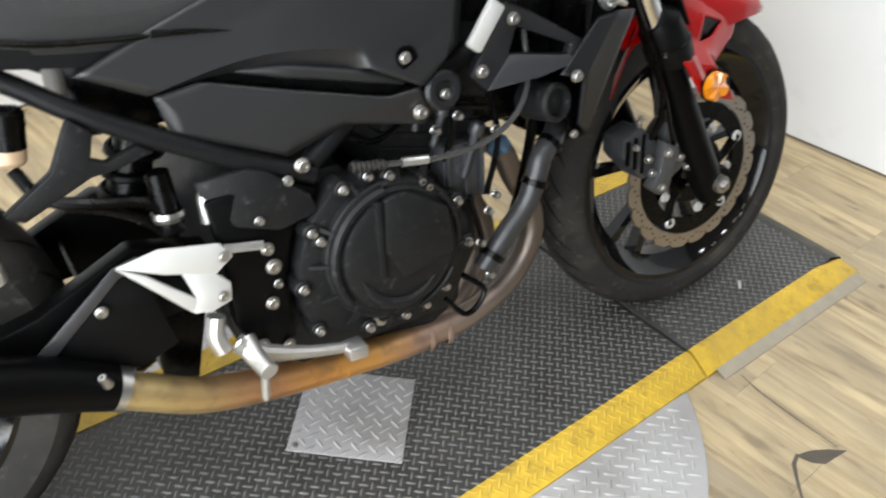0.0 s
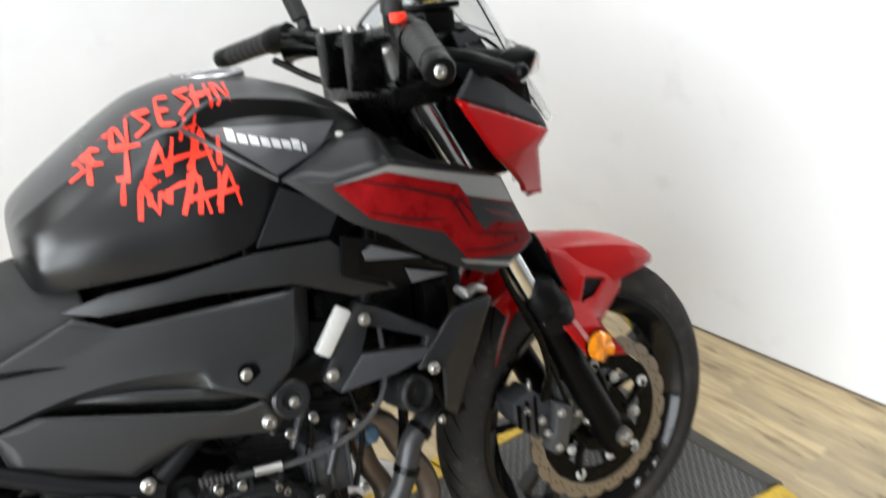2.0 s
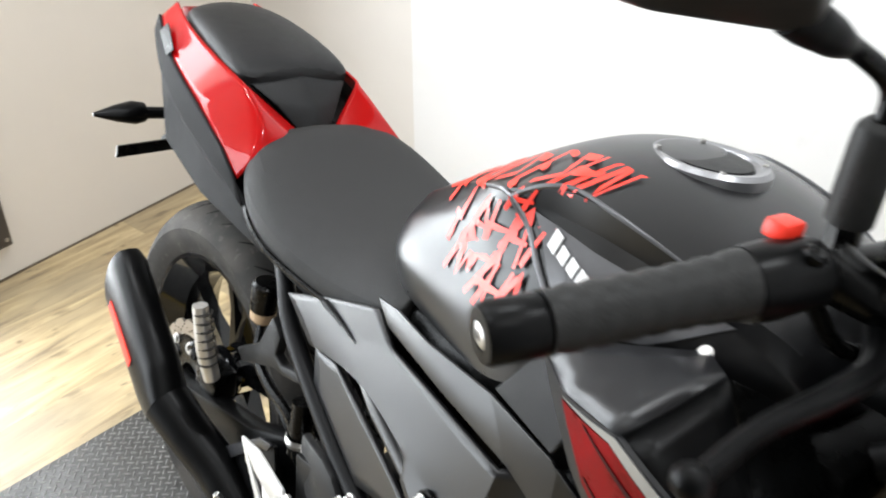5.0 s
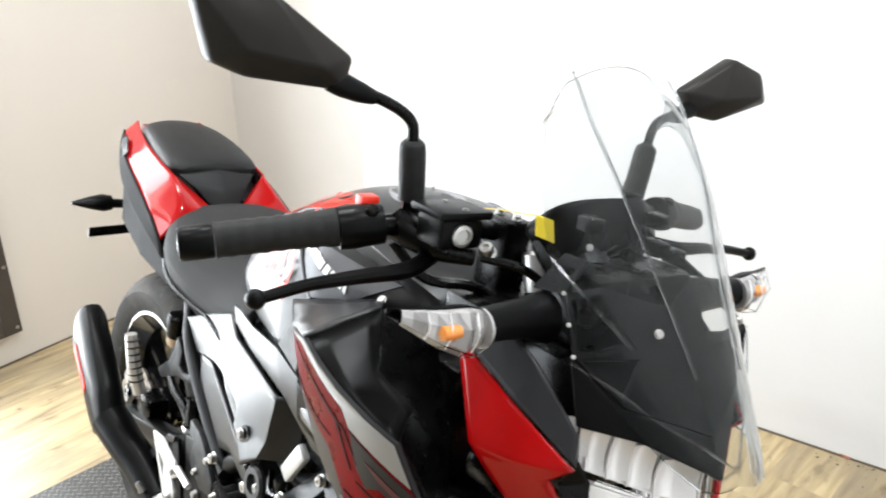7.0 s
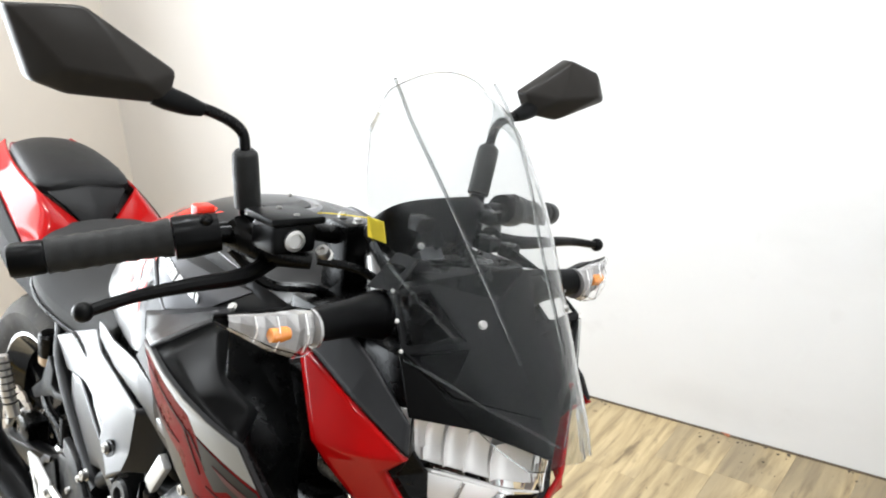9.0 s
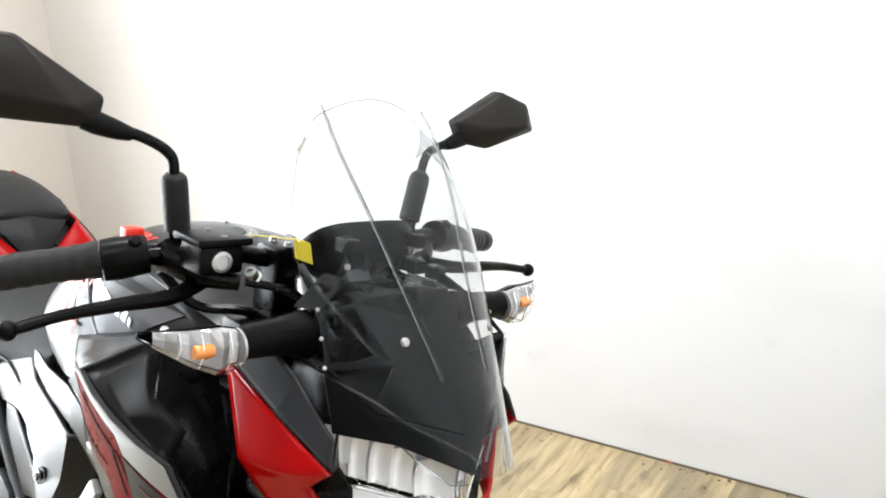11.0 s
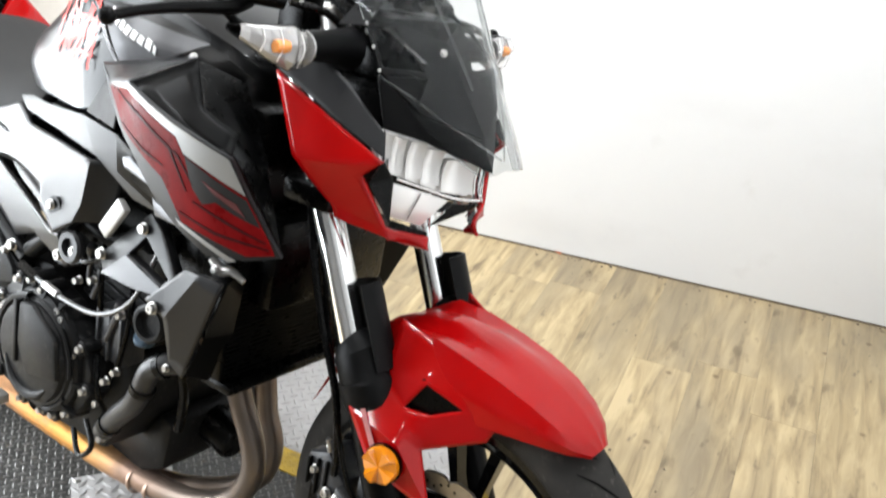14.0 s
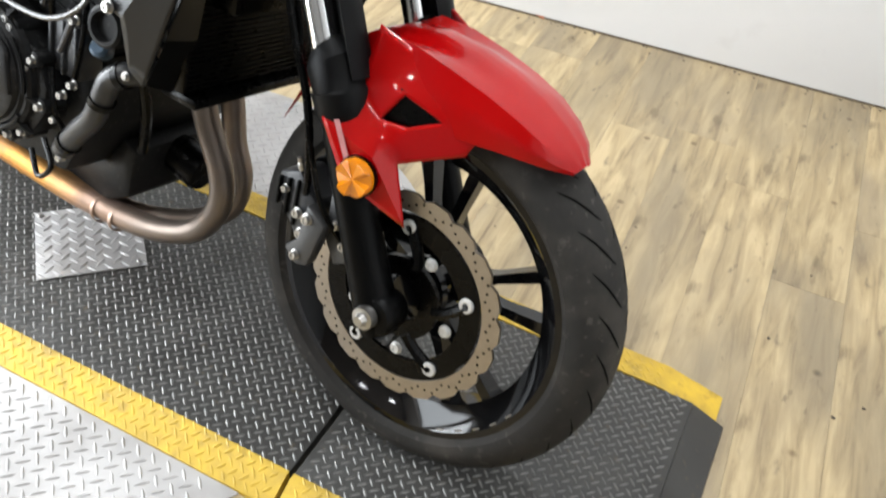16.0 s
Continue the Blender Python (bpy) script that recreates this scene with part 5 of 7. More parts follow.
# -- mirrors --
def mirror(s):
    P_ = lambda a, b, c: (a, b * -s, c)
    base, low, high, top = ((0.988, -0.180, 1.040), (0.9885, -0.182, 1.056), (0.9915, -0.191, 1.108), (0.990, -0.197, 1.134)) if s < 0 else ((1.000, -0.160, 1.040), (0.996, -0.166, 1.056), (0.985, -0.186, 1.108), (0.979, -0.200, 1.137))
    stem = bike_part("mirror", tube([P_(*base), P_(*low), P_(*high), P_(*top), P_(0.977, -0.222, 1.150), P_(0.977, -0.262, 1.160)], 0.0062, 12, 7), M_DARK, "black faceted rear-view mirror on a bent stem", steer=True)
    lo, hi = Vector(P_(*low)), Vector(P_(*high))
    boot = tube([lo.lerp(hi, f) for f in (-0.1, 0.02, 0.85, 1.03, 1.12)], [0.0145, 0.0145, 0.0145, 0.0135, 0.009], 16, 4)
    bike_part("rubber_boot", boot, M_GRIP, parent=stem)
    bike_part("stem_base", lathe([(0.011, -0.012), (0.011, 0.010), (0.008, 0.012), (0, 0.012)], P_(*base), (-0.05, s * 0.1, 1), 6), M_DARK, parent=stem)
    # housing: a faceted wedge, the glass behind; each is set at its own angle
    if s < 0:
        front = [(0.981, -0.2668, 1.1906), (0.9495, -0.346, 1.2437), (0.9199, -0.41, 1.2386), (0.9273, -0.3891, 1.1696), (0.9463, -0.3621, 1.1601), (0.9787, -0.2727, 1.1572)]
        ridge = [(0.9687, -0.3033, 1.1791), (0.9376, -0.3687, 1.1858)]
    else:
        front = [(0.976, 0.256, 1.186), (0.991, 0.328, 1.236), (1.000, 0.378, 1.222), (1.004, 0.397, 1.182), (0.988, 0.314, 1.150), (0.980, 0.272, 1.156)]
        ridge = [(0.984, 0.300, 1.182), (0.996, 0.365, 1.190)]
    bm = bmesh.new()
    fv = [bm.verts.new(v) for v in front]
    rv = [bm.verts.new((v[0] + 0.022, v[1], v[2])) for v in ridge]
    bv = [bm.verts.new((v[0] - 0.022, v[1], v[2])) for v in front]
    for f in ((fv[0], fv[1], rv[0]), (fv[1], fv[2], rv[1], rv[0]), (fv[2], fv[3], rv[1]), (fv[3], fv[4], rv[1]), (fv[4], fv[5], rv[0], rv[1]), (fv[5], fv[0], rv[0])):
        bm.faces.new(f)
    for i in range(6):
        bm.faces.new((fv[i], fv[(i + 1) % 6], bv[(i + 1) % 6], bv[i]))
    bm.faces.new(bv)
    bmesh.ops.recalc_face_normals(bm, faces=bm.faces)
    round_edges(bm, 0.004, 12)
    bike_part("mirror_housing", bm, M_MIRROR, parent=stem)
    bm = bmesh.new()
    c = sum((Vector(v) for v in front), Vector()) / 6
    bm.faces.new([bm.verts.new((v[0] - 0.0228, c.y + (v[1] - c.y) * 0.9, c.z + (v[2] - c.z) * 0.88)) for v in front])
    bike_part("mirror_glass", bm, M_CHROME, parent=stem)
    bike_part("ball_joint", tube([P_(0.977, -0.236, 1.153), P_(0.976, -0.252, 1.157), P_(0.972, -0.272, 1.163), P_(0.968, -0.284, 1.167)], [0.0075, 0.0105, 0.0125, 0.012], 14, 4), M_GRAIN, parent=stem)


mirror(-1)
mirror(1)


# -- fuel tank --
M_CAP = material("dull_alloy_cap", (0.26, 0.26, 0.27), 0.34, 0.8, noise_scale=60, amount=0.15)
TANK = ((0.500, ((0.862, 0), (0.860, .045), (0.852, .080), (0.838, .100), (0.820, .110), (0.800, .112), (0.778, .098))),
        (0.530, ((0.888, 0), (0.885, .050), (0.874, .102), (0.852, .124), (0.834, .134), (0.810, .142), (0.776, .128))),
        (0.575, ((0.920, 0), (0.916, .055), (0.903, .108), (0.872, .134), (0.850, .146), (0.820, .158), (0.778, .146))),
        (0.630, ((0.957, 0), (0.953, .060), (0.928, .136), (0.900, .147), (0.868, .152), (0.832, .168), (0.780, .160))),
        (0.675, ((0.983, 0), (0.979, .063), (0.944, .155), (0.924, .159), (0.885, .158), (0.842, .178), (0.783, .172))),
        (0.700, ((0.992, 0), (0.988, .065), (0.953, .161), (0.941, .163), (0.895, .163), (0.846, .184), (0.785, .178))),
        (0.745, ((1.002, 0), (0.998, .068), (0.974, .150), (0.948, .149), (0.905, .171), (0.852, .192), (0.790, .190))),
        (0.800, ((0.998, 0), (0.993, .070), (0.970, .148), (0.946, .144), (0.908, .170), (0.866, .182), (0.815, .186))),
        (0.860, ((0.982, 0), (0.977, .068), (0.957, .139), (0.937, .133), (0.905, .156), (0.874, .160), (0.838, .160))),
        (0.915, ((0.962, 0), (0.957, .062), (0.937, .122), (0.921, .119), (0.898, .136), (0.875, .136), (0.845, .132))),
        (0.960, ((0.936, 0), (0.931, .052), (0.918, .096), (0.902, .112), (0.885, .112), (0.868, .110), (0.840, .104))),
        (0.990, ((0.898, 0), (0.895, .040), (0.886, .074), (0.876, .084), (0.866, .084), (0.855, .082), (0.835, .076))))


def tank_y(u, w):
    """Half-width of the tank at a place, for what is stuck to its side."""
    us = [t[0] for t in TANK]
    prof = [(float(np.interp(u, us, [t[1][k][0] for t in TANK])), float(np.interp(u, us, [t[1][k][1] for t in TANK]))) for k in range(7)]
    ws = [p[0] for p in prof][::-1]
    return float(np.interp(w, ws, [p[1] for p in prof][::-1]))


def tank_top(u):
    return float(np.interp(u, [t[0] for t in TANK], [t[1][0][0] for t in TANK]))


def fuel_tank():
    rows = []
    for u, prof in TANK:
        half = [(u, -y, w) for w, y in reversed(prof)]
        rows.append(half + [(u, -b, c) for a, b, c in reversed(half[:-1])])
    bm = loft(rows, caps=True)
    bmesh.ops.recalc_face_normals(bm, faces=bm.faces)
    ob = bike_part("fuel_tank", bm, M_MATT, "matt black fuel tank with red graffiti lettering")
    sub = ob.modifiers.new("smooth", "SUBSURF")
    sub.levels = sub.render_levels = 3
    cr = ob.data.attributes.new("crease_edge", "FLOAT", "EDGE")
    verts = ob.data.vertices
    for e in ob.data.edges:
        a, b = verts[e.vertices[0]].co, verts[e.vertices[1]].co
        if abs(a.x - b.x) > 0.01:
            k = [i for i in range(7) if any(abs(abs(a.y) - t[1][i][1]) < 1e-4 and abs(a.z - t[1][i][0]) < 1e-4 for t in TANK)]
            if k and k[0] in (2, 3, 6):
                cr.data[e.index].value = 1.0 if (k[0] in (2, 6) or min(a.x, b.x) > 0.66) else 0.35
    cap = bike_part("filler_cap", lathe([(0.056, -0.010), (0.056, 0.004), (0.052, 0.008), (0.045, 0.007), (0.041, 0.003), (0.012, 0.004), (0.010, 0.006), (0, 0.006)], (0.782, 0, 0.990), (-0.02, 0, 1), 40), M_CAP, "round brushed alloy filler cap", parent=ob)
    bike_part("cap_centre", lathe([(0.040, 0), (0.038, 0.0035), (0.0, 0.004)], (0.782, 0, 0.993), (-0.02, 0, 1), 32), M_BLACKPL, parent=ob)
    for k in range(4):
        a = radians(45 + 90 * k)
        bolt((0.782 + 0.049 * math.cos(a), 0.049 * math.sin(a), 0.997), (0, 0, 1), 0.0035, 0.003, parent=ob)
    return ob


tank = fuel_tank()


def stroke(bm, pts, width, s=-1, lift=0.0035):
    """A flat brush stroke laid on the side of the tank; pts are (along, up)."""
    p = [Vector((u, w)) for u, w in pts]
    fine = []
    for a, b in zip(p, p[1:]):
        n = max(2, int((b - a).length / 0.008))
        fine += [a.lerp(b, k / n) for k in range(n)]
    fine.append(p[-1])
    rows = []
    for i, q in enumerate(fine):
        d = fine[min(i + 1, len(fine) - 1)] - fine[max(i - 1, 0)]
        d.normalize()
        nrm = Vector((-d.y, d.x))
        f = i / max(1, len(fine) - 1)
        wd = width * (0.55 + 0.45 * math.sin(math.pi * min(1, f + 0.25)))
        row = []
        for k in (-1, 0, 1):
            r = q + nrm * wd * 0.5 * k
            r.y = min(r.y, tank_top(r.x) - 0.011)
            row.append((r.x, s * (tank_y(r.x, r.y) + lift), r.y + 0.001))
        rows.append(row)
    loft(rows, bm)


def letter(ch, u, w, h, slant=0.0):
    """Jagged brush strokes of one letter, (along, up)."""
    g = {"H": [((0, 0), (0.08, 1)), ((0.55, -0.05), (0.6, 1.05)), ((-0.1, 0.42), (0.75, 0.58))], "A": [((-0.05, 0), (0.3, 1.05), (0.62, -0.08)), ((0.05, 0.35), (0.6, 0.42))],
         "I": [((0.2, 0), (0.25, 1)), ((0, 1), (0.5, 1.02))], "N": [((0, 0), (0.08, 1), (0.5, 0.1), (0.6, 1))], "T": [((0.3, 0), (0.32, 1)), ((-0.05, 0.95), (0.7, 1.05))], "W": [((0, 1), (0.15, 0), (0.32, 0.7), (0.5, 0), (0.65, 1))],
         "S": [((0.6, 0.95), (0.1, 0.8), (0.5, 0.45), (0.0, 0.05))], "E": [((0.05, 0), (0.05, 1)), ((0.0, 1), (0.55, 0.98)), ((0.0, 0.5), (0.45, 0.52)), ((0.0, 0.0), (0.55, 0.02))]}
    return [[(u + h * (x + slant * y), w + h * y) for x, y in st] for st in g[ch]]


GRAF = (("I", 0.600, 0.895, 0.026), ("T", 0.632, 0.893, 0.040), ("A", 0.664, 0.888, 0.044), ("H", 0.690, 0.890, 0.048), ("A", 0.716, 0.896, 0.044), ("I", 0.742, 0.898, 0.036), ("I", 0.628, 0.868, 0.030), ("N", 0.648, 0.848, 0.042), ("N", 0.662, 0.862, 0.036), ("H", 0.684, 0.862, 0.040), ("A", 0.698, 0.848, 0.046), ("H", 0.714, 0.846, 0.042), ("A", 0.738, 0.852, 0.040))
TOP = (("S", 0.575, 0.898, 0.034), ("E", 0.600, 0.915, 0.030), ("N", 0.628, 0.926, 0.034), ("S", 0.655, 0.934, 0.034), ("E", 0.684, 0.945, 0.032), ("S", 0.708, 0.952, 0.034), ("H", 0.730, 0.958, 0.034), ("N", 0.755, 0.958, 0.036), ("S", 0.655, 0.954, 0.03), ("T", 0.62, 0.938, 0.024), ("H", 0.70, 0.925, 0.03))
for s, group, slant, wide in ((-1, GRAF, 0.16, 0.0066), (-1, TOP, 0.35, 0.0052), (1, GRAF[:6], 0.12, 0.0062)):
    for ch, u, w, h in group:
        # the upper row climbs over the shoulder of the tank
        u, w = (u, w + 0.008 * min(1, (u - 0.575) / 0.10)) if group is TOP else (u - 0.010, w)
        bm = bmesh.new()
        for st in letter(ch, u, w, h * (0.86 if group is TOP else 1.0), slant):
            stroke(bm, st, wide, s, 0.0018)
        bike_part("graffiti_letter", bm, M_GRAFFITI, "jagged red brush lettering", parent=tank)


def tank_quad(tl, tr, br, bl, s, lift):
    """A four-cornered panel that follows the side of the tank."""
    rows = []
    for i in range(9):
        a = Vector(tl).lerp(Vector(tr), i / 8)
        b = Vector(bl).lerp(Vector(br), i / 8)
        row = []
        for j in range(7):
            q = a.lerp(b, j / 6)
            row.append((q.x, s * (tank_y(q.x, q.y) + lift), q.y))
        rows.append(row)
    return thicken(loft(rows), 0.002)


# charcoal side panel with the maker's name as plain bars
for s in (-1, 1):
    bike_part("name_panel", tank_quad((0.728, 0.943), (0.915, 0.9215), (0.868, 0.889), (0.806, 0.873), s, 0.0022), M_PANEL, "silver-grey side panel", parent=tank)
    for k in range(8):
        u = 0.756 + 0.0136 * k
        w = 0.925 - 0.0041 * k
        h = 0.0145 if k == 0 else (0.0125 if k == 6 else 0.0100)
        wide = 0.0100 if k < 7 else 0.0045
        bike_part("name_bar", tank_quad((u, w + h), (u + wide, w + h - 0.004), (u + wide, w - 0.004), (u, w), s, 0.0050), M_LETTER, "silver bar of a maker's name", parent=tank)
    # raised edge at the front of the knee panel, its glint painted grey
    pts = [(u, s * (tank_y(u, w) + 0.0005), w) for u, w in ((0.703, 0.946), (0.728, 0.928), (0.753, 0.908), (0.779, 0.888), (0.806, 0.868))]
    # tank creases: grey beads painted in for the highlight along them
    for line in (((0.701, 0.946), (0.714, 0.957), (0.734, 0.968), (0.760, 0.9735), (0.810, 0.968), (0.860, 0.957), (0.905, 0.940)), ((0.701, 0.947), (0.686, 0.947), (0.664, 0.940), (0.640, 0.932))):
        bike_part("ridge_glint", tube([(u, s * (tank_y(u, w) - 0.0005), w) for u, w in line], [0.0026, 0.0026, 0.0022, 0.0008], 8, 4), M_PANEL, parent=tank)
    bike_part("edge_glint", tube(pts, 0.0030, 8, 4), M_PANEL, parent=tank)


# -- shrouds --
def shroud_y(u, w):
    """How far out the bulging face of the shroud stands."""
    a, b = u - 1.0, w - 0.78
    return 0.2492 + 0.0043 * a + 0.1199 * b - 1.6979 * a * a - 0.5481 * a * b + 0.0757 * b * b


def shroud_skin(outline, s, lift, depth=0.0010, cuts=2):
    """A sheet with that outline (along, up), laid on the shroud's face."""
    bm = bmesh.new()
    bm.faces.new([bm.verts.new((u, 0, w)) for u, w in outline])
    bmesh.ops.triangulate(bm, faces=bm.faces)
    for _ in range(cuts):
        bmesh.ops.subdivide_edges(bm, edges=[e for e in bm.edges if e.calc_length() > 0.012], cuts=1, use_grid_fill=True)
        bmesh.ops.triangulate(bm, faces=bm.faces)
    for v in bm.verts:
        v.co.y = s * (shroud_y(v.co.x, v.co.z) + lift)
    bmesh.ops.recalc_face_normals(bm, faces=bm.faces)
    if sum((f.normal.y for f in bm.faces)) * s < 0:
        bmesh.ops.reverse_faces(bm, faces=bm.faces)
    r = bmesh.ops.extrude_face_region(bm, geom=list(bm.faces), use_keep_orig=True)
    for g in r["geom"]:
        if isinstance(g, bmesh.types.BMVert):
            g.co.y -= s * depth
    bmesh.ops.recalc_face_normals(bm, faces=bm.faces)
    return bm


def streak(pts, width):
    """The outline of a tapering streak along points (along, up)."""
    p = [Vector(q) for q in pts]
    up, down = [], []
    for i, q in enumerate(p):
        d = (p[min(i + 1, len(p) - 1)] - p[max(i - 1, 0)]).normalized()
        h = Vector((-d.y, d.x)) * width * (0.5 if 0 < i < len(p) - 1 else 0.22)
        up.append(tuple(q + h))
        down.append(tuple(q - h))
    return up + down[::-1]


FACE = [(0.803, 0.872), (0.855, 0.860), (0.925, 0.876), (1.096, 0.825), (1.120, 0.784), (1.163, 0.716), (1.125, 0.702), (1.071, 0.692), (1.016, 0.716), (0.968, 0.745), (0.922, 0.780), (0.876, 0.806), (0.832, 0.845)]
SILVER = [(0.857, 0.8575), (0.925, 0.874), (1.094, 0.8235), (1.117, 0.784), (1.031, 0.814), (1.019, 0.832), (0.920, 0.866)]
RED = [(0.857, 0.8545), (0.920, 0.865), (1.018, 0.831), (1.031, 0.812), (1.066, 0.801), (1.118, 0.782), (1.147, 0.737), (1.157, 0.718), (1.124, 0.708), (1.030, 0.725), (0.994, 0.772), (0.899, 0.808), (0.890, 0.826), (0.872, 0.837)]
DARK = [(1.034, 0.811), (1.119, 0.779), (1.138, 0.749), (1.106, 0.757), (1.081, 0.766), (1.062, 0.758), (1.046, 0.776)]
GHOST = [(1.060, 0.789), (1.108, 0.771), (1.120, 0.758), (1.078, 0.776)]
EDGE = [(1.018, 0.727), (1.052, 0.717), (1.112, 0.698), (1.102, 0.694), (1.053, 0.7115), (1.026, 0.720)]
STREAKS = (([(0.891, 0.858), (0.948, 0.840), (1.008, 0.815), (1.037, 0.768)], 0.0042), ([(0.899, 0.816), (0.953, 0.797), (0.997, 0.789)], 0.0040),
           ([(1.008, 0.815), (1.022, 0.810), (1.048, 0.778)], 0.0034), ([(1.026, 0.738), (1.083, 0.726), (1.150, 0.7235)], 0.0040), ([(1.047, 0.758), (1.104, 0.742), (1.146, 0.731)], 0.0036))


def shroud(s):
    S_ = lambda v: [(a, b * -s, c) for a, b, c in v]
    out = lambda u, w: (u, -shroud_y(u, w), w)
    body = bike_part("shroud", shroud_skin(FACE, s, 0.0, 0.005, 3), M_SHROUD, "dark grey radiator shroud with red and silver graphic")
    # top panel, folded along a line to the front, and the shade inside it
    top = [out(0.803, 0.872), (0.912, -0.143, 0.905), (0.943, -0.169, 0.910), out(0.925, 0.876), out(0.855, 0.860)]
    skin("top_panel", S_(top), [(0, 1, 2, 3, 4)], M_SHROUD, body, (0, s, 1), depth=0.005, levels=2)
    # front of the same panel, its shade put in as darker plastic
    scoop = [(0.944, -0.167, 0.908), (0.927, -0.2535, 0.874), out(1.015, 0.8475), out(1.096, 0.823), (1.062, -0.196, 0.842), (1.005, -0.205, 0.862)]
    skin("scoop", S_(scoop), [(0, 1, 2, 5), (5, 2, 3, 4)], M_BLACKPL, body, (0.3, s, 1), depth=0.004, levels=2, label="hollowed front of the shroud, darkened for its shade")
    # black sheet put in for the deep shade of the gap
    inner = [(0.946, -0.1665, 0.906), (1.005, -0.203, 0.860), (1.094, -0.228, 0.820), (1.117, -0.216, 0.784), (1.158, -0.196, 0.716), (1.105, -0.170, 0.705), (1.060, -0.140, 0.800), (0.985, -0.120, 0.885)]
    bike_part("inner_shade", facets(S_(inner), [(0, 1, 6, 7), (1, 2, 6), (2, 3, 4, 5, 6)], 0.004, 0), M_DARK, parent=body)
    bike_part("silver_band", shroud_skin(SILVER, s, 0.0016), M_SILVERDECAL, "silver-grey band", parent=body)
    bike_part("red_flash", shroud_skin(RED, s, 0.0016), M_REDDECAL, "red flash graphic with dark streaks", parent=body)
    bike_part("dark_patch", shroud_skin(DARK, s, 0.0026), M_SHROUD, parent=body)
    bike_part("faint_streak", shroud_skin(GHOST, s, 0.0034), M_FADED, "faded dark red streak", parent=body)
    bike_part("silver_edge", shroud_skin(EDGE, s, 0.0016), M_SILVERDECAL, parent=body)
    for pts, width in STREAKS:
        bike_part("dark_streak", shroud_skin(streak(pts, width), s, 0.0026, 0.0006), M_STREAK, parent=body)
    # lower fins between shroud and frame
    bike_part("lower_fin", facets(S_([(0.900, -0.225, 0.778), (1.010, -0.225, 0.712), (0.945, -0.192, 0.690), (0.860, -0.214, 0.735), (0.862, -0.222, 0.790)]), [(0, 1, 2, 3, 4)], 0.006, 0.002), M_BLACKPL, parent=body)
    for fin in ([(0.886, -0.2265, 0.764), (0.901, -0.2265, 0.770), (0.973, -0.2265, 0.738), (0.890, -0.2265, 0.752)], [(0.946, -0.2225, 0.727), (1.010, -0.2225, 0.705), (0.954, -0.2225, 0.705)]):
        bike_part("fin_edge", facets(S_(fin), [tuple(range(len(fin)))], 0.003, 0.001), M_PANEL, parent=body)
    bolt((0.910, s * 0.1445, 0.9035), (0.1, s * 0.7, 0.7), 0.006, 0.004, parent=body)
    return body


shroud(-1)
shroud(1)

# panel between tank, shroud and side cover
both("knee_panel", [(0.803, -0.190, 0.860), (0.760, -0.196, 0.793), (0.850, -0.216, 0.792), (0.868, -0.226, 0.830)], [(0, 1, 2, 3)], M_GRAIN, "small black wedge panel below the tank", steer=False)
both("under_tank_panel", [(0.530, -0.150, 0.757), (0.582, -0.164, 0.770), (0.650, -0.180, 0.774), (0.757, -0.196, 0.786), (0.850, -0.214, 0.786), (0.945, -0.196, 0.694), (0.880, -0.200, 0.700), (0.798, -0.203, 0.738), (0.690, -0.193, 0.748), (0.570, -0.165, 0.745)], [(0, 1, 9), (1, 2, 8, 9), (2, 3, 7, 8), (3, 4, 5, 6, 7)], M_COVER, "black panel below the fuel tank", steer=False)

# -- side covers --
SC = [(0.349, -0.146, 0.668), (0.437, -0.149, 0.708), (0.541, -0.157, 0.749), (0.586, -0.168, 0.727), (0.688, -0.189, 0.732), (0.795, -0.209, 0.732), (0.784, -0.212, 0.663), (0.733, -0.207, 0.648), (0.669, -0.200, 0.658), (0.551, -0.174, 0.673),
      (0.421, -0.155, 0.635), (0.522, -0.163, 0.696), (0.386, -0.150, 0.676), (0.771, -0.217, 0.632), (0.735, -0.222, 0.606), (0.674, -0.206, 0.634), (0.656, -0.181, 0.631), (0.541, -0.155, 0.653), (0.427, -0.143, 0.632), (0.826, -0.172, 0.735), (0.816, -0.178, 0.640)]
for s in (-1, 1):
    side = lambda v: [(a, b * -s, c) for a, b, c in v]
    skin("side_cover", side(SC), [(0, 1, 11, 9, 10), (1, 2, 3, 11), (11, 3, 4, 8, 9), (4, 5, 6, 7, 8), (7, 6, 13, 14, 15), (8, 7, 15), (9, 8, 16, 17), (10, 9, 17, 18), (8, 15, 16), (5, 19, 20, 6), (6, 20, 13)], M_COVER, motorcycle, (0, s, 0),
         sharp=((8, 9), (9, 10), (5, 6), (6, 13)), soft=((6, 7), (7, 8), (8, 15), (1, 11), (3, 11)), depth=0.006, label="matt black folded side cover above an air slot", hold=0.6)
LC = [(0.427, -0.150, 0.632), (0.479, -0.157, 0.642), (0.607, -0.181, 0.612), (0.697, -0.202, 0.594), (0.735, -0.214, 0.601), (0.757, -0.205, 0.566), (0.745, -0.203, 0.550), (0.642, -0.189, 0.567), (0.570, -0.174, 0.537), (0.438, -0.154, 0.588)]
for s in (-1, 1):
    skin("lower_cover", [(a, b * -s, c) for a, b, c in LC], [(0, 1, 2, 7, 8, 9), (2, 3, 7), (3, 4, 5, 6, 7)], M_COVER, motorcycle, (0, s, 0), soft=((3, 7),), depth=0.006, label="matt black lower side cover", hold=0.5)
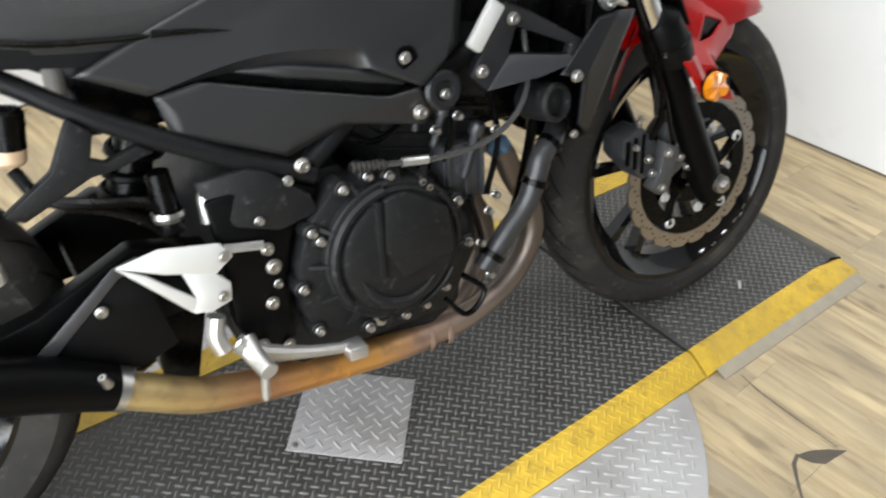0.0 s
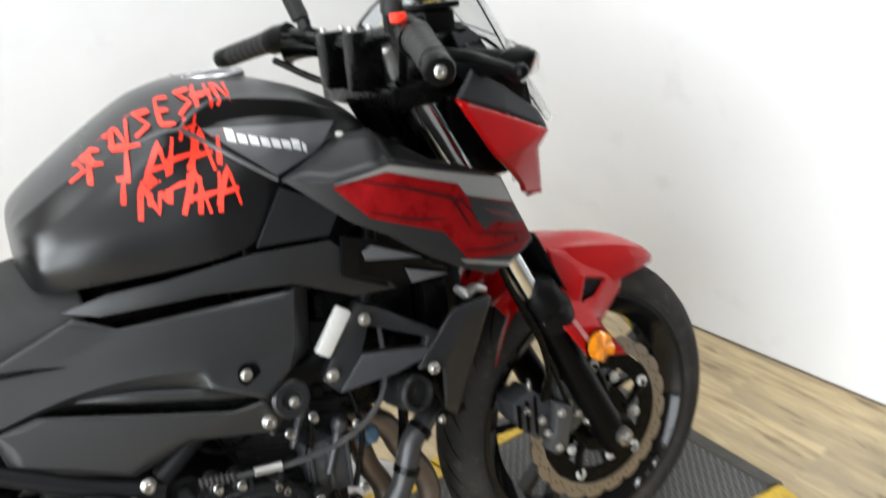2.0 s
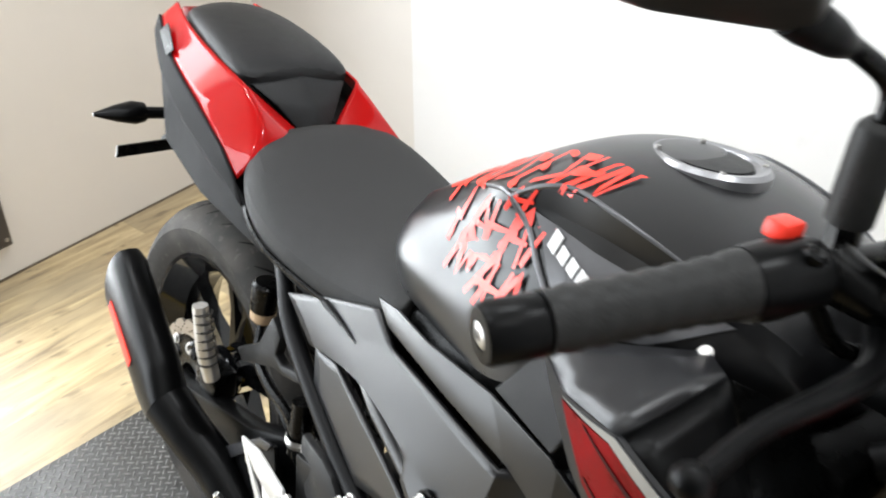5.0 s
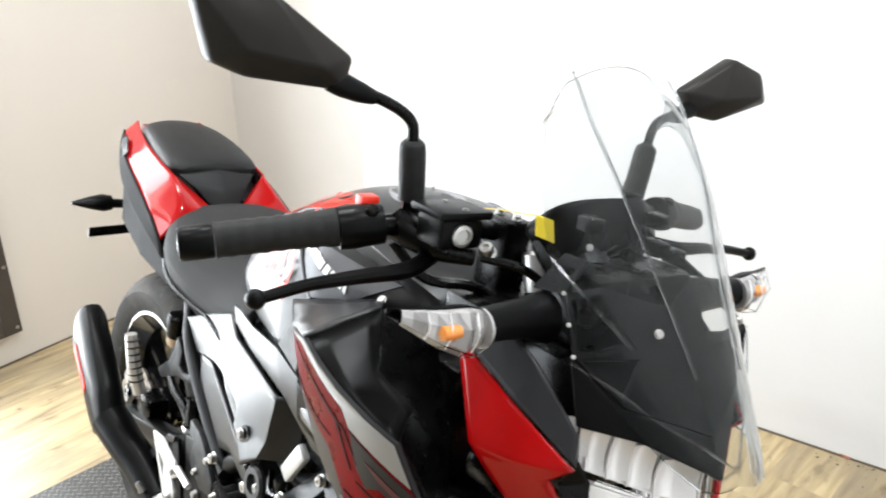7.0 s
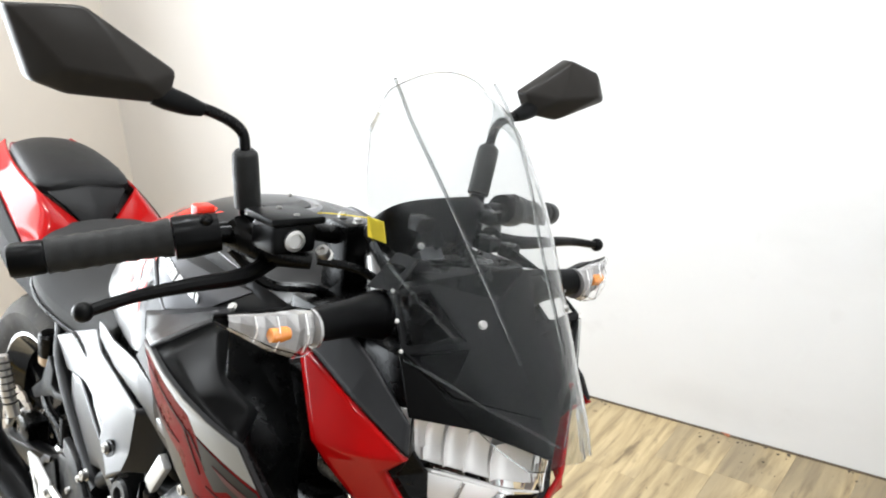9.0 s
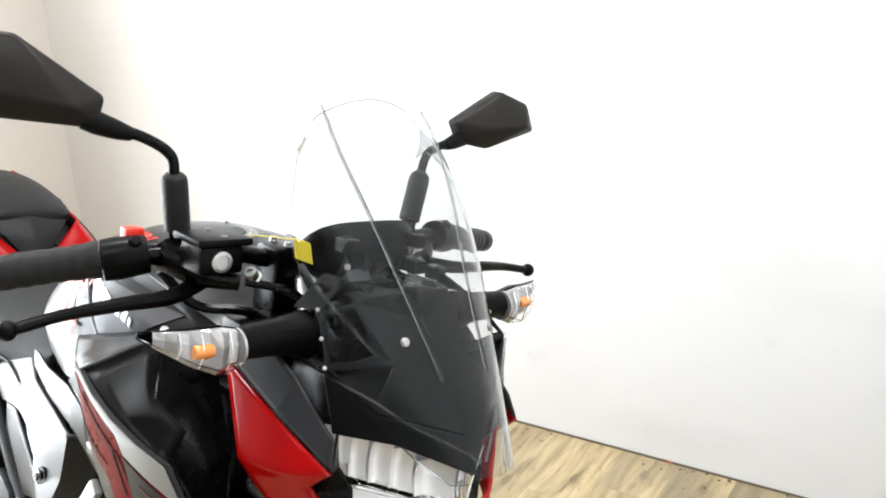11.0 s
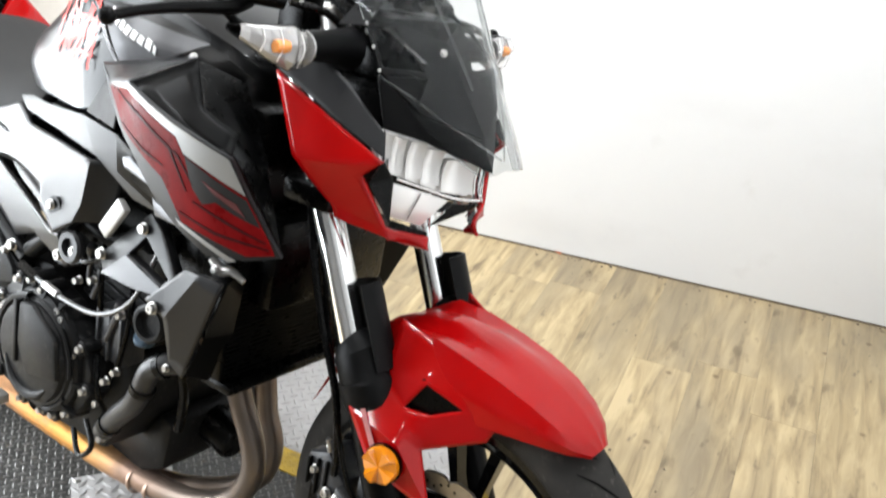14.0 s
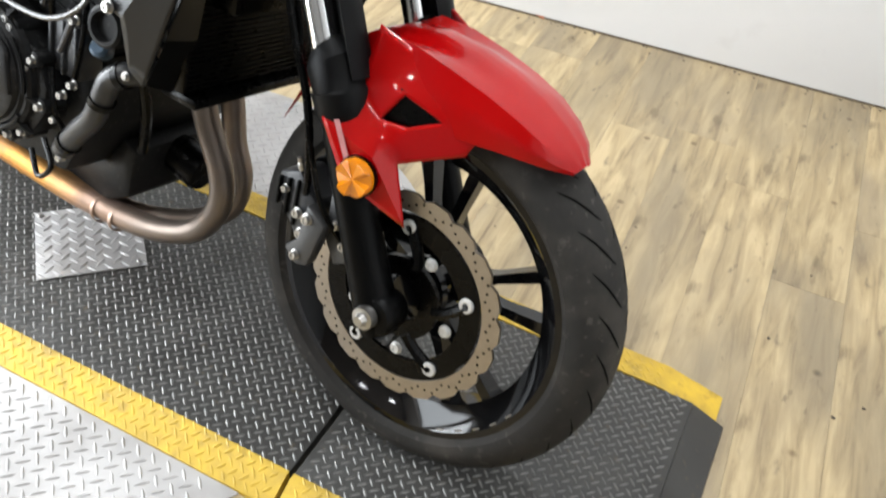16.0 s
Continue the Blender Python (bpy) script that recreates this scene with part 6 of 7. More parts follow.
# sheet behind the slot, black for the shade between the covers
both("slot_shade", [(0.455, -0.138, 0.655), (0.545, -0.145, 0.672), (0.660, -0.171, 0.645), (0.738, -0.190, 0.618), (0.705, -0.186, 0.585), (0.600, -0.160, 0.600), (0.470, -0.138, 0.630)], [(0, 1, 5, 6), (1, 2, 5), (2, 3, 4, 5)], M_DARK, "dark slot", 0.002, 0, steer=False)
for s in (-1, 1):
    bike_part("slot_rail", tube([(0.519, s * 0.152, 0.647), (0.580, s * 0.166, 0.640), (0.680, s * 0.188, 0.621), (0.722, s * 0.196, 0.607)], [0.002, 0.0095, 0.0095, 0.003], 12, 5), M_COVER)
    # slit drawn as a dark sliver for the shade in it
    bike_part("slit_shade", tube([(0.437, s * 0.152, 0.702), (0.480, s * 0.158, 0.700), (0.522, s * 0.1655, 0.696)], [0.0045, 0.003, 0.0005], 8, 3), M_DARK)
# recess drawn as a raised dark disc for its shade
bike_part("recess_shade", lathe([(0, 0), (0.0145, 0), (0.0145, 0.0065), (0, 0.007)], (0.721, -0.205, 0.640), (0, -1, 0.1), 18), M_DARK)
bolt((0.717, -0.2125, 0.642), r=0.008)
bolt((0.737, -0.206, 0.569), r=0.010, h=0.010)
bolt((0.581, -0.184, 0.526), r=0.010, h=0.010)

# -- frame --
frame_tube = material("frame_paint", (0.007, 0.007, 0.0075), 0.42, spec=0.1, noise_scale=30, amount=0.15)
for s in (-1, 1):
    for pts, r in (([(0.20, s * 0.085, 0.715), (0.29, s * 0.116, 0.662), (0.36, s * 0.141, 0.618), (0.50, s * 0.161, 0.546), (0.60, s * 0.172, 0.506)], 0.0125), ([(0.60, s * 0.165, 0.52), (0.72, s * 0.16, 0.62), (0.86, s * 0.13, 0.74), (1.04, s * 0.045, 0.86)], 0.0145),
                   ([(0.72, s * 0.16, 0.62), (0.82, s * 0.16, 0.61), (0.93, s * 0.12, 0.68), (1.05, s * 0.04, 0.78)], 0.0135), ([(0.20, s * 0.075, 0.700), (0.36, s * 0.090, 0.712), (0.60, s * 0.110, 0.750)], 0.012), ([(0.88, s * 0.165, 0.62), (0.92, s * 0.15, 0.70), (0.95, s * 0.12, 0.80)], 0.010)):
        bike_part("frame_tube", tube(pts, r, 12, 5), frame_tube, "black tubular frame member")

# engine mount bracket: a cast plate with a three-cornered opening
for s in (-1, 1):
    v = [(0.890, -0.174, 0.681), (0.921, -0.181, 0.668), (0.999, -0.210, 0.617), (0.990, -0.216, 0.598), (0.915, -0.214, 0.584), (0.836, -0.208, 0.578), (0.818, -0.200, 0.598), (0.857, -0.186, 0.643),
         (0.898, -0.187, 0.649), (0.974, -0.208, 0.617), (0.966, -0.212, 0.606), (0.878, -0.199, 0.618)]
    v = [(a, -s * b, c) for a, b, c in v]
    br = bike_part("mount_bracket", facets(v, [(0, 1, 8), (1, 2, 9, 8), (2, 3, 10, 9), (3, 4, 11, 10), (4, 5, 6, 11), (6, 7, 8, 11), (7, 0, 8)], 0.016, 0.0025), M_SHROUD, "dark grey cast engine mount with a triangular opening")
    # lower chamfer in a paler paint, as it looks when lit
    bike_part("lit_facet", facets([(a, b + s * 0.004, c) for a, b, c in (v[10], v[3], v[4], v[5], v[11])], [(0, 1, 2, 3, 4)], 0.004, 0.0015), M_CHAR, "mount chamfer painted paler where it catches light", parent=br)
    for u, y, w in ((0.893, 0.186, 0.660), (0.831, 0.205, 0.604), (0.970, 0.224, 0.578)):
        bolt((u, s * y, w), (0, s, 0), 0.009, 0.008, parent=br)
    bm = box_bm(-0.012, 0.012, -0.006, 0.006, -0.034, 0.034, 0.004)
    bm.transform(Matrix.Translation((0.842, s * 0.198, 0.660)) @ Matrix.Rotation(radians(36), 4, "Y"))
    bike_part("pale_cap", bm, M_WHITEPL, "pale reflective clip", parent=br)
# oil filler and breather knob
bike_part("frame_plug", lathe([(0.024, 0), (0.026, 0.006), (0.022, 0.010), (0.014, 0.010), (0.012, 0.002), (0, 0.002)], (0.768, -0.208, 0.592), (0, -1, 0.1), 28), M_SHROUD, "round black frame plug")
bolt((0.772, -0.211, 0.586), r=0.008, h=0.005)

# -- radiator --
br = bike_part("hose_fitting", tube([(1.035, -0.192, 0.668), (1.052, -0.188, 0.656), (1.068, -0.186, 0.660), (1.088, -0.182, 0.652)], [0.005, 0.008, 0.006, 0.004], 10, 4), M_ALLOY, "small bright hose fitting")
bolt((1.050, -0.196, 0.658), r=0.006, h=0.006, parent=br)
radiator = bike_part("radiator", box_bm(1.000, 1.040, -0.158, 0.158, 0.472, 0.680, 0.006), M_DARK, "black radiator core")
for k in range(28):
    z = 0.479 + k * 0.007
    bike_part("radiator_fin", box_bm(1.0395, 1.0425, -0.150, 0.150, z, z + 0.002, 0), M_BLACKPL, parent=radiator)
# dark box added to block the bright gap under the shroud
bike_part("radiator_filler", box_bm(1.030, 1.085, -0.125, 0.125, 0.590, 0.720, 0.010), M_DARK, "added black filler above the radiator")
bike_part("radiator_tray", box_bm(0.990, 1.056, -0.150, 0.155, 0.455, 0.470, 0.004), M_DARK)
for s in (-1, 1):
    rv = [(0.948, s * 0.222, 0.582), (0.980, s * 0.218, 0.614), (1.015, s * 0.215, 0.650), (1.044, s * 0.219, 0.653), (0.988, s * 0.222, 0.570), (1.080, s * 0.212, 0.650), (1.011, s * 0.200, 0.482), (0.992, s * 0.208, 0.500)]
    skin("radiator_shroud", rv, [(0, 1, 4), (1, 2, 3, 4), (3, 5, 6, 7, 4)], M_SHROUD, motorcycle, (0, s, 0), sharp=((1, 4), (3, 4)), depth=0.006, label="dark grey radiator side shroud")
both("radiator_side", [(1.081, -0.206, 0.649), (1.046, -0.200, 0.558), (1.012, -0.196, 0.484), (1.020, -0.160, 0.470), (1.045, -0.150, 0.550), (1.060, -0.150, 0.660)], [(0, 1, 4, 5), (1, 2, 3, 4)], M_BLACKPL, "black radiator side panel", 0.004, 0.002, steer=False)
bike_part("water_hose", tube([(0.838, -0.186, 0.308), (0.875, -0.190, 0.354), (0.909, -0.192, 0.392), (0.926, -0.192, 0.430), (0.938, -0.190, 0.460), (0.962, -0.182, 0.477), (0.995, -0.150, 0.486)], 0.0165, 16, 6), M_HOSE, "thick black coolant hose")
for t, d in (((0.853, -0.188, 0.327), (0.62, -0.05, 0.7)), ((0.925, -0.192, 0.424), (0.4, 0, 0.9)), ((0.955, -0.185, 0.472), (0.8, 0.2, 0.5))):
    bike_part("hose_clip", lathe([(0.0165, -0.005), (0.0192, -0.005), (0.0192, 0.005), (0.0165, 0.005)], t, d, 20, closed=True), M_DARK)
bike_part("wiring_plug", lathe([(0.012, -0.012), (0.014, -0.008), (0.014, 0.012), (0.009, 0.016), (0, 0.016)], (0.884, -0.160, 0.478), (0.3, -0.8, 0.5), 16), M_PLUG, "blue-grey wiring plug")
bolt((0.984, -0.203, 0.487), r=0.006)
bike_part("coolant_neck", lathe([(0.028, -0.05), (0.028, 0.006), (0.024, 0.010), (0.020, 0.010), (0.018, 0.0), (0, 0.0)], (0.947, -0.205, 0.541), (0.15, -1, 0.1), 28), M_ENGINE, "round black coolant neck")
bike_part("hose", tube([(0.955, -0.13, 0.60), (0.950, -0.15, 0.50), (0.945, -0.13, 0.40), (0.930, -0.12, 0.33)], 0.008, 8, 5), M_DARK)

# -- engine --
engine = bike_part("engine", plate([(0.470, 0.470), (0.545, 0.510), (0.640, 0.505), (0.680, 0.470), (0.800, 0.455), (0.850, 0.420), (0.850, 0.330), (0.800, 0.240), (0.560, 0.225), (0.480, 0.280), (0.455, 0.380)], -0.155, 0.155, 0.010), M_ENGINE, "black twin-cylinder engine")
cyl = box_bm(-0.075, 0.085, -0.135, 0.135, 0.0, 0.105, 0.008)
cyl.transform(Matrix.Translation((0.775, 0, 0.455)) @ Matrix.Rotation(radians(12), 4, "Y"))
bike_part("cylinder_block", cyl, M_ENGINE, parent=engine)
head = box_bm(-0.085, 0.095, -0.145, 0.145, 0.108, 0.215, 0.014)
head.transform(Matrix.Translation((0.775, 0, 0.455)) @ Matrix.Rotation(radians(12), 4, "Y"))
bike_part("cylinder_head", head, M_ENGINE, parent=engine)
for k in range(5):
    fin = box_bm(-0.078, 0.090, -0.139, 0.139, 0.012 + 0.020 * k, 0.018 + 0.020 * k, 0.001)
    fin.transform(Matrix.Translation((0.775, 0, 0.455)) @ Matrix.Rotation(radians(12), 4, "Y"))
    bike_part("fin", fin, M_ENGINE, parent=engine)
bike_part("starter_box", box_bm(0.786, 0.852, -0.172, -0.13, 0.415, 0.500, 0.006), M_BLOCK, parent=engine)
for k in range(3):
    bike_part("box_rib", box_bm(0.790 + 0.027 * k, 0.796 + 0.027 * k, -0.178, -0.170, 0.418, 0.497, 0.002), M_BLOCK, parent=engine)
# clutch cover with raised dome
COVER = [(0.615, 0.492), (0.576, 0.448), (0.556, 0.395), (0.556, 0.330), (0.572, 0.292), (0.640, 0.276), (0.720, 0.280), (0.775, 0.305), (0.806, 0.350), (0.812, 0.395), (0.785, 0.442), (0.735, 0.475), (0.680, 0.496)]
cover_ob = bike_part("clutch_cover", plate(COVER, -0.196, -0.150, 0.006), M_ENGINE, "black domed clutch cover with silver bolts", parent=engine)
dome = lathe([(0.103, 0.0), (0.101, 0.010), (0.096, 0.014), (0.091, 0.014), (0.087, 0.019), (0.083, 0.019), (0.080, 0.026), (0.072, 0.029), (0.0, 0.030)], (0.690, -0.194, 0.388), (0, -1, 0), 48)
bike_part("clutch_dome", dome, M_ENGINE, parent=engine)
cres = [[(0.690 + r * math.cos(a), y, 0.388 + r * math.sin(a)) for r, y in ((0.0985, -0.2050), (0.0975, -0.2145), (0.0935, -0.2190), (0.0885, -0.2190), (0.0850, -0.2130))] for a in (radians(100 + 115 * k / 16) for k in range(17))]
bike_part("dome_crescent", thicken(loft(cres), 0.002), M_ENGINE, parent=engine)
for a, b in ((-70, -30), (-5, 45)):
    pts = [(0.690 + 0.094 * math.cos(radians(a + (b - a) * k / 6)), -0.2125, 0.388 + 0.094 * math.sin(radians(a + (b - a) * k / 6))) for k in range(7)]
    bike_part("dome_bead", tube(pts, 0.0035, 6, 2), M_ENGINE, parent=engine)
rib = bmesh.new()
box_bm(0.655, 0.664, -0.2285, -0.215, 0.362, 0.470, 0.002, rib)
bike_part("dome_rib", rib, M_ENGINE, parent=engine)
bike_part("dome_step", plate([(0.668, 0.470), (0.700, 0.476), (0.762, 0.440), (0.770, 0.372), (0.690, 0.352), (0.664, 0.400)], -0.2275, -0.215, 0.006), M_ENGINE, parent=engine)
bike_part("dome_lip", tube([(0.690 + 0.062 * math.cos(radians(a)), -0.2215, 0.388 + 0.070 * math.sin(radians(a))) for a in range(200, 321, 20)], [0.003, 0.007, 0.009, 0.010, 0.009, 0.007, 0.003], 10, 3), M_ENGINE, parent=engine)
for a in (62, 84, 118, 152, 178, 205, 232, 262, 290, 318, 350, 20):
    # webs between the dome and the bolted flange
    c, q = math.cos(radians(a)), math.sin(radians(a))
    web = loft([[(0.690 + r * c - d * q, y, 0.388 + r * q + d * c) for d, y in ((-0.004, -0.193), (-0.0025, y0), (0.0025, y0), (0.004, -0.193))] for r, y0 in ((0.095, -0.210), (0.112, -0.203), (0.120, -0.197))], caps=True)
    bike_part("web", web, M_ENGINE, parent=engine)
for u, w in ((0.625, 0.487), (0.578, 0.440), (0.558, 0.366), (0.573, 0.300), (0.588, 0.426), (0.645, 0.281), (0.700, 0.284), (0.732, 0.290), (0.765, 0.308), (0.805, 0.366), (0.780, 0.418), (0.790, 0.432), (0.745, 0.464), (0.735, 0.474), (0.690, 0.492), (0.660, 0.498)):
    bike_part("bolt_boss", lathe([(0.0125, -0.030), (0.0115, 0.003), (0.0095, 0.005), (0, 0.005)], (u, -0.196, w), (0, -1, 0), 14), M_ENGINE, parent=engine)
    bolt((u, -0.200, w), r=0.0066, h=0.009, parent=engine)
bike_part("oil_plug", lathe([(0.016, 0), (0.016, 0.008), (0.012, 0.010), (0.009, 0.010), (0.008, 0.006), (0, 0.006)], (0.668, -0.188, 0.290), (0, -1, 0), 20), M_STEEL, parent=engine)
# pivot plate with its bright bosses
bike_part("pivot_plate", plate([(0.455, 0.505), (0.540, 0.520), (0.600, 0.490), (0.560, 0.440), (0.545, 0.380), (0.548, 0.290), (0.505, 0.275), (0.470, 0.330), (0.468, 0.430)], -0.182, -0.155, 0.005), M_BLACKPL, "black pivot plate", parent=engine)
bike_part("upper_cover", facets([(0.452, -0.172, 0.528), (0.514, -0.184, 0.535), (0.538, -0.186, 0.527), (0.585, -0.190, 0.488), (0.595, -0.192, 0.463), (0.542, -0.190, 0.450), (0.488, -0.184, 0.466), (0.454, -0.174, 0.512)], [(0, 1, 6, 7), (1, 2, 3, 4, 5, 6)], 0.012, 0.003), M_ENGINE, "black upper case cover", parent=engine)
for u, w, r in ((0.523, 0.428, 0.0085), (0.528, 0.402, 0.0105), (0.520, 0.352, 0.0090), (0.531, 0.377, 0.006), (0.518, 0.468, 0.0065), (0.560, 0.510, 0.007), (0.500, 0.296, 0.009), (0.535, 0.285, 0.008)):
    bolt((u, -0.184, w), r=r, h=0.008, parent=engine)
# clutch cable with its adjuster, and wiring
bike_part("clutch_cable", tube([(0.646, -0.206, 0.515), (0.692, -0.209, 0.510), (0.757, -0.211, 0.504), (0.829, -0.211, 0.510), (0.879, -0.207, 0.534), (0.908, -0.198, 0.573), (0.918, -0.175, 0.640)], 0.0040, 8, 6), M_CABLE, "black clutch cable")
for k in range(7):
    a = Vector((0.640, -0.206, 0.516)).lerp(Vector((0.692, -0.209, 0.510)), k / 8)
    bike_part("cable_gaiter", lathe([(0.0055, -0.003), (0.0072, 0), (0.0055, 0.003)], a, (1, -0.07, 0.06), 10), M_RUBBER)
bike_part("cable_adjuster", tube([(0.706, -0.2095, 0.509), (0.742, -0.2108, 0.5055)], 0.0062, 10), M_ALLOY, "alloy cable adjuster")
for pts in ([(0.86, -0.17, 0.58), (0.87, -0.18, 0.50), (0.85, -0.18, 0.42)], [(0.79, -0.17, 0.60), (0.80, -0.18, 0.54), (0.79, -0.17, 0.48)], [(0.70, -0.15, 0.56), (0.74, -0.17, 0.55), (0.80, -0.17, 0.58)], [(0.64, -0.16, 0.55), (0.69, -0.17, 0.53), (0.76, -0.16, 0.56)],
            [(0.80, -0.19, 0.31), (0.83, -0.20, 0.28), (0.80, -0.20, 0.25), (0.77, -0.19, 0.28)], [(0.84, -0.18, 0.33), (0.83, -0.195, 0.37), (0.815, -0.19, 0.43)]):
    bike_part("wire", tube(pts, 0.0045, 8, 5), M_DARK, "black wiring")
for u, y, w in ((0.765, -0.19, 0.535), (0.800, -0.19, 0.548), (0.862, -0.185, 0.515), (0.86, -0.185, 0.42), (0.845, -0.19, 0.40), (0.70, -0.175, 0.585), (0.83, -0.19, 0.355), (0.845, -0.19, 0.300)):
    bolt((u, y, w), r=0.0065, h=0.012)
for a, b, r in (((0.792, -0.170, 0.553), (0.772, -0.172, 0.505), 0.0065), ((0.842, -0.172, 0.516), (0.815, -0.176, 0.452), 0.0075), ((0.755, -0.165, 0.575), (0.750, -0.165, 0.530), 0.006)):
    rod = bike_part("vent_pipe", tube([a, Vector(a).lerp(Vector(b), 0.5), b], [r, r * 0.8, r * 0.8], 10, 4), M_CHAR, "grey engine vent pipe", parent=engine)
    bike_part("pipe_head", lathe([(r * 1.5, -0.008), (r * 1.6, 0.0), (r * 1.4, 0.008), (r * 0.6, 0.011), (0, 0.011)], a, (0.3, -0.2, 1), 12), M_CHAR, parent=rod)
for k in range(6):
    bike_part("head_boss", lathe([(0.010, 0), (0.010, 0.006), (0.007, 0.009), (0, 0.009)], (0.705 + 0.024 * k, -0.143, 0.592 - 0.006 * k), (0, -1, 0.1), 14), M_ENGINE, parent=engine)
bike_part("sump", plate([(0.56, 0.235), (0.80, 0.245), (0.84, 0.30), (0.87, 0.29), (0.86, 0.20), (0.80, 0.165), (0.62, 0.165)], -0.08, 0.12, 0.01), M_ENGINE, parent=engine)
bike_part("oil_filter", lathe([(0.034, 0), (0.034, 0.06), (0.030, 0.066), (0, 0.066)], (0.86, 0.02, 0.26), (1, 0, -0.2), 24), M_DARK, parent=engine)

# -- exhaust --
pipe = bike_part("exhaust_header", tube([(0.885, -0.052, 0.470), (0.955, -0.048, 0.432), (0.985, -0.046, 0.375), (1.018, -0.045, 0.315), (1.024, -0.045, 0.262), (0.995, -0.045, 0.205), (0.945, -0.050, 0.170), (0.870, -0.062, 0.152), (0.750, -0.082, 0.156), (0.640, -0.100, 0.172), (0.520, -0.122, 0.194), (0.420, -0.142, 0.224), (0.345, -0.155, 0.266), (0.285, -0.162, 0.300)], [0.0195, 0.0195, 0.0195, 0.0195, 0.0195, 0.0195, 0.0195, 0.0215, 0.024, 0.025, 0.025, 0.025, 0.025, 0.025], 20, 6), M_PIPE, "heat-tinted steel exhaust header")
bike_part("second_header", tube([(0.870, 0.048, 0.470), (0.932, 0.045, 0.410), (0.958, 0.045, 0.315), (0.981, 0.044, 0.262), (0.975, 0.036, 0.205), (0.930, 0.010, 0.165), (0.860, -0.030, 0.148), (0.780, -0.065, 0.152)], 0.0195, 20, 6), M_PIPE, parent=pipe)
for c, r, d in (((0.640, -0.100, 0.172), 0.0262, (1, -0.18, 0.17)), ((0.800, -0.074, 0.150), 0.0262, (1, -0.15, 0.1)), ((0.835, -0.070, 0.1465), 0.024, (1, -0.1, 0.05))):
    bike_part("pipe_band", lathe([(r - 0.002, -0.005), (r, -0.003), (r, 0.003), (r - 0.002, 0.005)], c, d, 24), M_PIPE, parent=pipe)
clamp = bike_part("pipe_clamp", lathe([(0.026, -0.011), (0.0295, -0.011), (0.0295, 0.011), (0.026, 0.011)], (0.318, -0.1595, 0.284), (0.85, -0.12, -0.45), 28, closed=True), M_STEEL, "bright steel pipe clamp", parent=pipe)
bolt((0.306, -0.190, 0.312), (-0.3, -0.4, 0.8), 0.007, 0.02, parent=pipe)
muff = bike_part("muffler", tube([(0.312, -0.160, 0.290), (0.240, -0.170, 0.325), (0.185, -0.184, 0.350), (0.130, -0.196, 0.376)], [0.031, 0.034, 0.035, 0.037], 20, 5), M_BLACKPL, "black muffler with a red badge")
rows = []
for t, a, b in ((0.0, 0.032, 0.036), (0.12, 0.032, 0.050), (0.2, 0.032, 0.056), (0.92, 0.032, 0.060), (1.0, 0.028, 0.054), (1.0, 0.018, 0.036)):
    c = Vector((0.130, -0.196, 0.368)).lerp(Vector((-0.100, -0.176, 0.488)), t)
    d = Vector((-0.255, 0.022, 0.110)).normalized()
    q = Vector((0, 1, 0)).cross(d).normalized()
    rows.append([c + Vector((0, 1, 0)) * a * math.copysign(abs(math.cos(k)) ** 0.7, math.cos(k)) + q * b * math.copysign(abs(math.sin(k)) ** 0.7, math.sin(k)) for k in (2 * math.pi * j / 20 for j in range(20))])
bm = loft(rows, closed=True, caps=True)
bmesh.ops.recalc_face_normals(bm, faces=bm.faces)
bike_part("muffler_can", bm, M_BLACKPL, parent=muff)
bike_part("badge", facets([(0.050, -0.2235, 0.412), (-0.055, -0.2145, 0.462), (-0.061, -0.2145, 0.446), (0.044, -0.2235, 0.396)], [(0, 1, 2, 3)], 0.002, 0), M_GRAFFITI, "red badge of unreadable wording", parent=muff)

# -- foot controls --
heel = bike_part("heel_guard", facets([(0.341, -0.192, 0.456), (0.392, -0.196, 0.468), (0.462, -0.200, 0.458), (0.476, -0.200, 0.438), (0.452, -0.200, 0.420), (0.414, -0.198, 0.430), (0.392, -0.198, 0.436)], [(0, 1, 6), (1, 2, 3, 4, 5, 6)], 0.006, 0.002), M_WHITEPL, "pale alloy heel guard")
bike_part("heel_arm", facets([(0.341, -0.192, 0.456), (0.372, -0.196, 0.440), (0.428, -0.200, 0.392), (0.418, -0.199, 0.376)], [(0, 1, 2, 3)], 0.006, 0.002), M_WHITEPL, parent=heel)
bike_part("heel_foot", facets([(0.452, -0.200, 0.422), (0.468, -0.200, 0.404), (0.466, -0.200, 0.380), (0.440, -0.200, 0.372), (0.418, -0.200, 0.376), (0.424, -0.200, 0.396), (0.412, -0.198, 0.432)], [(0, 1, 2, 3, 4, 5, 6)], 0.006, 0.002), M_WHITEPL, parent=heel)
for u, w in ((0.463, 0.442), (0.455, 0.390)):
    bolt((u, -0.203, w), r=0.007, h=0.004, parent=heel)
bike_part("brake_rod", tube([(0.466, -0.195, 0.448), (0.515, -0.195, 0.440)], 0.006, 8), M_ALLOY)
ped = bike_part("brake_pedal", tube([(0.462, -0.205, 0.322), (0.490, -0.212, 0.303), (0.548, -0.218, 0.286), (0.606, -0.220, 0.274)], [0.013, 0.012, 0.0085, 0.0075], 10, 5), M_ALLOY, "cast alloy brake pedal")
bike_part("pedal_tip", box_bm(0.596, 0.624, -0.240, -0.208, 0.262, 0.281, 0.004), M_ALLOY, parent=ped)
